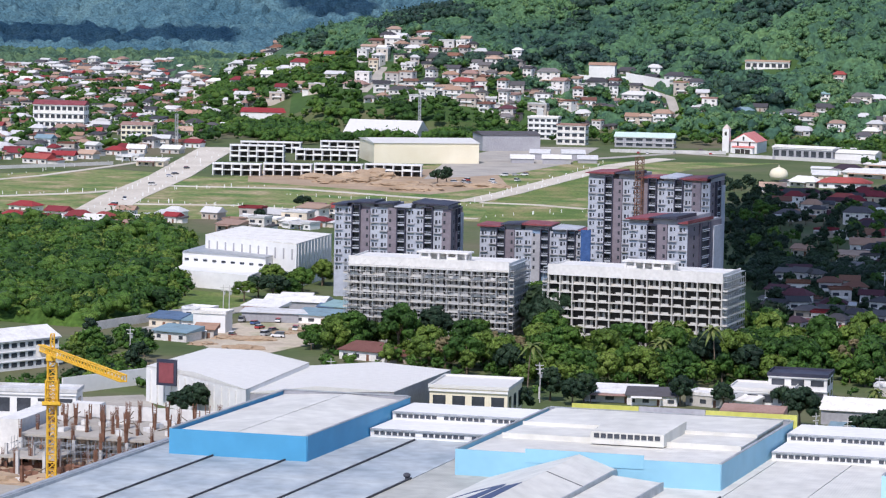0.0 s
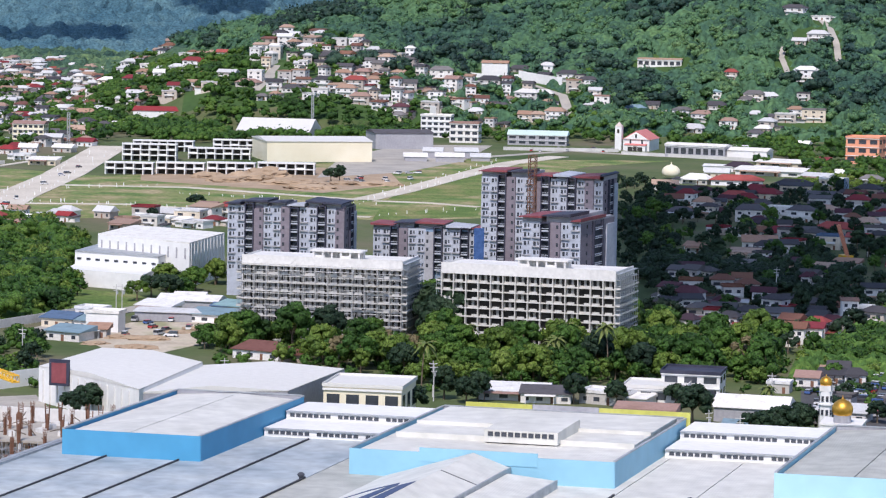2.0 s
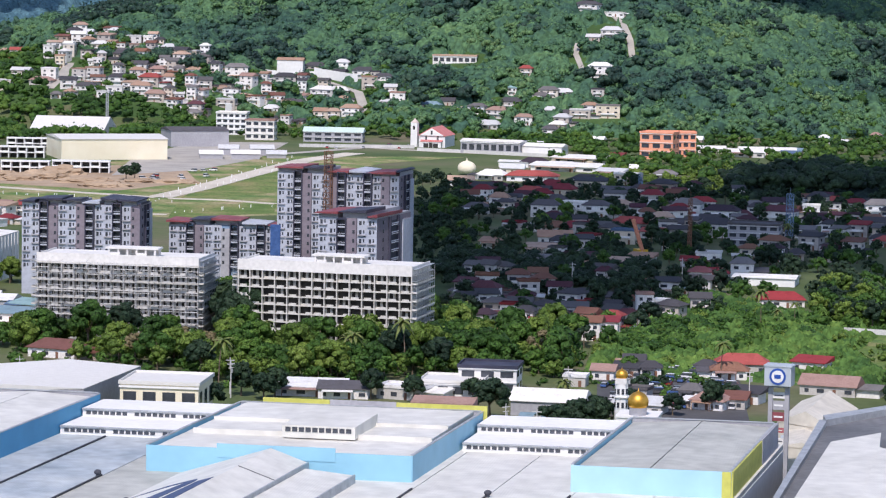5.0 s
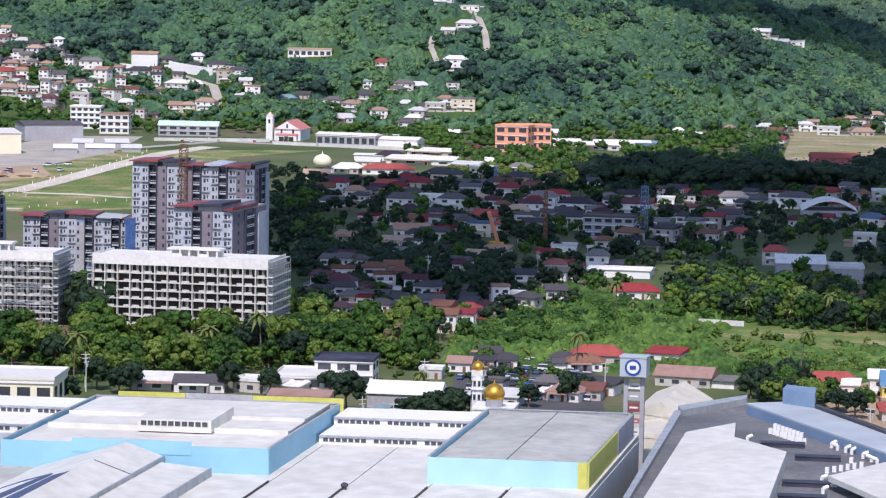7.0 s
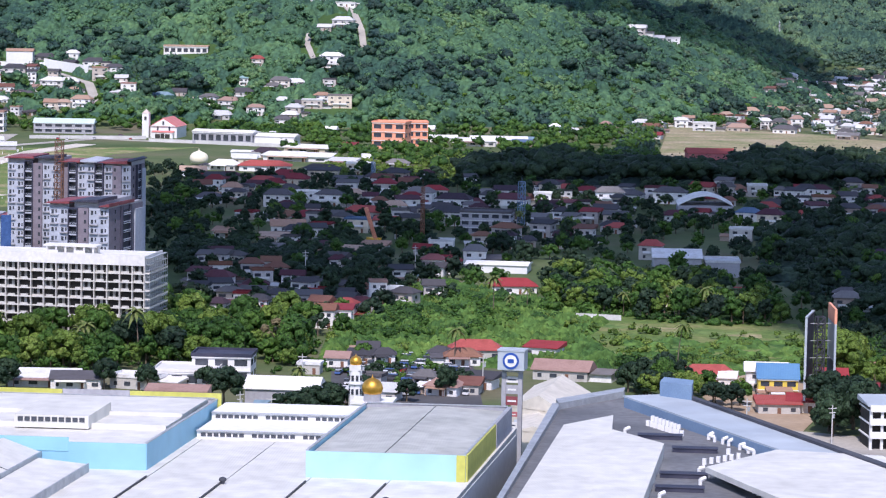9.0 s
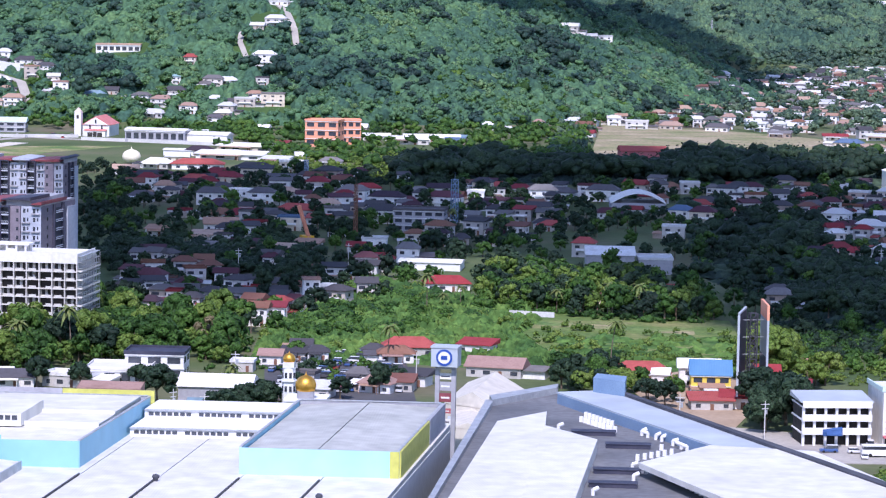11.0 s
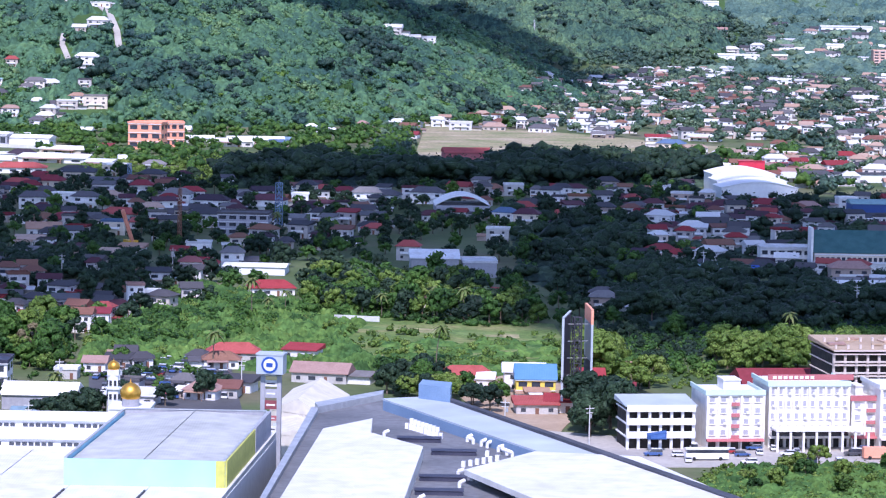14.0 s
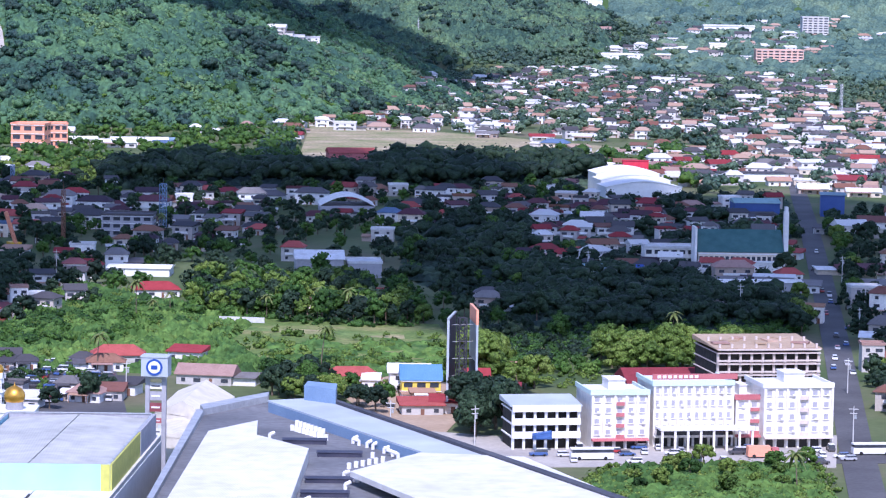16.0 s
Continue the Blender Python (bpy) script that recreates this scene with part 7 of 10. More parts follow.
# ---- single structures ----
tower_crane(-94.7, 778.7, 34.0, -72.5, 730.3)
building_site(-114.5, 800.6, -14)
for tx, ty, bays, floors in ((-133.0, 1845.0, 5, 2), (-104.0, 1850.0, 5, 2), (-75.0, 1856.0, 5, 2), (-46.0, 1862.0, 6, 2), (-131.0, 1962.0, 6, 3), (-92.0, 1985.0, 7, 2), (-130.0, 2050.0, 7, 2), (-80.0, 2070.0, 6, 2)):
    frame_row(tx, ty, -4, bays, floors, "unfinished white terrace of houses on brown ground")
hall_building("far_market", "long white roofed market hall far off", 1242.2, 3474.1, -16.0, 45.3, 20.0, 6.5, "whitewall", "roof_white", rise=2)
hall_building("far_market", "white roofed store hall far off", 1599.8, 4019.7, -16.0, 68.3, 30.0, 9.1, "whitewall", "roof_white", rise=2)
hall_building("far_market", "white roofed store hall on the far slope", 1532.8, 4420.8, -16.0, 52.5, 30.0, 6.6, "whitewall", "roof_white", rise=2)
hall_building("far_market", "cream roofed hall among the far houses", 1445.5, 3667.2, -16.0, 20.7, 20.0, 9.7, "cream", "roof_white", rise=2)
church(198.3, 2134.6, -20)
pylon(162.7, 792.4, -22, 31.0)
mosque(138.4, 864.5, 11.0, 136.4, 882.0, 16.0)
billboard(274.1, 892.8, 29.0)
lattice_mast(300.5, 1451.4, 24, 2.4, "bluegrey", "blue-grey lattice telephone mast", 20, -0.3)
lattice_mast(243.3, 1388.8, 26, 1.2, "rust", "slim red mast in the village", 20, -0.1)
lattice_mast(-173.8, 2080.4, 22, 1.6, "steel", "grey lattice mast in the town", 20, -0.1)
lattice_mast(1048.5, 2388.2, 30, 1.6, "steel", "grey lattice mast far off", 20, -0.1)
lattice_mast(-18.3, 2268.1, 24, 1.4, "steel", "thin grey mast by the town", 20, 3.0)
lattice_mast(1013.3, 3490.1, 22, 1.2, "steel", "thin mast on the hill", 20, 29.0)
lattice_mast(273.3, 1717.5, 14, 1.6, "bluegrey", "blue lattice boom in the village", 20, -0.1)
excavator_crane(221.2, 1384.3, 10)
utility_pole(-32.8, 953.9, 8)
utility_pole(29.5, 945.9, 33)
utility_pole(29.5, 954.2, -12)
utility_pole(101.4, 859.7, 33)
utility_pole(187.1, 861.8, 3)
utility_pole(108.8, 851.0, -15)
utility_pole(129.0, 938.0, -14)
utility_pole(182.6, 933.2, -25)
utility_pole(145.0, 926.8, -33)
utility_pole(237.9, 840.3, -28)
utility_pole(257.7, 826.0, 15)
utility_pole(323.5, 815.6, 39)
utility_pole(361.4, 808.4, -27)
utility_pole(402.3, 905.1, -36)
utility_pole(464.4, 1036.5, 38)
utility_pole(495.7, 1101.8, 2)
utility_pole(536.4, 1215.8, -7)
utility_pole(451.5, 1116.3, -21)
utility_pole(437.7, 1250.5, 7)
utility_pole(-78.8, 1153.4, 26)
utility_pole(-76.7, 1153.6, -3)
utility_pole(-99.5, 1022.3, -6)
utility_pole(114.4, 1081.8, -35)
utility_pole(111.7, 1074.0, 33)
utility_pole(220.6, 1274.4, -37)
utility_pole(173.0, 1253.3, 0)
utility_pole(70.4, 1178.2, 27)
stall = thing("market_stall", 280.9, 831.3, 0, -6, "roadside stall under a bright blue tarpaulin", "stall")
part("tarpaulin", boxes((-3.2, 3.2, -2.2, 2.2, 2.3, (2.5, 2.4, 3.3, 3.4))), "signblue", stall, "bright blue tarpaulin")
for px in (-3, 3):
    for py in (-2, 2):
        part("post", bm_tube(bmesh.new(), (px, py, 0), (px, py, 2.32), 0.06, n=5), "steel", stall)
vehicle("bus", 281.2, 796.9, -8)
vehicle("lorry", 327.9, 791.9, -8)
vehicle("bus", 359.7, 791.3, -8)
vehicle("car", 431.0, 980.7, 248)
vehicle("car", 429.9, 968.0, 68)
vehicle("car", 443.0, 1006.2, 68)
vehicle("car", 450.5, 1016.1, 68)
vehicle("car", 457.1, 1039.6, 68)
vehicle("car", 470.5, 1060.2, 68)
vehicle("car", 481.0, 1103.9, 248)
vehicle("car", 498.6, 1140.2, 248)
vehicle("car", 421.8, 945.1, 68)
vehicle("car", 420.9, 958.7, 68)
vehicle("car", 511.5, 1178.4, 248)
vehicle("van", 507.8, 1162.5, 248)
vehicle("car", 575.9, 1334.5, 248)
vehicle("van", 543.2, 1261.1, 68)
vehicle("car", 275.8, 803.0, -8)
vehicle("car", 275.3, 794.5, 75)
vehicle("van", 283.3, 813.2, 75)
vehicle("car", 292.8, 801.2, -8)
vehicle("car", 299.8, 811.6, 172)
vehicle("car", 298.4, 803.5, 75)
vehicle("car", 304.8, 809.7, 75)
vehicle("car", 299.8, 790.0, 75)
vehicle("car", 309.1, 803.8, 75)
vehicle("van", 306.1, 787.6, 172)
vehicle("car", 312.5, 798.1, 172)
vehicle("car", 315.4, 801.3, 75)
vehicle("van", 313.7, 784.6, 75)
vehicle("car", 345.2, 797.8, 172)
vehicle("car", 344.1, 789.5, 75)
vehicle("van", 351.0, 799.7, 75)
vehicle("car", 290.6, 806.4, 172)
vehicle("car", 328.3, 804.9, 172)
vehicle("van", 323.2, 798.3, 172)
vehicle("car", 348.7, 787.4, 172)
vehicle("van", 338.9, 778.5, -8)
vehicle("van", 269.1, 805.3, 172)
vehicle("car", 348.9, 782.9, 172)
vehicle("car", 290.4, 789.1, 172)
vehicle("van", 334.7, 780.3, -8)
vehicle("car", 305.5, 800.8, 172)
vehicle("van", 179.6, 966.2, 70)
vehicle("car", 159.4, 977.9, 70)
vehicle("car", 159.2, 986.1, -16)
vehicle("van", 176.3, 925.7, 70)
vehicle("van", 148.4, 975.5, 160)
vehicle("van", 164.3, 956.6, 160)
vehicle("van", 179.0, 1007.3, 75)
vehicle("van", 158.6, 957.6, 160)
vehicle("van", 178.5, 999.2, -16)
vehicle("van", 150.7, 967.0, 160)
vehicle("van", 176.1, 958.6, 160)
vehicle("van", 151.0, 938.3, 160)
vehicle("van", 185.1, 956.9, 70)
vehicle("van", 157.9, 990.4, 75)
vehicle("van", 171.5, 1004.6, -16)
vehicle("van", 152.1, 999.5, 75)
vehicle("car", 184.2, 1002.3, 70)
vehicle("car", 151.0, 979.3, -16)
vehicle("van", 172.9, 938.7, -16)
vehicle("car", 174.2, 979.5, -16)
vehicle("car", 158.2, 941.3, -16)
vehicle("car", 141.3, 927.6, 160)
vehicle("car", 155.0, 1011.3, 70)
vehicle("car", 170.9, 984.2, 70)
vehicle("van", 145.5, 947.4, -16)
vehicle("car", 191.3, 1005.1, 160)
vehicle("car", 166.9, 1001.2, 75)
vehicle("car", 175.3, 975.2, 160)
vehicle("van", 180.4, 974.3, 160)
vehicle("van", 177.6, 946.1, 70)
vehicle("van", 148.8, 926.5, 70)
vehicle("van", 158.3, 924.9, 160)
vehicle("van", 167.4, 1013.4, 70)
vehicle("van", 167.0, 960.3, -16)
vehicle("van", 196.5, 1016.4, 160)
vehicle("van", 178.0, 954.2, 75)
vehicle("van", 162.1, 928.3, 75)
vehicle("van", 173.1, 951.0, 70)
vehicle("car", 167.7, 943.7, 75)
vehicle("van", 173.3, 991.9, 160)
vehicle("van", 161.5, 969.4, -16)
vehicle("van", 165.7, 976.9, 70)
vehicle("car", 173.1, 1012.5, 160)
vehicle("car", 145.0, 972.0, 70)
vehicle("car", 182.5, 986.2, -16)
vehicle("van", 185.6, 973.3, -16)
vehicle("car", 141.4, 935.8, 160)
vehicle("van", 158.5, 965.8, 75)
vehicle("car", 168.3, 992.8, 160)
vehicle("car", -68.9, 1158.1, -10)
vehicle("car", -63.5, 1154.4, 60)
vehicle("car", -59.0, 1146.5, 60)
vehicle("car", -57.2, 1150.7, 170)
vehicle("car", -53.0, 1146.8, -10)
vehicle("car", 126.9, 2107.9, 80)
vehicle("car", 132.6, 2103.5, 80)
vehicle("car", 139.8, 2123.1, 80)
vehicle("car", 146.5, 2134.7, 80)
vehicle("car", 151.1, 2114.3, 80)
vehicle("car", 157.9, 2125.9, -10)
vehicle("car", 163.8, 2125.4, -10)
vehicle("car", 171.3, 2144.9, -10)
vehicle("car", 174.7, 2112.5, 80)
vehicle("car", 182.6, 2135.9, 80)
vehicle("car", -57.8, 1134.5, 80)
vehicle("van", -84.3, 1132.8, 60)
vehicle("car", -84.1, 1116.7, 170)
vehicle("van", -55.8, 1090.2, 170)
vehicle("car", -63.3, 1114.0, 60)
vehicle("van", -60.0, 1094.1, 60)
vehicle("car", -58.2, 1106.3, 60)
vehicle("van", -50.4, 1110.7, 80)
vehicle("car", -65.6, 1126.0, 60)
vehicle("van", -70.7, 1133.8, 80)
vehicle("van", -71.2, 1089.3, 80)
vehicle("car", -79.0, 1129.2, -10)
vehicle("car", -77.4, 1109.1, 60)
earth_mound(-79.4, 1068.5, 5, 3.5, 0.9, 20)
earth_mound(-73.0, 1085.2, 6, 3.5, 1.2, 21)
earth_mound(-63.2, 1081.7, 7, 3.5, 1.5, 22)
earth_mound(-54.7, 1102.4, 5, 3.5, 0.9, 23)
earth_mound(-47.3, 1110.8, 6, 3.5, 1.2, 24)
earth_mound(-65.5, 1057.4, 7, 3.5, 1.5, 25)
retaining_wall(134.7, 2414.1, 165.1, 2380.0, 7, "tall white retaining wall on the hillside", "whitewall", "retaining_wall")
retaining_wall(97.5, 2416.0, 134.7, 2414.1, 4, "white hillside garden wall", "whitewall", "retaining_wall")
retaining_wall(65.6, 2315.9, 84.3, 2327.2, 5, "white retaining wall under houses", "whitewall", "retaining_wall")
retaining_wall(-122.3, 1097.0, -91.6, 1148.5, 3, "grey boundary wall of the wood", "concrete", "boundary_wall")
retaining_wall(-263.3, 1856.6, -197.4, 1913.1, 2, "pale estate boundary wall", "concrete", "boundary_wall")
retaining_wall(266.7, 1108.8, 251.9, 1116.4, 2, "old pale garden wall", "concrete", "boundary_wall")
retaining_wall(185.1, 2095.5, 277.3, 2040.8, 2.2, "grey roadside wall of the village", "concrete", "boundary_wall")
retaining_wall(109.1, 2120.9, 185.4, 2119.6, 2.2, "grey roadside wall of the village", "concrete", "boundary_wall")
sign_wall = thing("framed_sign", -78.9, 918.4, 6.8, -20, "dark framed sign wall with a maroon panel on the warehouse", "sign")
part("frame", boxes((-3.1, 3.1, 0, 0.8, 0, 7.6)), "navy", sign_wall)
part("panel", boxes((-2.3, 2.3, -0.14, -0.01, 0.8, 6.6)), "maroon", sign_wall, "plain maroon panel")
retaining_wall(-111.8, 943.8, -88.8, 970.6, 5, "white building site wall", "whitewall", "boundary_wall")
hall_building("site_building", "half-built white concrete building with open bays", -113.3, 890.7, -4.0, 23.6, 10.0, 8.2, "whitewall", "roof_white", windows=4, shape='f')
hall_building("gate_house", "white gate building beside the yard", -80.0, 1100.9, -14.0, 11.6, 8.0, 6.6, "whitewall", "roof_white", shape='f')
hall_building("canopy_shed", "long low white canopy shed with parked cars", -56.4, 1134.6, -10.0, 29.9, 14.0, 3.2, "greypaint", "roof_white", rise=1)
hall_building("canopy_shed", "low shed with a turquoise sheet roof", -39.2, 1159.5, -14.0, 12.2, 12.0, 2.8, "greypaint", "roof_bluish", rise=1)
hall_building("canopy_shed", "low white roofed shed beside the trees", -54.5, 1179.0, -14.0, 22.8, 12.0, 2.5, "greypaint", "roof_white", rise=2)
lone("white_dome", dome(bmesh.new(), 5.5, 0.8, (0, 0, 4.0)), "cream", 195.7, 1881.0, 0, 0, "pale cream dome over a small shrine", "dome")

# ---- houses ----
house("brown", "h", 1, -25.6, 1034.9, 16.7, -28)
house("white", "f", 2, -326.3, 2418.4, 9.6, -12)
house("red", "h", 1, -372.2, 2981.8, 14.3, -5)
house("red", "h", 2, -348.0, 2920.2, 12.4, -14)
house("white", "g", 2, -379.3, 2904.2, 10.7, -10)
house("red", "g", 1, -262.3, 1957.9, 11.1, -29)
house("bluish", "g", 2, -257.3, 2055.6, 13.4, -20)
house("red", "g", 1, -244.3, 1911.7, 16.2, -28)
house("red", "g", 1, -231.1, 1941.6, 13.7, -8)
house("rusty", "g", 1, -219.4, 1959.1, 13.8, -24)
house("purple", "h", 1, -266.2, 2187.7, 10.5, -19)
house("red", "g", 1, -240.1, 2194.8, 10.5, -4)
house("red", "h", 1, -237.3, 2086.2, 11.8, -8)
house("white", "g", 1, -194.1, 2018.2, 13.1, -5)
house("white", "g", 1, -173.3, 2024.1, 12.5, -19)
house("white", "f", 1, -190.9, 1950.0, 13.7, -18)
house("white", "m", 1, -175.0, 1907.2, 16.1, -12)
house("red", "g", 1, -163.9, 2085.2, 10.6, -19)
house("red", "h", 1, -206.5, 2000.8, 11.3, -24)
house("rusty", "g", 1, -178.3, 2216.7, 15.6, -21)
house("white", "h", 1, -157.0, 2274.6, 14.7, -28)
house("grey", "g", 1, -221.2, 2454.4, 13.8, -21)
house("rusty", "h", 2, -187.4, 2380.8, 14.7, -4)
house("grey", "h", 2, -234.7, 2577.8, 13.1, -5)
house("white", "h", 1, -246.4, 2870.3, 16.2, -14)
house("rusty", "h", 2, -237.0, 3039.8, 17.1, -18)
house("rusty", "g", 1, -254.8, 3303.4, 16.7, -23)
house("red", "g", 1, -238.5, 3401.0, 14.4, -30)
house("white", "h", 2, -188.6, 2626.4, 16.3, -24)
house("red", "h", 2, -163.7, 2560.1, 14.4, -10)
house("red", "h", 1, -160.1, 2471.9, 13.2, -8)
house("white", "f", 2, -153.2, 2609.3, 14.7, -22)
house("white", "g", 2, -135.6, 2497.9, 15.4, -10)
house("white", "f", 2, -125.0, 2381.8, 11.4, -10)
house("rusty", "h", 1, -147.2, 2404.3, 10.1, -13)
house("white", "f", 2, -122.9, 2595.2, 12.4, -13)
house("red", "h", 2, -114.8, 2519.4, 15.6, -11)
house("red", "h", 1, -103.4, 2507.9, 14.1, -22)
house("red", "g", 2, -90.4, 2512.6, 13.4, -12)
house("white", "h", 2, -128.0, 2518.5, 12.0, -24)
house("white", "g", 2, -84.2, 2404.2, 13.5, -18)
house("white", "f", 2, -95.4, 2371.4, 12.0, -10)
house("white", "f", 3, -62.3, 2376.8, 11.3, -13)
house("rusty", "h", 1, -68.3, 2368.6, 14.6, -24)
house("rusty", "f", 3, -55.2, 2421.4, 8.2, -6)
house("white", "f", 3, -49.3, 2457.8, 9.0, -14)
house("grey", "h", 3, -47.3, 2526.3, 12.1, -16)
house("white", "f", 3, -65.0, 2469.4, 9.0, -32)
house("white", "g", 2, -35.8, 2526.5, 7.8, -17)
house("white", "h", 2, -27.0, 2462.3, 12.4, -25)
house("white", "f", 2, -27.1, 2410.0, 7.4, -13)
house("white", "f", 3, -0.3, 2470.6, 11.8, -19)
house("white", "f", 3, 10.5, 2466.6, 8.3, -9)
house("grey", "h", 1, -8.7, 2434.3, 15.0, -14)
house("rusty", "h", 2, 16.8, 2373.8, 13.3, -10)
house("red", "h", 2, 10.6, 2349.5, 15.2, -22)
house("rusty", "h", 2, 4.5, 2329.3, 14.4, -14)
house("rusty", "h", 2, 14.7, 2313.0, 14.3, -11)
house("rusty", "h", 2, 44.0, 2381.4, 12.0, -9)
house("purple", "h", 2, 43.0, 2300.3, 11.6, -22)
house("white", "f", 2, -21.9, 2317.0, 9.1, -8)
house("grey", "h", 1, -34.6, 2341.2, 14.5, -8)
house("grey", "h", 2, -12.1, 2349.5, 13.2, -13)
house("white", "f", 2, -13.9, 2325.2, 11.7, -5)
house("grey", "h", 3, 75.7, 2392.6, 16.8, -5)
house("grey", "f", 2, 70.3, 2344.2, 13.2, -17)
house("white", "f", 2, 65.7, 2320.0, 14.3, -17)
house("grey", "h", 1, 40.9, 2292.2, 12.9, -27)
house("rusty", "h", 2, 25.0, 2353.5, 9.9, -9)
house("grey", "h", 1, 136.6, 2434.2, 16.4, -6)
house("white", "h", 2, 155.2, 2425.1, 11.6, -19)
house("grey", "h", 2, 170.3, 2395.8, 16.9, -13)
house("grey", "h", 3, 182.9, 2366.6, 13.3, -12)
house("white", "h", 1, 149.0, 2352.7, 14.6, -12)
house("white", "h", 2, 136.4, 2349.3, 17.8, -27)
house("grey", "h", 2, 111.4, 2391.0, 16.8, -10)
house("grey", "h", 1, 117.5, 2338.0, 11.2, -16)
house("rusty", "h", 2, 142.0, 2300.1, 10.4, -13)
house("rusty", "h", 2, 154.1, 2299.5, 14.2, -20)
house("white", "h", 1, 99.0, 2334.6, 9.8, -15)
house("rusty", "f", 3, 189.3, 2313.3, 11.7, -10)
house("bluish", "h", 1, 210.8, 2303.3, 16.2, -14)
house("grey", "g", 1, 225.9, 2314.1, 9.8, -12)
house("rusty", "h", 2, 257.1, 2282.2, 14.8, -31)
house("grey", "h", 2, 244.0, 2291.8, 12.9, -28)
house("grey", "h", 2, 269.6, 2305.2, 15.6, -20)
house("rusty", "h", 2, 275.0, 2263.8, 12.8, -14)
house("bluish", "h", 2, 275.1, 2337.3, 8.6, -26)
house("red", "h", 2, 289.2, 2372.4, 9.4, -13)
house("grey", "h", 2, 300.9, 2330.0, 14.5, -14)
house("white", "h", 1, 248.3, 2254.7, 15.9, -31)
house("white", "h", 2, 296.0, 2240.7, 10.8, -19)
house("grey", "h", 1, 307.9, 2288.2, 9.7, -26)
house("red", "h", 1, -208.2, 1576.6, 13.9, -30)
house("red", "g", 1, -187.9, 1546.8, 10.9, -28)
house("rusty", "g", 1, -144.1, 1474.8, 9.4, -23)
house("white", "f", 1, -150.6, 1514.5, 12.3, -27)
house("red", "g", 1, -130.5, 1528.5, 8.1, -27)
house("red", "h", 1, -206.1, 1520.2, 10.8, -31)
house("white", "f", 1, -87.1, 1523.5, 18.7, -19)
house("white", "f", 2, -71.3, 1528.4, 13.4, -21)
house("red", "h", 1, -69.1, 1540.6, 9.2, -15)
house("red", "g", 1, -175.3, 1520.0, 6.4, -15)
house("white", "m", 1, -65.6, 1154.3, 14.2, -25)
house("white", "m", 1, -54.7, 1183.0, 12.5, -7)
house("bluish", "m", 1, -39.2, 1159.5, 10.2, -32)
house("bluish", "m", 1, -44.2, 1131.1, 15.9, -21)
house("bluish", "m", 1, -87.4, 1108.4, 11.7, -24)
house("bluish", "m", 1, -96.5, 1111.7, 11.7, -21)
house("bluish", "m", 1, -91.4, 1075.7, 13.3, -29)
house("rusty", "m", 1, -80.7, 1084.6, 7.6, -9)
house("white", "f", 2, -86.1, 1116.6, 9.8, -22)
house("grey", "h", 2, 348.2, 2479.2, 18.3, -31)
house("white", "h", 2, 360.0, 2422.0, 16.0, -15)
house("white", "h", 3, 342.6, 2357.4, 15.0, -12)
house("white", "g", 2, 628.0, 2582.0, 15.0, -22)
house("white", "f", 2, 661.0, 2590.0, 12.0, -14)
house("white", "g", 1, 645.0, 2583.0, 13.0, -16)
house("white", "f", 1, 679.5, 2607.7, 5.3, -5)
house("white", "f", 1, 415.2, 2095.1, 15.0, -9)
house("bluish", "m", 1, 433.3, 2099.6, 15.0, -20)
house("white", "h", 1, 489.9, 2190.0, 10.7, -9)
house("white", "h", 2, 478.2, 2200.8, 8.2, -14)
house("rusty", "h", 1, 533.5, 2282.7, 7.9, -22)
house("white", "h", 1, 573.1, 2289.7, 11.9, -28)
house("white", "f", 2, 595.9, 2304.5, 10.0, -15)
house("red", "h", 1, 183.0, 1745.6, 12.3, -16)
house("purple", "g", 1, 190.6, 1716.5, 9.1, -5)
house("grey", "h", 1, 190.6, 1744.8, 15.4, -5)
house("rusty", "h", 2, 186.5, 1632.2, 9.8, -15)
house("grey", "h", 1, 171.3, 1605.6, 12.5, -22)
house("grey", "m", 1, 197.9, 1675.3, 11.8, -7)
house("red", "h", 1, 211.6, 1714.1, 15.1, -32)
house("red", "h", 1, 229.7, 1736.0, 18.4, -29)
house("grey", "m", 2, 251.3, 1757.3, 18.7, -16)
house("grey", "m", 1, 260.6, 1735.7, 15.4, -15)
house("grey", "h", 2, 287.8, 1739.5, 13.6, -28)
house("grey", "h", 2, 204.8, 1589.5, 14.1, -14)
house("purple", "h", 1, 207.3, 1544.7, 16.4, -7)
house("white", "f", 2, 221.4, 1607.5, 11.4, -21)
house("grey", "h", 2, 230.4, 1590.1, 13.0, -20)
house("rusty", "h", 1, 249.3, 1640.0, 11.6, -26)
house("red", "h", 1, 237.3, 1524.1, 18.9, -24)
house("red", "h", 1, 211.4, 1495.4, 21.2, -5)
house("bluish", "f", 2, 223.1, 1449.1, 11.3, -21)
house("rusty", "g", 1, 191.5, 1445.5, 15.3, -5)
house("rusty", "h", 2, 254.0, 1525.5, 10.9, -6)
house("red", "h", 2, 270.4, 1661.1, 11.8, -15)
house("grey", "h", 2, 279.1, 1606.7, 14.3, -25)
house("red", "h", 2, 291.0, 1625.0, 13.3, -5)
house("grey", "h", 1, 260.7, 1524.3, 10.9, -18)
house("red", "m", 1, 241.0, 1478.8, 13.1, -20)
house("purple", "h", 2, 289.5, 1568.1, 15.7, -23)
house("purple", "h", 1, 302.0, 1573.9, 11.2, -4)
house("grey", "h", 1, 319.8, 1635.9, 11.7, -18)
house("grey", "h", 2, 271.7, 1485.7, 15.9, -24)
house("grey", "m", 1, 314.4, 1501.9, 16.2, -19)
house("purple", "h", 2, 317.8, 1566.7, 16.8, -29)
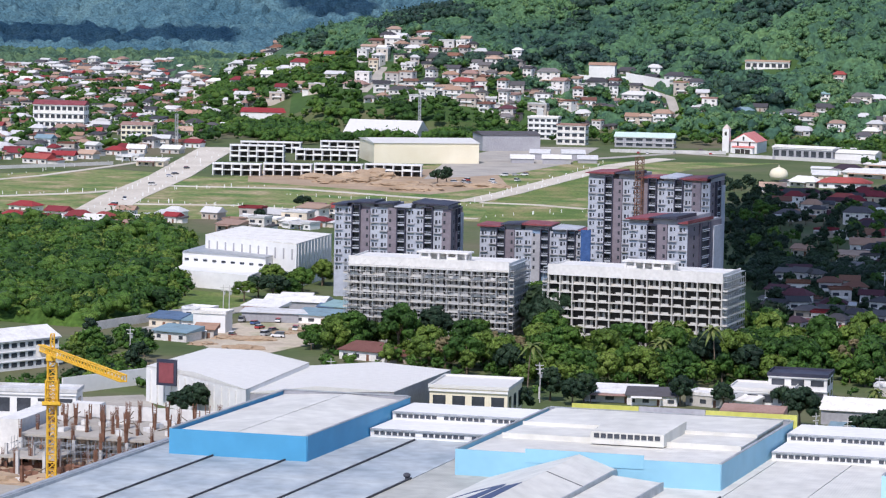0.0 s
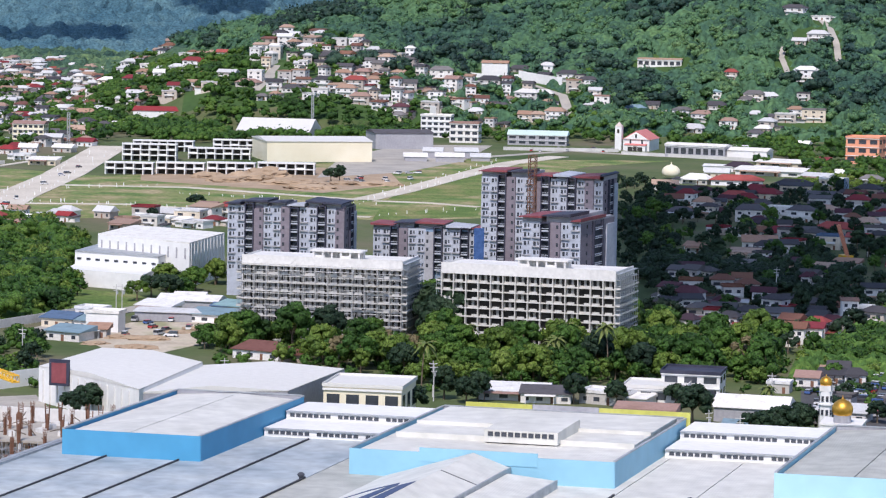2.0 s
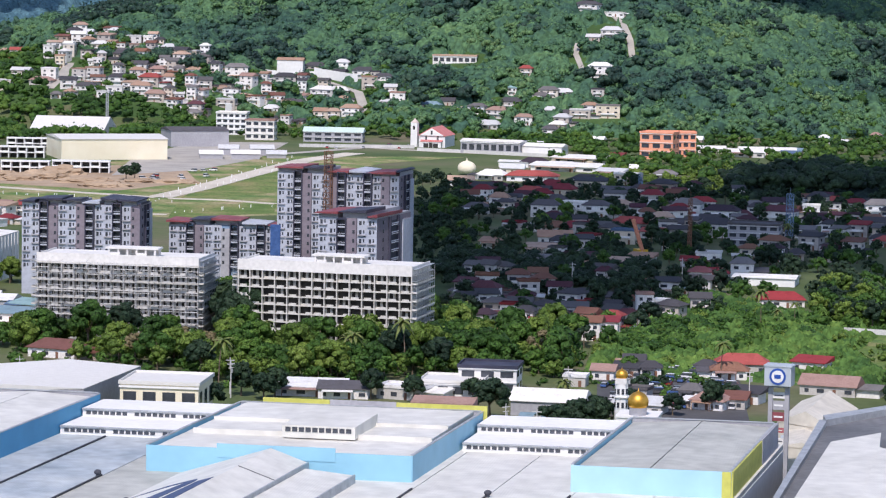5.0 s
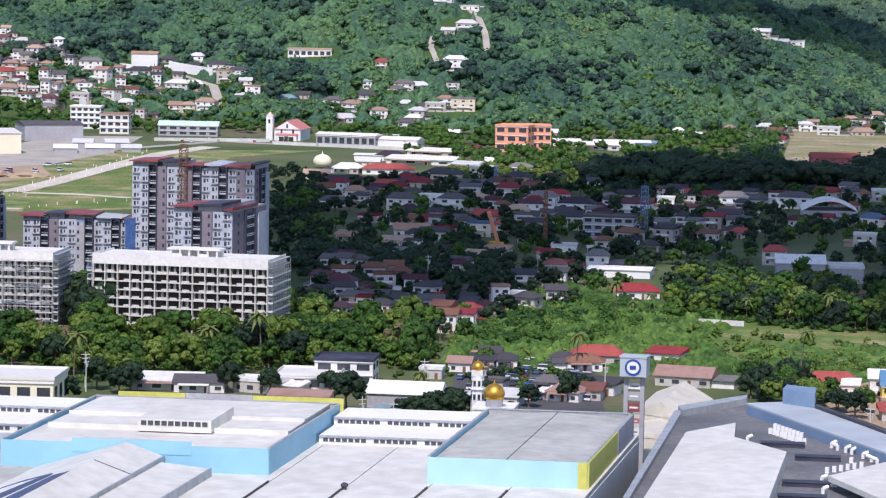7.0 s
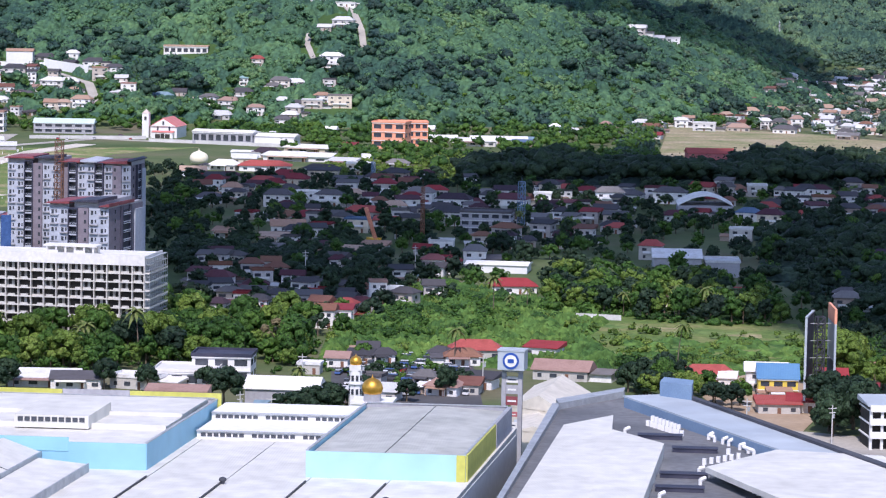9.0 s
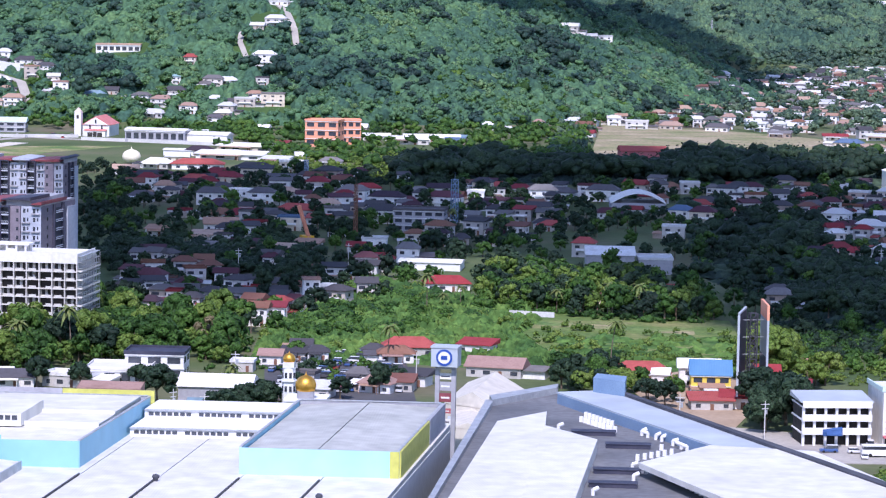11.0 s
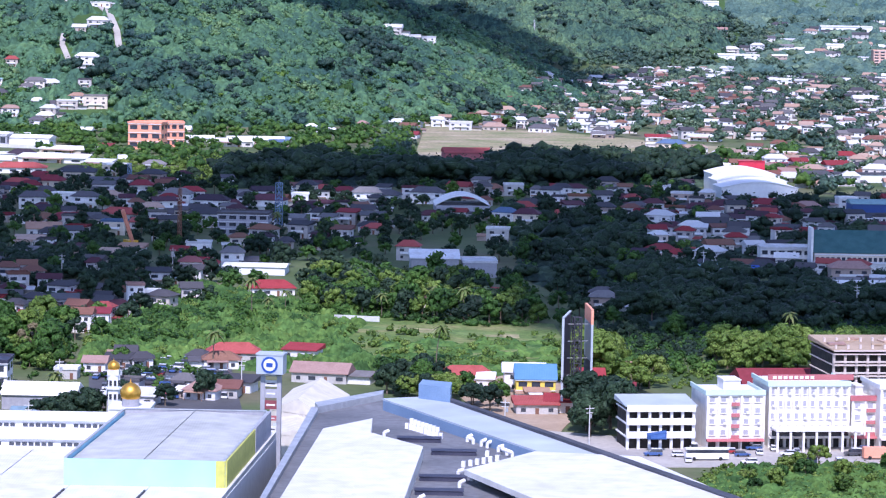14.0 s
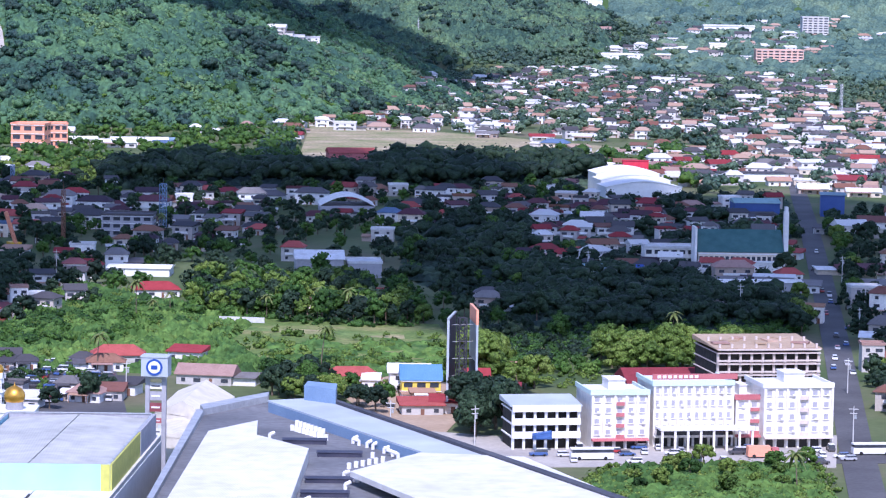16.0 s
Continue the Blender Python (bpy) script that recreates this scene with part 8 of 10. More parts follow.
house("white", "f", 2, 342.7, 1602.5, 8.6, -15)
house("red", "h", 1, 370.3, 1674.6, 10.8, -20)
house("grey", "h", 2, 358.1, 1660.8, 10.1, -24)
house("red", "h", 1, 380.3, 1664.1, 12.0, -10)
house("grey", "h", 2, 380.1, 1610.6, 14.5, -9)
house("red", "h", 1, 344.2, 1445.8, 11.5, -32)
house("grey", "h", 1, 356.3, 1509.0, 10.9, -17)
house("purple", "h", 2, 131.3, 1197.7, 10.6, -24)
house("red", "h", 1, 118.5, 1126.1, 11.9, -6)
house("purple", "h", 1, 129.4, 1125.0, 9.9, -10)
house("grey", "h", 2, 138.2, 1123.9, 8.7, -25)
house("purple", "h", 2, 148.0, 1114.5, 7.1, -25)
house("grey", "h", 1, 171.4, 1123.4, 10.0, -28)
house("rusty", "f", 3, 187.0, 1157.6, 6.2, -4)
house("white", "f", 2, 192.1, 1156.8, 4.9, -24)
house("bluish", "m", 1, 214.9, 1234.5, 9.7, -15)
house("red", "h", 1, 235.8, 1288.0, 10.6, -19)
house("grey", "h", 2, 249.4, 1297.7, 9.3, -14)
house("white", "f", 2, 243.5, 1343.8, 10.5, -15)
house("grey", "m", 1, 256.3, 1296.4, 7.0, -11)
house("bluish", "m", 1, 139.0, 1075.1, 5.7, -29)
house("bluish", "m", 1, 132.4, 1084.0, 3.8, -11)
house("purple", "m", 1, 189.5, 1356.6, 14.4, -24)
house("grey", "m", 1, 176.1, 1346.2, 14.3, -17)
house("rusty", "m", 1, 216.3, 1356.6, 12.1, -23)
house("rusty", "m", 1, 200.8, 1334.6, 14.2, -24)
house("rusty", "m", 1, 177.4, 1394.7, 12.3, -17)
house("rusty", "m", 1, 160.5, 1421.0, 12.5, -19)
house("red", "h", 2, 330.5, 1325.1, 9.6, -22)
house("white", "f", 2, 473.9, 1664.9, 10.3, -11)
house("grey", "h", 2, 495.2, 1646.2, 10.3, -15)
house("bluish", "h", 2, 419.6, 1492.6, 12.0, -31)
house("purple", "h", 2, 426.7, 1478.1, 11.9, -25)
house("white", "f", 2, 393.4, 1408.2, 10.3, -19)
house("purple", "h", 2, 503.5, 1647.8, 12.1, -6)
house("grey", "h", 1, 530.6, 1668.8, 13.5, -7)
house("grey", "h", 2, 480.7, 1524.7, 11.2, -17)
house("purple", "h", 1, 503.6, 1559.5, 12.7, -32)
house("grey", "h", 2, 499.1, 1527.2, 11.3, -10)
house("white", "f", 2, 552.8, 1648.9, 7.9, -20)
house("grey", "h", 1, 553.8, 1618.9, 10.2, -16)
house("grey", "h", 1, 545.3, 1558.2, 11.6, -12)
house("purple", "h", 1, 432.0, 1312.5, 14.5, -14)
house("red", "h", 1, 449.4, 1315.2, 10.7, -19)
house("red", "h", 1, 460.0, 1320.0, 9.8, -6)
house("red", "g", 1, 328.9, 1167.5, 9.4, -21)
house("grey", "h", 2, 359.8, 1141.4, 8.8, -21)
house("bluish", "g", 1, 437.3, 1247.1, 11.6, -8)
house("grey", "h", 1, 423.0, 1247.7, 6.9, -26)
house("purple", "m", 1, 292.2, 1144.0, 6.2, -24)
house("brown", "h", 1, 187.2, 989.9, 12.4, -9)
house("rusty", "h", 1, 168.1, 923.6, 9.9, -30)
house("rusty", "m", 1, 267.1, 908.5, 6.6, -9)
house("red", "g", 2, 287.5, 920.0, 7.5, -13)
house("red", "m", 1, 293.4, 908.8, 4.0, -20)
house("red", "m", 1, 274.7, 893.4, 4.9, -24)
house("white", "m", 1, 52.9, 949.0, 20.0, -10)
house("grey", "m", 1, 62.7, 944.3, 14.9, -7)
house("white", "f", 1, 79.4, 943.1, 14.9, -28)
house("rusty", "g", 1, 146.7, 988.1, 8.8, -19)
house("white", "f", 1, 135.8, 973.4, 6.9, -17)
house("brown", "m", 1, 174.4, 926.0, 11.6, -18)
house("white", "m", 1, 145.9, 914.6, 14.6, -23)
house("bluish", "m", 1, 120.5, 889.7, 7.9, -28)
house("bluish", "m", 1, 110.3, 878.8, 6.2, -16)
house("red", "h", 1, 194.1, 1004.3, 16.5, -9)
house("red", "m", 1, 216.8, 1011.9, 10.9, -30)
house("rusty", "g", 1, 211.0, 955.5, 17.2, -26)
house("red", "h", 1, 254.3, 940.6, 16.4, -9)
house("red", "m", 1, 259.6, 883.0, 12.0, -10)
house("rusty", "h", 1, 602.0, 1558.0, 12.9, -13)
house("red", "h", 1, 582.8, 1569.6, 14.7, -31)
house("grey", "m", 1, 573.8, 1504.4, 11.3, -12)
house("white", "f", 2, 629.9, 1572.9, 10.1, -5)
house("grey", "m", 1, 611.8, 1489.3, 19.8, -4)
house("rusty", "h", 2, 491.3, 1221.7, 16.2, -12)
house("purple", "m", 1, 491.8, 1195.5, 18.1, -31)
house("red", "h", 1, 515.7, 1220.4, 10.2, -8)
house("grey", "m", 1, 502.7, 1177.8, 13.5, -26)
house("grey", "m", 1, 479.4, 1191.8, 11.3, -14)
house("purple", "h", 1, 540.6, 1546.4, 17.2, -5)
house("grey", "h", 2, 356.0, 1128.0, 10.0, -20)
house("purple", "g", 1, 408.0, 1172.0, 13.0, -14)
house("grey", "f", 1, 446.0, 1118.0, 12.0, -16)
house("purple", "h", 1, 558.1, 1561.5, 14.5, -12)
house("white", "f", 2, 549.0, 1607.2, 10.7, -28)
house("bluish", "h", 1, 438.7, 1228.8, 13.7, -24)
house("grey", "h", 1, 446.7, 1272.9, 8.0, -6)
house("rusty", "f", 2, 465.7, 1079.8, 5.0, -28)
house("purple", "m", 1, 556.3, 1237.8, 21.4, -15)
house("grey", "m", 1, 530.5, 1174.4, 13.6, -20)
house("white", "m", 1, 458.1, 1012.8, 8.6, -27)
house("rusty", "f", 3, 430.9, 949.9, 7.3, -15)
house("white", "m", 1, 643.6, 1453.9, 16.7, -31)
house("grey", "m", 1, 617.9, 1425.7, 8.2, -29)
house("white", "m", 1, 736.1, 1641.2, 18.9, -21)
house("red", "g", 1, 761.5, 1722.1, 19.8, -30)
house("white", "f", 1, 737.4, 1723.8, 16.4, -30)
house("white", "g", 1, 715.2, 1663.5, 19.1, -16)
house("rusty", "g", 1, 719.3, 1722.7, 13.1, -11)
house("rusty", "f", 2, 785.4, 1882.0, 32.2, -7)
house("red", "g", 2, 832.5, 1857.2, 28.6, -28)
house("white", "f", 1, 781.3, 1809.7, 24.2, -20)
house("grey", "f", 2, 898.1, 1985.9, 12.2, -23)
house("rusty", "m", 1, 672.1, 1861.5, 20.8, -15)
house("rusty", "h", 1, 496.5, 1824.6, 16.6, -18)
house("white", "h", 2, 479.7, 1800.0, 13.1, -6)
house("brown", "h", 1, 461.1, 1676.3, 18.3, -22)
house("rusty", "g", 1, 525.6, 1866.5, 10.2, -30)
house("white", "h", 2, 553.6, 2252.8, 13.0, -12)
house("red", "g", 1, 539.2, 2161.4, 10.6, -28)
house("white", "h", 2, 594.2, 2296.3, 10.0, -14)
house("white", "f", 2, 600.0, 2253.3, 16.4, -18)
house("rusty", "h", 2, 649.6, 2372.8, 10.4, -7)
house("rusty", "h", 2, 677.0, 2406.7, 14.0, -16)
house("white", "h", 1, 666.9, 2338.8, 17.1, -15)
house("grey", "h", 1, 654.1, 2234.1, 16.3, -25)
house("rusty", "h", 1, 625.8, 2254.6, 16.4, -17)
house("rusty", "h", 1, 717.1, 2466.2, 14.4, -25)
house("white", "h", 1, 721.8, 2418.7, 15.6, -11)
house("rusty", "h", 1, 778.5, 2543.9, 18.7, -18)
house("rusty", "h", 1, 771.3, 2458.1, 18.1, -28)
house("grey", "m", 1, 680.4, 2167.5, 15.9, -25)
house("grey", "m", 1, 710.1, 2305.1, 20.3, -22)
house("white", "h", 2, 934.0, 2898.0, 14.5, -11)
house("white", "h", 1, 776.5, 2569.8, 15.1, -27)
house("white", "m", 1, 740.8, 2303.8, 17.0, -12)
house("red", "m", 1, 712.0, 2136.2, 19.0, -14)
house("bluish", "h", 1, 696.6, 2065.3, 18.4, -30)
house("rusty", "m", 1, 805.1, 2459.8, 14.5, -13)
house("white", "m", 1, 745.9, 2137.3, 22.2, -29)
house("rusty", "m", 1, 777.3, 2202.7, 19.7, -29)
house("rusty", "f", 1, 863.3, 2329.3, 20.9, -15)
house("white", "m", 1, 850.9, 2235.5, 26.9, -25)
house("white", "m", 1, 859.1, 2382.0, 17.8, -7)
house("red", "m", 1, 903.2, 2464.0, 22.1, -19)
house("white", "m", 1, 257.8, 1918.1, 40.7, -23)
house("red", "h", 1, 228.4, 1833.0, 29.2, -10)
house("white", "h", 1, 204.7, 1839.8, 16.2, -31)
house("white", "g", 1, 224.1, 1894.1, 13.4, -12)
house("grey", "h", 1, 257.3, 1817.0, 19.3, -30)
house("white", "m", 1, 278.9, 1874.6, 16.6, -28)
house("rusty", "g", 1, 183.6, 1793.6, 13.9, -5)
house("purple", "h", 1, 199.0, 1759.7, 13.7, -13)
house("red", "h", 1, 230.9, 1763.9, 15.6, -26)
house("white", "f", 2, 278.5, 1805.7, 14.1, -29)
house("white", "g", 1, 304.2, 1907.2, 13.6, -5)
house("grey", "h", 1, 310.5, 1861.5, 13.2, -13)
house("white", "m", 1, 269.8, 2134.5, 18.1, -9)
house("white", "m", 1, 276.9, 1996.1, 33.9, -28)
house("grey", "h", 2, 289.5, 2229.0, 12.6, -15)
house("white", "g", 1, 316.3, 2197.0, 12.5, -22)
house("white", "h", 2, 301.4, 2260.2, 11.5, -25)
house("white", "f", 2, 318.0, 2282.0, 15.0, -12)
clear_area([(308, 2248), (352, 2248), (352, 2282), (308, 2282)], 6)
house("white", "h", 1, 298.3, 2297.3, 9.8, -15)
house("grey", "f", 3, 338.0, 2281.0, 18.0, -12)
house("rusty", "h", 2, 327.0, 2296.0, 12.0, -12)
house("red", "m", 1, 305.9, 2024.3, 8.6, -21)
house("purple", "h", 1, 242.8, 1948.0, 16.5, -28)
house("white", "m", 1, 382.8, 2109.0, 18.1, -9)
house("white", "m", 1, 398.1, 2069.5, 23.7, -14)
house("bluish", "m", 1, 428.7, 2071.5, 11.9, -9)
house("white", "g", 1, 387.7, 2201.8, 9.4, -20)
house("white", "g", 1, 345.5, 2418.1, 10.3, -18)
house("white", "f", 1, 368.3, 2471.9, 17.5, -15)
house("white", "h", 1, 311.0, 2332.5, 16.5, -11)
house("grey", "f", 2, 336.6, 2324.9, 9.9, -21)
house("grey", "h", 1, 293.9, 2326.6, 13.2, -29)
clear_area([(343, 2443), (365, 2456), (370, 2419), (344, 2414)], 5)
slab("yard", "bare", [(248, 938), (272, 965), (292, 972), (295, 933), (254, 844), (242, 869)], 0.13, "dusty yard between houses")
house("red", "h", 1, 289.2, 930.9, 6.8, -31)
house("red", "m", 1, 267.0, 884.5, 8.5, -18)
house("rusty", "g", 1, 310.5, 958.0, 5.3, -31)
house("white", "g", 2, 268.8, 929.0, 12.0, -14)
house("white", "m", 1, 258.4, 935.7, 5.1, -19)


def quarter(poly, count, seed, colours, low, high, narrow, wide, pad=4):
    """Scattered houses over a part of the town, none closer than its own width to another."""
    rng = random.Random(seed)
    cols = colours.split()
    x0, x1 = min(p[0] for p in poly), max(p[0] for p in poly)
    y0, y1 = min(p[1] for p in poly), max(p[1] for p in poly)
    made, tries, joined = 0, 0, []
    while made < count and tries < count * 60:
        tries += 1
        x, y = rng.uniform(x0, x1), rng.uniform(y0, y1)
        if not inside(x, y, poly):
            continue
        if any((x - cx) ** 2 + (y + 4 - cy) ** 2 < (cr + pad) ** 2 for cx, cy, cr in GROUND.get((int(x // 25), int((y + 4) // 25)), ())):
            continue
        house(rng.choice(cols), rng.choice("hhggmf"), rng.randint(low, high), round(x, 1), round(y, 1), rng.uniform(narrow, wide), -18 + rng.uniform(-20, 20), joined)
        made += 1
    join_houses("house_quarter", joined, "far cluster of small houses with red, grey and white roofs")



quarter([(-276, 1855), (-153, 2130), (-156, 2408), (-94, 2339), (-83, 2501), (-303, 3528), (-488, 3277)], 470, 11, "red white rusty grey white rusty grey brown white", 1, 2, 6, 13, 2)
quarter([(-69, 2324), (45, 2296), (186, 2297), (194, 2406), (89, 2400), (13, 2499), (-59, 2570)], 90, 12, "rusty white grey brown rusty grey", 1, 3, 6, 12, 2)
quarter([(171, 1674), (163, 1299), (240, 1296), (393, 1479), (535, 1511), (590, 1687), (389, 1703), (280, 1802)], 125, 13, "purple grey grey grey purple red brown grey", 1, 2, 6, 12, 2)
quarter([(606, 2139), (533, 2200), (716, 2529), (1033, 3215), (1155, 3037), (838, 2202), (705, 2067)], 260, 14, "rusty white grey grey brown rusty white brown grey", 1, 2, 6, 12, 2)
quarter([(838, 2202), (979, 2508), (1228, 2610), (755, 1601), (710, 1683), (808, 2016)], 300, 15, "rusty white grey grey brown rusty white grey", 1, 2, 6, 15, 1)
quarter([(421, 1231), (499, 1180), (677, 1606), (533, 1655)], 80, 19, "purple grey red grey brown white", 1, 2, 7, 12, 3)
quarter([(-149, 1450), (-49, 1517), (-51, 1577), (-213, 1543), (-222, 1494)], 26, 20, "red white rusty white", 1, 2, 8, 13)
quarter([(608, 1413), (680, 1468), (395, 833), (376, 837)], 14, 16, "grey white brown", 1, 3, 10, 16)
quarter([(1162, 3413), (1670, 3790), (1775, 3778), (1970, 4195), (1568, 4242), (1194, 3466)], 36, 17, "rusty white grey white grey rusty white", 1, 3, 10, 24)
quarter([(128, 926), (182, 929), (195, 1017), (149, 1016)], 7, 18, "white grey brown grey", 1, 1, 6, 9)
quarter([(802, 2600), (1010, 2877), (1194, 3330), (1045, 3287), (894, 2919)], 80, 21, "rusty white grey white grey rusty white", 1, 2, 7, 13)
quarter([(1238, 3433), (1531, 3523), (1797, 4137), (1576, 4214), (1268, 3576)], 50, 22, "rusty white grey white grey rusty white", 1, 3, 10, 22)
quarter([(929, 2616), (1146, 2634), (1404, 3229), (1097, 3058)], 130, 23, "rusty white grey white grey rusty white", 1, 2, 8, 18, 2)
quarter([(140, 1371), (160, 1275), (231, 1277), (209, 1154), (152, 1073), (109, 1066)], 60, 24, "purple grey brown grey grey red", 1, 2, 6, 9, 2)
quarter([(632, 1735), (668, 1990), (790, 2030), (745, 1800), (690, 1700)], 60, 25, "rusty white grey red brown white", 1, 2, 7, 15, 1)
join_houses("house_quarter", FAR_HOUSES, "far hillside houses with white walls and red, grey and rusty roofs")

# ---- trees ----
def clumps(rng, count, wide, mid, half, r0, r1, flat=0.3):
    """Clumps of leaves spread over a crown from its top down to a little under its waist: centres and radii."""
    rows, turn = [], rng.uniform(0, 6.28)
    for k in range(count):
        up = 1 - (1 + flat) * (k + 0.5) / count
        ring, j = math.sqrt(1 - up * up), rng.uniform(0.72, 1.12)
        a = turn + k * 2.4 + rng.uniform(-0.4, 0.4)
        rows.append((math.cos(a) * ring * wide * j, math.sin(a) * ring * wide * j, mid + up * half * rng.uniform(0.85, 1.12), rng.uniform(r0, r1)))
    return rows


def ball(level):
    """A round of triangles, 20 or 80: corners and faces."""
    bm = bmesh.new()
    bmesh.ops.create_icosphere(bm, subdivisions=level, radius=1)
    v = np.array([tuple(q.co) for q in bm.verts])
    f = np.array([[q.index for q in face.verts] for face in bm.faces])
    bm.free()
    return v, f


BALL = {1: ball(1), 2: ball(2)}


def tufts(rng, p, face, size):
    """Diamond leaf tufts at p that face one way each, a little askew: corners, four by four."""
    face = face + rng.normal(scale=0.35, size=face.shape)
    face /= np.linalg.norm(face, axis=-1)[..., None]
    a = np.cross(face, rng.normal(size=face.shape))
    a /= np.linalg.norm(a, axis=-1)[..., None]
    b = np.cross(face, a)
    s = size * rng.uniform(0.6, 1.3, (*face.shape[:-1], 1))
    return np.stack([p - a * s, p - b * s * 0.7, p + a * s, p + b * s * 0.7], -2).reshape(-1, 3)


def leaf_cloud(rng, lobes, per, size, level):
    """Uneven leafy clumps with loose tufts over their outer skin: corners, quads and triangles."""
    v0, f0 = BALL[level]
    mid = np.mean([q[2] for q in lobes])
    solid, loose = [], []
    for cx, cy, cz, r in lobes:
        c, span = np.array((cx, cy, cz)), np.array((r, r, r * 0.72))
        solid.append(c + v0 * span * rng.uniform(0.6, 1.18, (len(v0), 1)))
        n = rng.normal(size=(per, 3))
        n /= np.linalg.norm(n, axis=1)[:, None]
        out = np.array((cx, cy, cz - mid + 0.8))
        n = np.where((n @ out < 0)[:, None], -n, n)
        loose.append(tufts(rng, c + n * span * rng.uniform(0.88, 1.2, (per, 1)), n, size))
    solid, loose = np.concatenate(solid), np.concatenate(loose)
    tris = np.concatenate([f0 + k * len(v0) for k in range(len(lobes))])
    return np.concatenate([solid, loose]), np.arange(len(loose)).reshape(-1, 4) + len(solid), tris


def quick_mesh(name, verts, quads, mat, tris=()):
    """A mesh from arrays; triangles are smooth, quads flat."""
    me = bpy.data.meshes.new(name)
    me.vertices.add(len(verts))
    me.vertices.foreach_set("co", np.asarray(verts, dtype=np.float32).ravel())
    n, m = len(quads), len(tris)
    me.loops.add(n * 4 + m * 3)
    loops = np.concatenate([np.asarray(quads, dtype=np.int32).ravel(), np.asarray(tris, dtype=np.int32).ravel()])
    me.loops.foreach_set("vertex_index", loops)
    me.polygons.add(n + m)
    me.polygons.foreach_set("loop_start", np.concatenate([np.arange(n, dtype=np.int32) * 4, n * 4 + np.arange(m, dtype=np.int32) * 3]))
    me.update(calc_edges=True)
    me.polygons.foreach_set("use_smooth", np.arange(n + m) >= n)
    me.validate()
    me.materials.append(M[mat])
    return me


TREES = {}


def tree(kind, x, y, size):
    """A broadleaf tree, or a palm; one of several shapes of each kind."""
    variant = random.randrange(4)
    key = (kind, variant)
    z = ground_z(x, y)
    turn = random.uniform(0, 360)
    if key in TREES:
        m = pose(x, y, z - 0.2, 0, 0, turn) @ Matrix.Diagonal((size, size, size * random.uniform(0.85, 1.15), 1))
        return copy_thing(TREES[key], m)
    rng = np.random.default_rng(variant * 7 + len(kind))
    if kind == "palm":
        t = thing("palm_tree", x, y, z - 0.2, turn, "tall coconut palm with a slender trunk and drooping fronds", "palm tree", "palms")
        h = 11 + 2 * variant
        bm = bmesh.new()
        lean = Vector((0.10 * variant, 0.06, 1)).normalized()
        last = Vector((0, 0, 0))
        for k in range(5):
            nxt = Vector((0.04 * (k + 1) ** 2 * (variant - 1), 0, h * (k + 1) / 5))
            bm_tube(bm, last, nxt, 0.26 - 0.025 * k, 0.235 - 0.025 * k, 7)
            last = nxt
        part("trunk", bm, "bark", t)
        vs, qs = [], []
        for k in range(15):
            a, up = k * 2.4, 0.75 - 0.085 * k
            prev = None
            for j in range(6):
                s = j / 5 * 4.6
                px = Vector((math.cos(a) * s, math.sin(a) * s, up * s - 0.16 * s * s)) + last
                wv = Vector((-math.sin(a), math.cos(a), 0)) * (0.75 * (1 - (j / 5) ** 2) + 0.08)
                dn = Vector((0, 0, -0.35 * (1 - j / 6)))
                ring = (px - wv + dn, px, px + wv + dn)
                if prev:
                    i = len(vs)
                    vs += [prev[0], prev[1], ring[1], ring[0], prev[1], prev[2], ring[2], ring[1]]
                    qs += [(i, i + 1, i + 2, i + 3), (i + 4, i + 5, i + 6, i + 7)]
                prev = ring
        c = part("crown", quick_mesh("crown", [tuple(v) for v in vs], qs, "palm"), "palm", t)
    else:
        words = {"broad": "leafy green broadleaf tree with an uneven crown", "light": "bright green spreading tree with a loose crown", "darkt": "dense dark green tree with a rounded crown", "dry": "half-bare brownish tree with thin foliage"}
        t = thing("tree", x, y, z - 0.2, turn, words[kind], "tree", "trees")
        h = 9.0 + 0.8 * variant
        bm = bmesh.new()
        bm_tube(bm, (0, 0, 0), (0.2, 0.1, h * 0.45), 0.38, 0.24, 7)
        wide, half = ((3.3, 2.7), (2.7, 3.5), (4.1, 1.9), (3.5, 2.4))[variant]
        lobes = clumps(rng, 14, wide, h * 0.58, half + 0.7, 1.2, 2.1, 0.5)
        for q in lobes[3:9]:
            bm_tube(bm, (0.2, 0.1, h * 0.35), (q[0] * 0.85, q[1] * 0.85, q[2]), 0.16, 0.05, 5)
        part("trunk", bm, "bark", t)
        if kind == "dry":
            lobes = [(lx, ly, lz, lr * 0.55) for lx, ly, lz, lr in lobes]
        v, q, tri = leaf_cloud(rng, lobes, 30, 0.62, 2)
        c = part("crown", quick_mesh("crown", v, q, {"broad": "leaf", "light": "leaf_light", "darkt": "leaf_dark", "dry": "leaf_dry"}[kind], tri), "leaf", t)
    TREES[key] = t
    return t


def clear_map():
    cell = {}
    for x, y, r in CLEAR:
        for i in range(int((x - r) // 10), int((x + r) // 10) + 1):
            for j in range(int((y - r) // 10), int((y + r) // 10) + 1):
                cell.setdefault((i, j), []).append((x, y, r))
    return cell


CELLS = {}


def is_clear(x, y, pad):
    return not any((x - cx) ** 2 + (y - cy) ** 2 < (r + pad) ** 2 for cx, cy, r in CELLS.get((int(x // 10), int(y // 10)), ()))


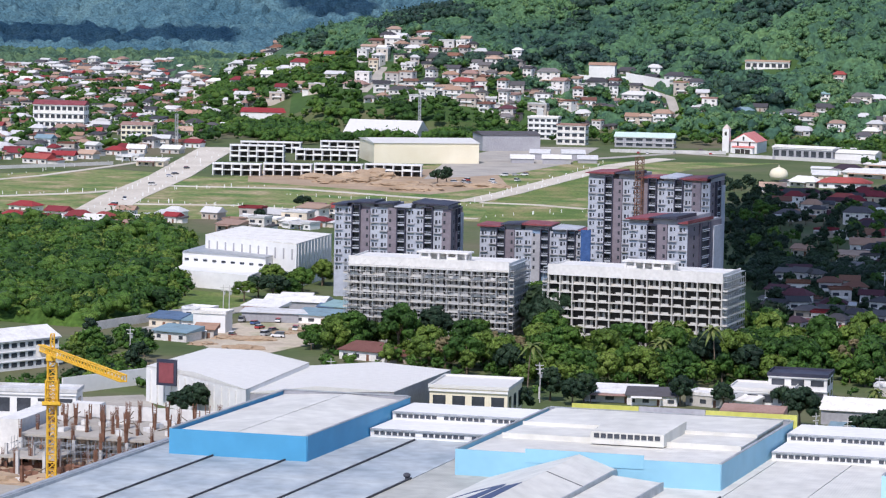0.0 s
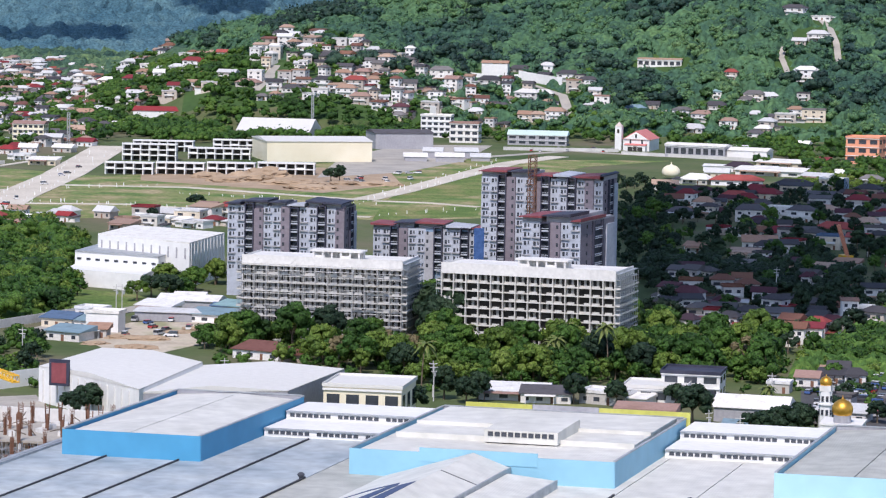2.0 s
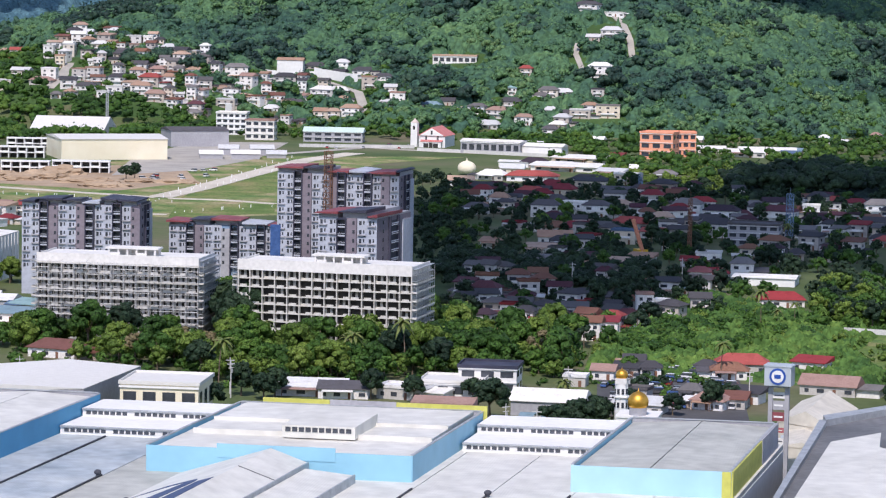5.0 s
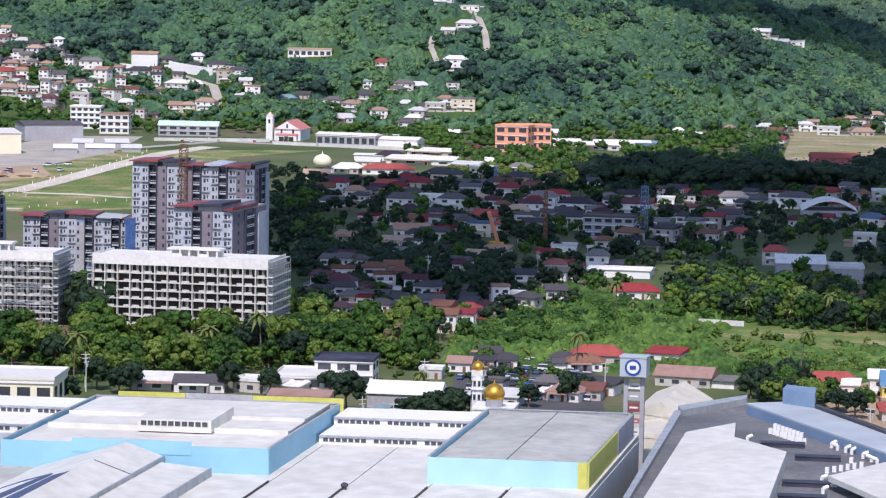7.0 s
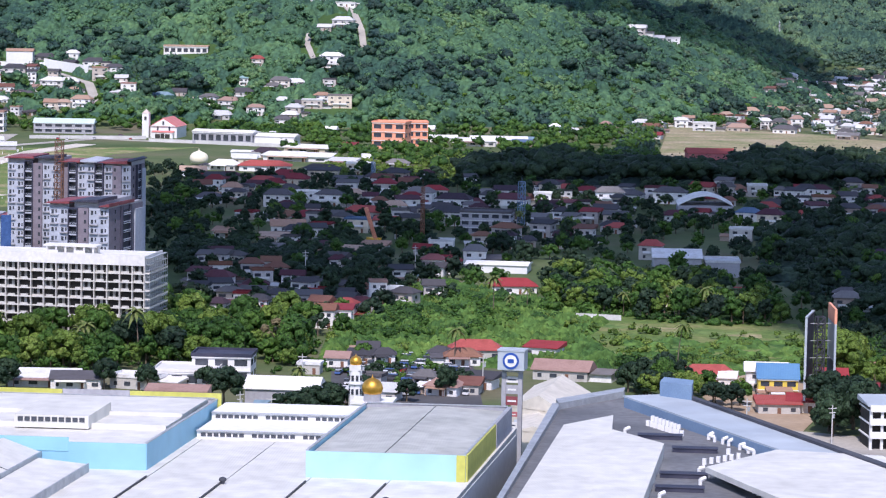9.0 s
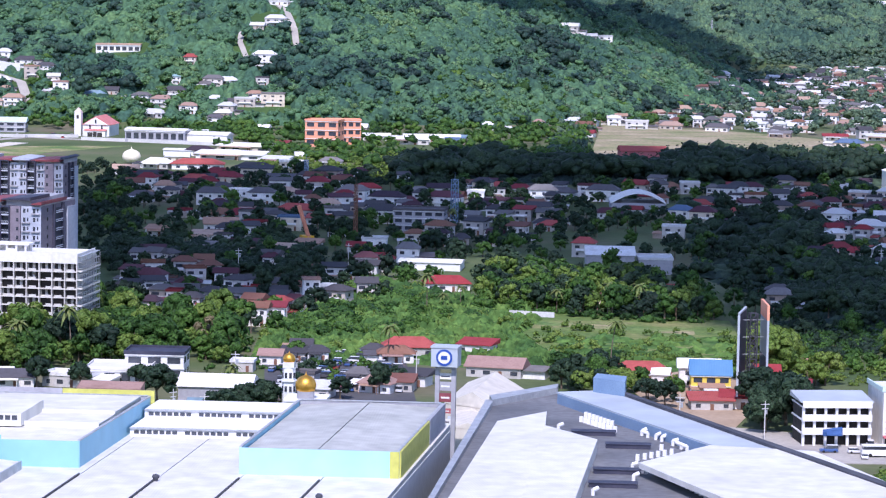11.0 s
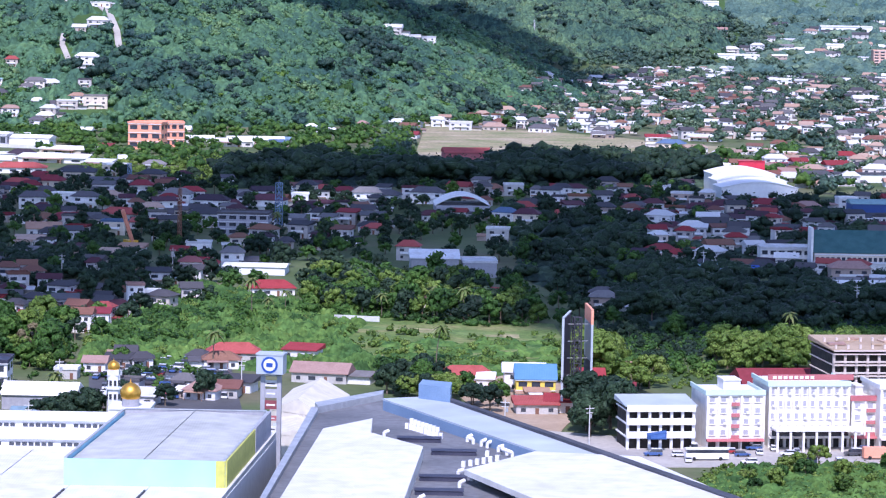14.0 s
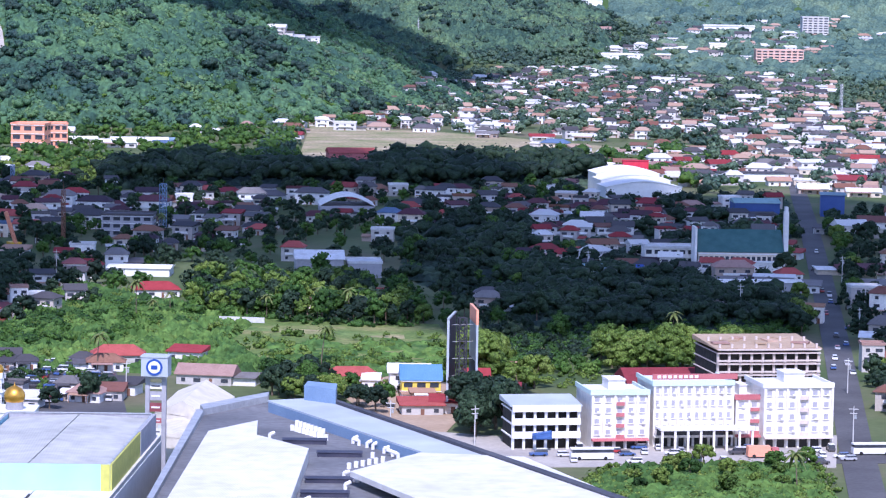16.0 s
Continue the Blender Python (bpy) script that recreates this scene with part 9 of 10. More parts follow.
def scatter(poly, gap, seed, pad):
    """Places over a plan outline, about gap apart, off the buildings and roads."""
    rng = random.Random(seed)
    x0, x1 = min(p[0] for p in poly), max(p[0] for p in poly)
    y0, y1 = min(p[1] for p in poly), max(p[1] for p in poly)
    found = []
    ny, nx = int((y1 - y0) / gap) + 1, int((x1 - x0) / gap) + 1
    for j in range(ny):
        for i in range(nx):
            x, y = x0 + (i + rng.uniform(0, 1)) * gap, y0 + (j + rng.uniform(0, 1)) * gap
            if inside(x, y, poly) and is_clear(x, y, pad):
                found.append((x, y))
    return found


def grove(poly, gap, seed, kinds, low, high, pad=2.0):
    rng = random.Random(seed)
    for x, y in scatter(poly, gap, seed, pad):
        tree(rng.choice(kinds.split()), x, y, rng.uniform(low, high))


SHAPES_OF = {}


def copse(name, poly, gap, seed, kinds, low, high, label, pad=2.0, keep=1.0):
    """Many trees with trunks and leafy crowns as one mesh, where they stand too thick to count."""
    rng = np.random.default_rng(seed)
    names = kinds.split()
    skins = {"broad": "leaf", "light": "leaf_light", "darkt": "leaf_dark", "dry": "leaf_dry"}
    vs, qs, ms, ts, mt, k = [], [], [], [], [], 0
    slots = ["bark"] + sorted({skins[n] for n in names})
    for x, y in scatter(poly, gap, seed, pad):
        if rng.uniform() > keep:
            continue
        kind, variant = names[rng.integers(len(names))], int(rng.integers(6))
        if (kind, variant) not in SHAPES_OF:
            r2 = np.random.default_rng(variant * 13 + 5)
            h = 7.5 + variant * 0.7
            wide, half = ((2.9, 2.2), (2.3, 2.9), (3.4, 1.7), (2.7, 2.5), (3.1, 2.0), (2.2, 2.4))[variant]
            lobes = clumps(r2, 8, wide, h * 0.5, half + 0.8, 1.4, 2.2, 0.45)
            v, q, tri = leaf_cloud(r2, lobes, 11, 0.85, 1)
            ring = [(math.cos(a) * r, math.sin(a) * r, z) for r, z in ((0.35, 0.0), (0.16, h * 0.6)) for a in (0, 2.1, 4.2)]
            tq = [(0, 1, 4, 3), (1, 2, 5, 4), (2, 0, 3, 5)]
            SHAPES_OF[kind, variant] = (np.array(ring), np.array(tq), v, q, tri)
        tv, tq, v, q, tri = SHAPES_OF[kind, variant]
        s, a = rng.uniform(low, high), rng.uniform(0, 6.28)
        rot = np.array(((math.cos(a), -math.sin(a), 0), (math.sin(a), math.cos(a), 0), (0, 0, rng.uniform(0.85, 1.15)))) * s
        base = np.array((x, y, ground_z(x, y) - 0.2))
        for pv, pq, slot in ((tv, tq, 0), (v, q, slots.index(skins[kind]))):
            vs.append(pv @ rot.T + base)
            qs.append(pq + k)
            ms.append(np.full(len(pq), slot, dtype=np.int32))
            if slot:
                ts.append(tri + k)
                mt.append(np.full(len(tri), slot, dtype=np.int32))
            k += len(pv)
    if not vs:
        return
    me = quick_mesh(name, np.concatenate(vs), np.concatenate(qs), slots[0], np.concatenate(ts))
    for sl in slots[1:]:
        me.materials.append(M[sl])
    me.polygons.foreach_set("material_index", np.concatenate(ms + mt))
    tagged(new(name, me), label, "trees", "", "stuff")


def wood(name, poly, gap, seed, mat, radius, tall, per, label, leaf=1.0, pad=2.0, keep=1.0, bunched=-1.0):
    """A wood too far off to count: crowns of clumped leaf tufts in one mesh; bunched keeps them to patches."""
    rng = np.random.default_rng(seed)
    pts = [p for p in scatter(poly, gap, seed, pad) if rng.uniform() < keep and noise.noise(Vector((p[0] / 62, p[1] / 95, seed))) > bunched]
    if not pts:
        return
    n = len(pts)
    base = np.array([(x, y, ground_z(x, y)) for x, y in pts])
    r = radius * rng.uniform(0.5, 1.45, n)
    h = tall * rng.uniform(0.7, 1.2, n) * (0.6 + 0.4 * r / radius)
    count, each = per
    up = np.stack([1 - 1.25 * (k + rng.uniform(0.2, 0.8, n)) / count for k in range(count)], 1)
    turn = rng.uniform(0, 6.28, (n, 1)) + np.arange(count) * 2.4 + rng.uniform(-0.5, 0.5, (n, count))
    ring = np.sqrt(np.maximum(0, 1 - up * up))
    out = np.stack([np.cos(turn) * ring, np.sin(turn) * ring, up], 2)
    mid = base[:, None, :] + out * np.stack([r, r, r * 0.7], 1)[:, None, :] * rng.uniform(0.35, 0.8, (n, count, 1))
    mid[..., 2] += (h - r * 0.5)[:, None]
    span = (r[:, None] * rng.uniform(0.42, 0.78, (n, count)))[..., None, None]
    v0, f0 = BALL[1]
    solid = mid[:, :, None, :] + v0 * (1, 1, 0.7) * span * rng.uniform(0.5, 1.2, (n, count, len(v0), 1))
    d = rng.normal(size=(n, count, each, 3))
    d /= np.linalg.norm(d, axis=3)[..., None]
    d = np.where(((d * (out + (0, 0, 0.4))[:, :, None, :]).sum(3) < 0)[..., None], -d, d)
    loose = tufts(rng, mid[:, :, None, :] + d * span * rng.uniform(0.85, 1.2, (n, count, each, 1)), d, leaf)
    k = n * count * len(v0)
    tris = (f0[None] + (np.arange(n * count) * len(v0))[:, None, None]).reshape(-1, 3)
    me = quick_mesh(name, np.concatenate([solid.reshape(-1, 3), loose]), np.arange(len(loose)).reshape(-1, 4) + k, mat, tris)
    tagged(new(name, me), label, "woodland", "", "stuff")


def canopy(name, poly, step, gap, radius, tall, seed, mat, label, rough=0.5, keep=1.0):
    """A closed forest roof: one uneven sheet of domed crowns over a plan outline, open round buildings and roads."""
    rng = np.random.default_rng(seed)
    x0, x1 = min(p[0] for p in poly), max(p[0] for p in poly)
    y0, y1 = min(p[1] for p in poly), max(p[1] for p in poly)
    xs, ys = np.arange(x0, x1, step), np.arange(y0, y1, step)
    gx, gy = np.meshgrid(xs, ys)
    gx = gx + rng.uniform(-0.35, 0.35, gx.shape) * step
    gy = gy + rng.uniform(-0.35, 0.35, gy.shape) * step
    nx, ny = int((x1 - x0) / gap) + 3, int((y1 - y0) / gap) + 3
    tx = x0 + (np.arange(nx)[None, :] - 1 + rng.uniform(0, 1, (ny, nx))) * gap
    ty = y0 + (np.arange(ny)[:, None] - 1 + rng.uniform(0, 1, (ny, nx))) * gap
    tr = radius * rng.uniform(0.65, 1.35, (ny, nx))
    th = tall * rng.uniform(0.55, 1.3, (ny, nx)) * np.where(rng.uniform(size=(ny, nx)) < keep, 1.0, 0.12)
    ci, cj = ((gx - x0) / gap).astype(int) + 1, ((gy - y0) / gap).astype(int) + 1
    best = np.zeros_like(gx)
    for dj in (-1, 0, 1):
        for di in (-1, 0, 1):
            i, j = np.clip(ci + di, 0, nx - 1), np.clip(cj + dj, 0, ny - 1)
            q = ((gx - tx[j, i]) ** 2 + (gy - ty[j, i]) ** 2) / tr[j, i] ** 2
            best = np.maximum(best, th[j, i] * (0.1 + 0.9 * np.sqrt(np.maximum(0, 1 - q))) * (q < 1))
    best = best + rng.normal(scale=rough, size=best.shape) * (best > 0.3)
    h, w = gx.shape
    land = np.array([ground_z(px, py) for px, py in zip(gx.ravel(), gy.ravel())]).reshape(gx.shape)
    near = np.array([is_clear(px, py, 5.0) for px, py in zip(gx.ravel(), gy.ravel())]).reshape(gx.shape)
    best = np.where(near, best, best * 0.6)
    ok = np.array([is_clear(px, py, 0.0) for px, py in zip(gx.ravel(), gy.ravel())]).reshape(gx.shape)
    wanted = np.array([inside(px, py, poly) for px, py in zip(gx.ravel(), gy.ravel())]).reshape(gx.shape)
    soft = wanted.astype(float)
    for axis in (0, 1):                       # lower towards the outline
        soft = sum(np.roll(soft, k, axis) for k in range(-4, 5)) / 9
    best = best * np.clip((soft - 0.45) * 2.2, 0.15, 1)
    z = land + np.where(ok & wanted, np.maximum(best, -0.4), -0.5)
    verts = np.stack([gx, gy, z], 2).reshape(-1, 3)
    idx = np.arange(h * w).reshape(h, w)
    quads = np.stack([idx[:-1, :-1], idx[:-1, 1:], idx[1:, 1:], idx[1:, :-1]], 2).reshape(-1, 4)
    use = (wanted & ok).ravel()[quads].any(1)
    quads = quads[use]
    used, inverse = np.unique(quads, return_inverse=True)
    me = quick_mesh(name, verts[used], inverse.reshape(-1, 4), mat)
    tagged(new(name, me), label, "woodland", "", "stuff")


CELLS.update(clear_map())
grove([(-35, 1091), (27, 1095), (35, 1172), (58, 1175), (63, 1126), (104, 1131), (154, 1121), (151, 1089), (141, 1018), (137, 990), (99, 998), (70, 980), (21, 982), (4, 1011), (-22, 1023), (-45, 1062)], 13, 1, "broad light light darkt broad light broad light broad light broad dry", 0.95, 1.4, 2.0)
tree("darkt", 29.5, 1095.4, 1.81)
tree("darkt", 33.3, 1087.2, 2.06)
tree("darkt", 37.8, 1095.1, 2.24)
tree("darkt", 41.6, 1082.9, 2.24)
tree("darkt", 46.5, 1090.7, 2.06)
tree("darkt", 51.0, 1086.5, 1.81)
tree("darkt", 39.1, 1074.9, 1.89)
tree("darkt", 34.7, 1071.0, 1.5)
copse("tree_belt", [(-35, 1091), (27, 1095), (56, 1139), (104, 1131), (154, 1121), (151, 1089), (141, 1018), (137, 990), (99, 998), (70, 980), (21, 982), (4, 1011), (-22, 1023), (-45, 1062)], 7.5, 101, "broad light light broad", 0.5, 0.95, "dense green trees, too thick to count", 1.0, 1.0)
tree("palm", 70.0, 1016.7, 0.62)
tree("palm", 75.9, 1036.5, 0.66)
tree("palm", 85.7, 999.3, 0.70)
tree("palm", 42.7, 1034.3, 0.74)
tree("palm", 53.1, 1021.7, 0.78)
tree("palm", 69.7, 1016.8, 0.82)
tree("palm", 94.8, 1014.9, 0.62)
tree("palm", 26.4, 966.4, 0.66)
tree("palm", 128.7, 917.4, 0.70)
tree("palm", 125.9, 921.9, 0.74)
tree("palm", 184.5, 990.1, 0.78)
tree("palm", 222.2, 1118.3, 0.82)
tree("palm", 229.7, 1125.0, 0.62)
tree("palm", 239.7, 1143.5, 0.66)
tree("palm", 271.2, 1124.3, 0.70)
tree("palm", 288.0, 1115.9, 0.74)
tree("palm", 298.8, 1113.1, 0.78)
tree("palm", 258.2, 994.6, 0.82)
tree("palm", 390.3, 1014.9, 0.62)
tree("palm", 351.3, 990.6, 0.66)
tree("palm", 350.8, 978.0, 0.70)
tree("palm", 389.6, 1023.8, 0.74)
tree("palm", 317.4, 743.6, 0.78)
tree("palm", 71.5, 1036.7, 0.82)
tree("palm", 93.7, 1039.0, 0.62)
tree("palm", 275.1, 1680.6, 0.66)
tree("palm", 293.5, 1420.1, 0.70)
wood("undergrowth", [(-140, 940), (-88, 959), (-98, 1083), (-133, 1047), (-147, 988)], 7.2, 74, "leaf", 2.2, 2.2, (3, 4), "green trees and scrub behind the building site", 0.55, 0.5, 1.0)
canopy("woodland", [(-181, 1134), (-240, 1503), (-190, 1486), (-137, 1512), (-119, 1429), (-106, 1329), (-101, 1148), (-124, 1109)], 1.4, 7.5, 5.2, 3.5, 3, "canopy_near", "dense green woodland of mixed broadleaf trees", 0.4)
wood("woodland", [(-181, 1134), (-240, 1503), (-190, 1486), (-137, 1512), (-119, 1429), (-106, 1329), (-101, 1148), (-124, 1109)], 10, 31, "leaf_light", 3.8, 5.5, (6, 6), "bright green crowns in the woodland", 0.7, 2.0, 0.7)
wood("woodland", [(-181, 1134), (-240, 1503), (-190, 1486), (-137, 1512), (-119, 1429), (-106, 1329), (-101, 1148), (-124, 1109)], 9, 32, "leaf", 4.4, 6.5, (6, 6), "green crowns in the woodland", 0.75, 2.0, 0.9)
grove([(-76, 1198), (-63, 1191), (-42, 1224), (-43, 1276), (-62, 1295), (-79, 1270)], 9, 35, "darkt broad light", 0.8, 1.2, 2.0)
copse("tree_belt", [(-113, 956), (-88, 959), (-100, 1083), (-119, 1081), (-121, 1020)], 9, 36, "broad light darkt", 0.6, 0.9, "dense green trees, too thick to count", 2.0, 1.0)
copse("tree_belt", [(150, 1708), (177, 1710), (155, 1276), (226, 1273), (257, 1366), (478, 1365), (367, 1046), (321, 1048), (313, 1088), (243, 1126), (268, 1273), (157, 1056), (105, 1059)], 20, 5, "darkt darkt broad", 0.7, 1.1, "dense green trees, too thick to count", 2.0, 1.0)
# Woods under the cloud take the darker colours, which deepen its shade.
canopy("dense_wood", [(328, 1722), (334, 1800), (396, 1850), (423, 1794), (491, 1798), (552, 1905), (649, 1849), (614, 1730), (477, 1701), (407, 1740)], 1.5, 8.5, 6.2, 4.0, 206, "canopy_wood", "dense trees behind the village, coloured dark for shade", 0.35, 0.95)
wood("dark_trees", [(328, 1722), (334, 1800), (396, 1850), (423, 1794), (491, 1798), (552, 1905), (649, 1849), (614, 1730), (477, 1701), (407, 1740)], 11, 306, "leaf_dark", 6.4, 11.5, (7, 3), "dense trees behind the village, coloured dark for shade", 0.9, 1.0, 0.95)
# Light leaf colour stands for sunlight on this strip beside the wood.
wood("undergrowth", [(255, 1735), (326, 1728), (334, 1805), (400, 1880), (392, 1960), (300, 1960), (262, 1860)], 9, 361, "leaf_light", 3.2, 3.4, (4, 4), "low trees and scrub, coloured light for the sun on them", 0.9, 1.5, 0.7)
wood("dark_trees", [(365, 1067), (451, 1056), (482, 1130), (468, 1226), (426, 1276), (357, 1120)], 7, 309, "leaf_dark", 3.7, 6.8, (6, 5), "dense trees behind the street, coloured dark for shade", 0.6, 1.0, 0.75)
wood("dark_trees", [(118, 1250), (205, 1245), (222, 1372), (132, 1380)], 7.0, 363, "leaf_dark", 3.3, 5.0, (5, 4), "low trees across the village, coloured dark for shade", 0.6, -1.0, 0.75)
wood("dark_trees", [(446, 1593), (533, 1625), (402, 1195), (363, 1152), (358, 1242)], 14, 350, "leaf_dark", 5.0, 6.0, (6, 3), "trees beside the sheds, coloured dark for shade", 0.8, 2.0, 0.5)
wood("dark_trees", [(437, 1276), (482, 1130), (520, 1219), (490, 1244), (481, 1295), (603, 1415), (685, 1624), (565, 1653), (526, 1674), (403, 1279)], 15, 347, "leaf_dark", 4.8, 5.5, (6, 3), "trees between the village houses, coloured dark for shade", 0.8, 2.0, 0.45)
copse("tree_belt", [(265, 1229), (333, 1250), (330, 1113), (317, 1087), (245, 1134)], 9, 7, "broad light broad darkt", 0.8, 1.2, "dense green trees, too thick to count", 2.0, 1.0)
grove([(347, 955), (388, 952), (398, 990), (350, 992)], 8, 8, "light", 0.9, 1.3, 2.0)
wood("undergrowth", [(318, 975), (342, 994), (396, 992), (416, 1058), (366, 1064), (340, 1050), (322, 1010)], 5, 362, "leaf_dark", 2.2, 2.2, (4, 5), "low scrub behind the street, coloured dark for shade", 0.5, 1.5, 0.75)
canopy("dense_wood", [(365, 1067), (451, 1056), (482, 1130), (468, 1226), (426, 1276), (357, 1120)], 1.3, 6.0, 4.2, 2.4, 209, "canopy_wood", "dense trees behind the street, coloured dark for shade", 0.35, 0.9)
copse("tree_belt", [(329, 1057), (313, 969), (332, 980), (364, 1063), (356, 1117)], 9, 157, "darkt", 0.3, 0.5, "dense green trees, too thick to count", 1.0, 1.0)
grove([(285, 922), (293, 920), (300, 946), (290, 948)], 6, 10, "light", 1.45, 1.7, 2.0)
grove([(294, 920), (308, 919), (314, 944), (300, 948)], 6.5, 410, "light", 0.8, 1.15, 2.0)
grove([(256, 832), (270, 827), (293, 896), (276, 897)], 8, 41, "darkt", 1.1, 1.4, 2.0)
grove([(271, 745), (319, 734), (337, 784), (289, 790)], 10, 42, "light broad", 0.35, 0.6, 2.0)
wood("undergrowth", [(245, 732), (328, 717), (339, 783), (286, 791)], 3.4, 43, "leaf_light", 1.5, 1.3, (3, 4), "green scrub and banana plants", 0.45, 2.0, 1.0)
canopy("dense_wood", [(446, 1593), (533, 1625), (402, 1195), (363, 1152), (358, 1242)], 1.4, 8.5, 5.4, 2.2, 250, "canopy_wood", "trees beside the sheds, coloured dark for shade", 0.35, 0.65)
grove([(224, 928), (249, 875), (261, 922), (245, 947)], 9, 151, "broad light darkt", 0.6, 0.9, 2.0)
copse("tree_belt", [(-137, 1512), (-109, 1405), (-99, 1309), (-95, 1136), (-102, 1148), (-109, 1329), (-123, 1428)], 6, 152, "broad light broad", 0.6, 0.9, "dense green trees, too thick to count", 0.5, 1.0)
canopy("scrub", [(142, 1001), (156, 1073), (188, 1153), (222, 1250), (244, 1180), (263, 1122), (262, 1106), (241, 1053), (243, 994), (234, 963), (187, 990)], 0.9, 5.5, 3.8, 2.8, 144, "canopy_scrub", "lush low scrub over the meadow", 0.6, 0.75)
canopy("scrub", [(249, 1051), (316, 1050), (294, 964), (236, 967)], 1.2, 6.0, 4.0, 1.6, 145, "canopy_scrub", "thin low scrub over the meadow", 0.35, 0.45)
canopy("dense_wood", [(437, 1276), (482, 1130), (520, 1219), (490, 1244), (481, 1295), (573, 1543), (565, 1653), (526, 1674), (403, 1279)], 1.4, 8.5, 5.6, 2.2, 247, "canopy_wood", "trees between the village houses, coloured dark for shade", 0.35, 0.7)
canopy("dense_wood", [(481, 1295), (603, 1415), (685, 1624), (581, 1643), (573, 1543)], 1.5, 9, 5.4, 2.0, 248, "canopy_wood", "trees between the village houses, coloured dark for shade", 0.35, 0.55)
copse("tree_belt", [(448, 1039), (392, 834), (723, 1532), (660, 1534)], 13, 149, "darkt", 0.6, 1.0, "dense green trees, too thick to count", 1.0, 1.0)
wood("scrub", [(144, 1001), (160, 1088), (222, 1250), (242, 1172), (256, 1091), (318, 1057), (294, 976), (236, 967), (188, 998)], 8, 44, "leaf_light", 2.2, 2.2, (4, 6), "low green scrub in the meadow", 0.5, 2.0, 0.6)
wood("scrub", [(149, 1000), (160, 1072), (215, 1210), (237, 1144), (258, 1115), (188, 1055)], 6, 45, "leaf", 2.6, 3.5, (7, 7), "low green scrub in the meadow", 0.55, 2.0, 0.5)
grove([(221, 920), (237, 912), (247, 955), (234, 963)], 9, 46, "darkt broad", 0.7, 1.0, 2.0)
tree("darkt", 39.1, 941.5, 0.8)
tree("darkt", 42.6, 945.5, 0.9)
tree("darkt", 71.0, 943.7, 0.8)
tree("darkt", 83.2, 938.7, 0.7)
tree("darkt", 101.1, 941.0, 0.7)
tree("darkt", 32.7, 949.8, 0.9)
copse("tree_belt", [(172, 1714), (160, 1275), (236, 1276), (378, 1421), (524, 1481), (590, 1687), (394, 1723), (283, 1821)], 16, 48, "darkt darkt darkt broad", 0.6, 1.05, "dense green trees, too thick to count", 0.5, 1.0)
copse("tree_belt", [(110, 920), (184, 924), (200, 1024), (118, 988)], 12, 49, "broad darkt light", 0.4, 0.75, "dense green trees, too thick to count", 1.0, 0.3)
tree("darkt", 115.9, 874.1, 0.95)
tree("darkt", 120.8, 881.5, 1.0)
tree("darkt", 125.5, 880.9, 1.05)
tree("darkt", 130.0, 884.3, 1.0)
tree("darkt", 134.8, 887.7, 0.9)
tree("darkt", 142.4, 902.9, 0.8)
tree("darkt", 156.3, 912.9, 0.7)
tree("darkt", 169.6, 922.8, 0.8)
tree("darkt", 23.1, 921.8, 0.9)
tree("darkt", -69.3, 903.3, 1.0)
tree("darkt", -65.3, 907.6, 0.9)
tree("darkt", -62.2, 915.9, 0.8)
tree("darkt", -72.9, 898.9, 0.8)
tree("darkt", 102.1, 904.3, 1.1)
tree("darkt", -70.7, 1616.8, 0.9)
tree("darkt", -3.6, 1811.0, 0.9)
tree("darkt", 1.2, 1819.0, 0.8)
tree("darkt", -67.2, 1608.9, 0.5)
tree("darkt", -88.1, 1539.6, 0.6)
wood("town_trees", [(-295, 1848), (-160, 2126), (82, 2202), (179, 2201), (291, 2144), (307, 2264), (316, 2336), (88, 2372), (-68, 2312), (-75, 2517), (-568, 3560)], 10, 50, "leaf", 4.0, 6, (4, 2), "dark green trees between the town houses", 1.3, 0.5, 0.42)
wood("town_trees", [(197, 2247), (301, 1888), (371, 1764), (574, 2020), (697, 2460), (374, 2303), (201, 2284)], 9, 51, "leaf", 4.2, 6, (4, 2), "green trees at the foot of the hill", 1.3, 1.5, 0.30)
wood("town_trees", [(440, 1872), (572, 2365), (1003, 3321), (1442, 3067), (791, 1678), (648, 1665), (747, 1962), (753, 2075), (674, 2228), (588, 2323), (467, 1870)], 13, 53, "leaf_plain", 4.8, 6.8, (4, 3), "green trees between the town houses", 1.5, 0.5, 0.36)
canopy("scrub", [(246, 732), (319, 716), (337, 779), (286, 787)], 0.9, 4.0, 3.0, 1.8, 146, "canopy_scrub", "green scrub along the main street", 0.4, 0.8)
copse("tree_belt", [(133, 1299), (155, 1235), (224, 1233), (208, 1146), (152, 1073), (109, 1062)], 19, 153, "darkt", 0.6, 1.0, "dense green trees, too thick to count", 0.5, 1.0)
copse("tree_belt", [(157, 1837), (193, 1837), (140, 1298), (112, 1301)], 12, 154, "darkt", 0.45, 0.85, "dense green trees, too thick to count", 0.5, 0.8)
wood("undergrowth", [(520, 1676), (700, 1644), (451, 1056), (329, 1057)], 22, 75, "leaf_dark", 3.4, 5.0, (7, 7), "crowns in the wood, coloured dark for shade", 0.6, 1.0, 0.8)
wood("undergrowth", [(264, 1221), (330, 1238), (329, 1109), (316, 1083), (243, 1123)], 5.5, 76, "leaf", 2.2, 1.8, (3, 4), "low green undergrowth", 0.55, 0.5, 1.0)
grove([(439, 1039), (446, 1040), (619, 1473), (614, 1476)], 13, 155, "broad light darkt", 0.7, 1.0, 2.0)
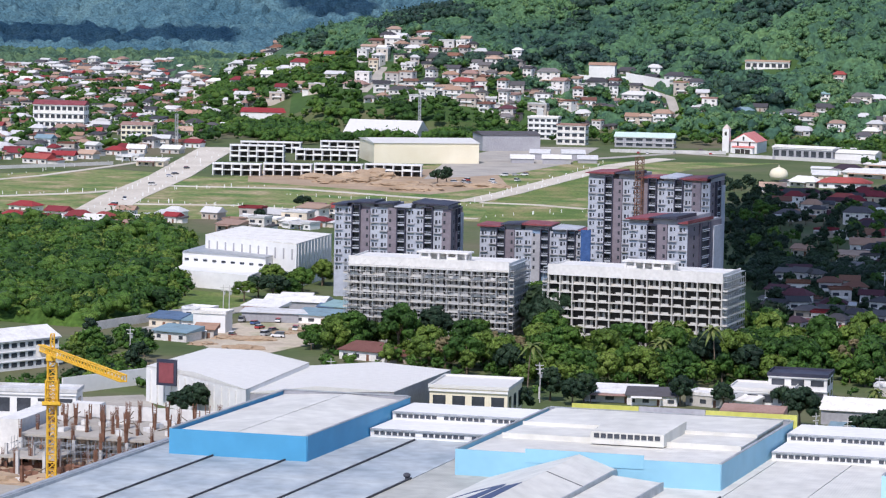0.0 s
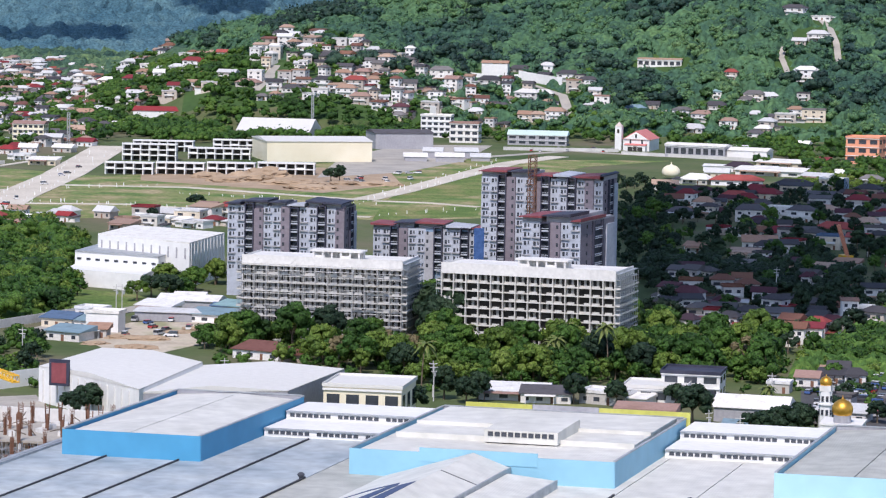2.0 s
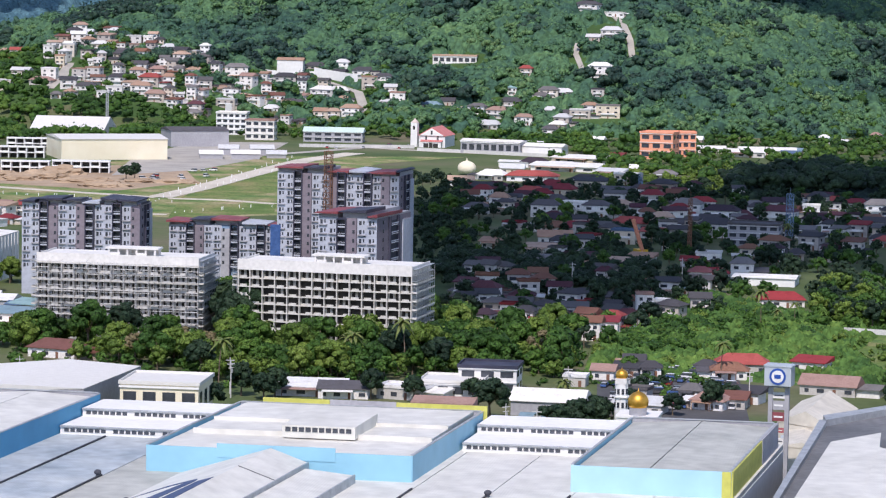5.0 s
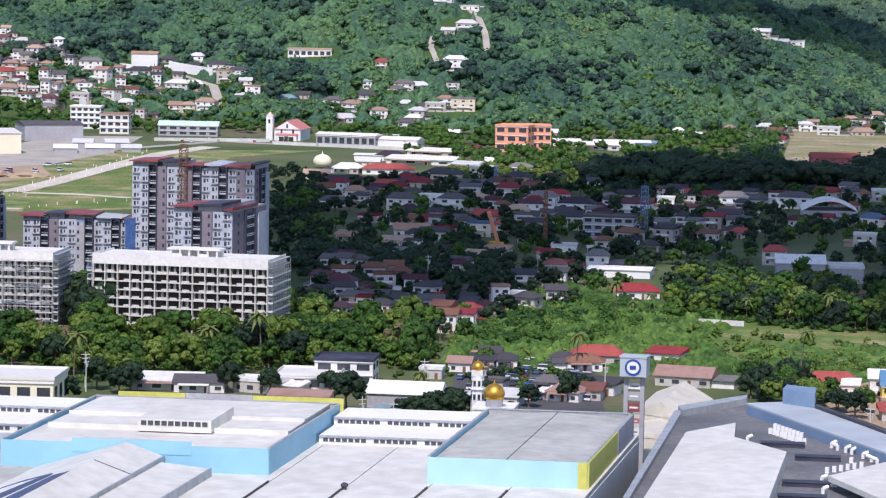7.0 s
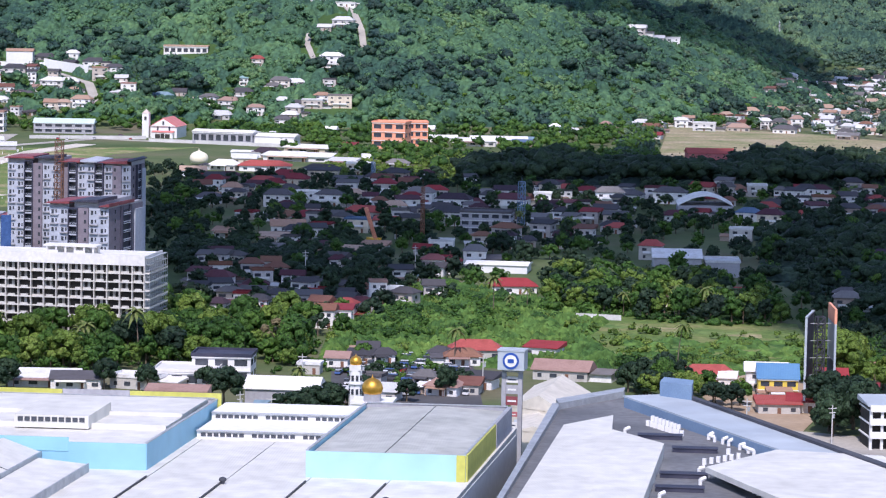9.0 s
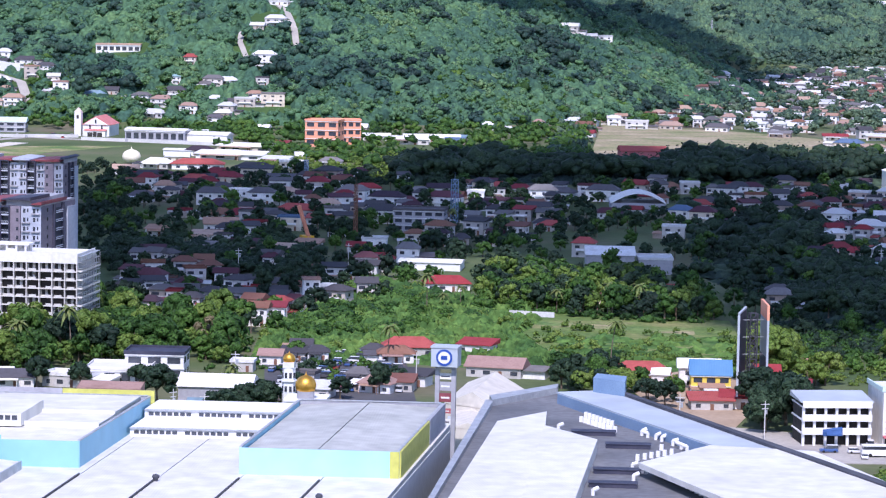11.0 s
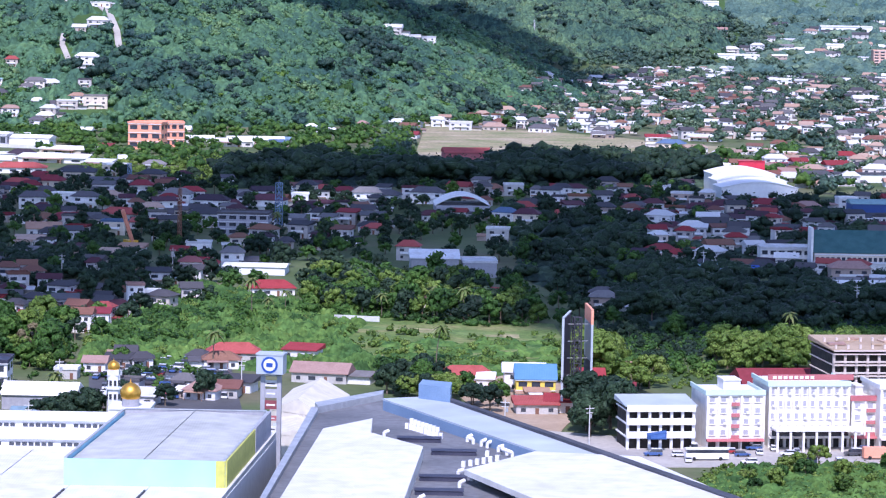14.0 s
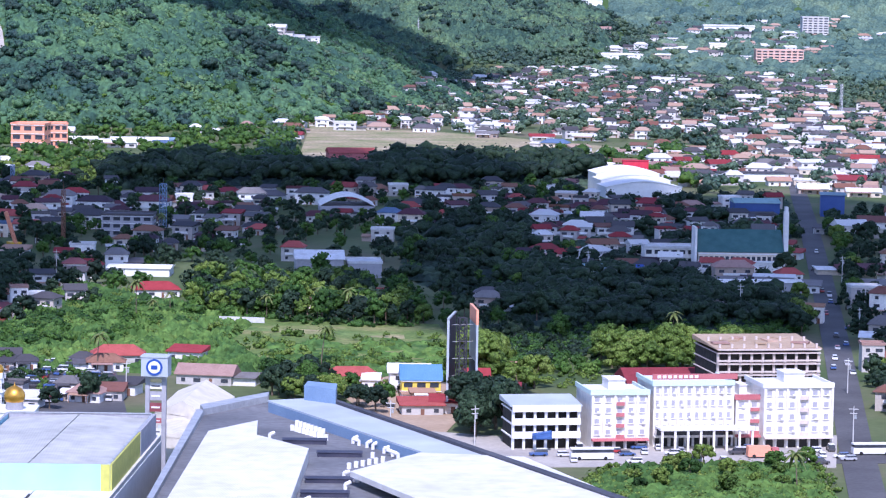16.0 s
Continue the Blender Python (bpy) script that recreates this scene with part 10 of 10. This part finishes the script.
grove([(407, 903), (413, 900), (648, 1470), (640, 1473)], 14, 156, "broad light darkt", 0.6, 0.95, 2.0)
wood("town_trees", [(-69, 2324), (45, 2296), (185, 2281), (215, 2400), (89, 2400), (13, 2499), (-59, 2570)], 10, 54, "leaf", 4.0, 7, (4, 2), "dark green trees between the hillside houses", 1.3, 0.5, 0.54)
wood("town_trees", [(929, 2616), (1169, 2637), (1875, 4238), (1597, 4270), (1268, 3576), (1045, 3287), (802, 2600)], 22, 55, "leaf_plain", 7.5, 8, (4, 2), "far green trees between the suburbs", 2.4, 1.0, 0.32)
wood("town_trees", [(-110, 2130), (40, 2180), (60, 2290), (-60, 2330), (-70, 2480), (-180, 2700), (-210, 2350)], 11, 57, "leaf", 4.4, 6.5, (5, 3), "green trees on the slope above the estate", 0.9, -2.0, 0.95)
wood("town_trees", [(440, 1866), (478, 1866), (520, 2010), (612, 2322), (575, 2330), (480, 2010)], 9, 58, "leaf", 4.4, 6.5, (5, 3), "green trees along the airfield", 0.9, 0.5, 0.7)
wood("town_trees", [(560, 1880), (632, 1722), (690, 1690), (790, 2030), (668, 2000)], 12, 59, "leaf", 4.6, 6.5, (5, 3), "green trees around the store halls", 0.9, 0.5, 0.5)
HILL = [(-146, 2831), (-145, 2724), (-61, 2478), (88, 2302), (281, 2222), (487, 2252), (675, 2385), (818, 2603), (851, 2705)]
canopy("hill_forest", HILL, 2.4, 8.5, 6.0, 7.6, 60, "canopy_hill", "dense green forest floor of the hill", 0.6)
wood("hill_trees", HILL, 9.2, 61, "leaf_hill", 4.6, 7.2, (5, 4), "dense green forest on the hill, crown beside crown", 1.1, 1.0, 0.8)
wood("hill_trees", HILL, 14.0, 62, "leaf_deep", 5.6, 9.5, (6, 4), "tall dark crowns in groups among the hill forest", 1.1, 1.0, 1.0, 0.12)
canopy("hill_forest", [(-161, 2833), (861, 2703), (898, 2961), (711, 3236), (116, 3312), (-134, 3091)], 6.0, 14.0, 9.0, 9.0, 66, "canopy_hill", "dense green forest over the hilltop", 0.8)
canopy("far_forest", [(-850, 3700), (-200, 3600), (200, 3400), (200, 4900), (-850, 4900)], 6.0, 17, 11, 15, 63, "canopy_far", "far mountain forest, coloured blue for haze", 0.7)
wood("slope_trees", [(760, 3350), (1080, 3380), (1240, 3480), (1420, 3950), (1420, 4400), (950, 4400), (850, 3900)], 15, 71, "leaf_plain", 6.2, 8.5, (4, 3), "uneven green crowns on the wooded slope", 1.6, 1.0, 0.5)
wood("slope_trees", [(760, 3350), (1080, 3380), (1240, 3480), (1420, 3950), (1420, 4400), (950, 4400), (850, 3900)], 17, 72, "leaf_deep", 6.8, 10, (5, 3), "dark groups of crowns on the wooded slope", 1.6, 1.0, 0.9, 0.15)
canopy("slope_forest", [(760, 3350), (1080, 3380), (1240, 3480), (1420, 3950), (1420, 4400), (950, 4400), (850, 3900)], 3.0, 11, 7.5, 9, 65, "canopy_slope", "wooded slope behind the suburb", 1.8)
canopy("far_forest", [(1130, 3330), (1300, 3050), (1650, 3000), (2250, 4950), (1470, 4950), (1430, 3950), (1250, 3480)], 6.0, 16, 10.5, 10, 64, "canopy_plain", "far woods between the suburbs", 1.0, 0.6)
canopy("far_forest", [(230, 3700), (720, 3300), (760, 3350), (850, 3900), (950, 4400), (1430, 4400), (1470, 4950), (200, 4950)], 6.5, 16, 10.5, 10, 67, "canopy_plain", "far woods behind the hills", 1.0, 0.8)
wood("town_trees", [(760, 3230), (1000, 3300), (1260, 3380), (1260, 3490), (1080, 3430), (760, 3400)], 13.0, 68, "leaf_plain", 6.0, 8, (4, 2), "green trees at the foot of the wooded slope", 1.8, 1.0, 0.73)
wood("town_trees", [(1180, 3480), (1300, 3480), (1480, 3950), (1480, 4400), (1380, 4400), (1360, 3950)], 16.0, 69, "leaf_plain", 7.0, 9, (4, 2), "green trees along the wooded slope", 2.2, 1.0, 0.65)
canopy("far_forest", [(-558, 3347), (-359, 3467), (-124, 2623), (-180, 3640), (-850, 3740)], 5.0, 13, 8.5, 9, 77, "canopy_slope", "green woods at the foot of the mountains", 1.6, 0.85)
wood("undergrowth", [(310, 971), (338, 953), (348, 1009), (445, 1041), (471, 1104), (340, 1054)], 7.2, 70, "leaf", 2.6, 2.5, (7, 7), "low dark green undergrowth", 0.6, 0.5, 1.0)
wood("undergrowth", [(294, 933), (330, 930), (346, 980), (318, 997)], 6.0, 71, "leaf_light", 1.6, 1.2, (3, 4), "low green undergrowth", 0.5, 0.5, 1.0)
wood("undergrowth", [(-40, 1018), (4, 959), (96, 966), (135, 965), (172, 939), (183, 1003), (135, 1059), (-35, 1091)], 8.4, 72, "leaf", 1.8, 1.6, (3, 4), "low green undergrowth", 0.5, 0.5, 1.0)
wood("undergrowth", [(235, 1012), (308, 1001), (325, 970), (312, 932), (254, 941), (228, 985)], 7.2, 73, "leaf_light", 1.7, 1.3, (3, 4), "low green undergrowth", 0.5, 0.5, 1.0)
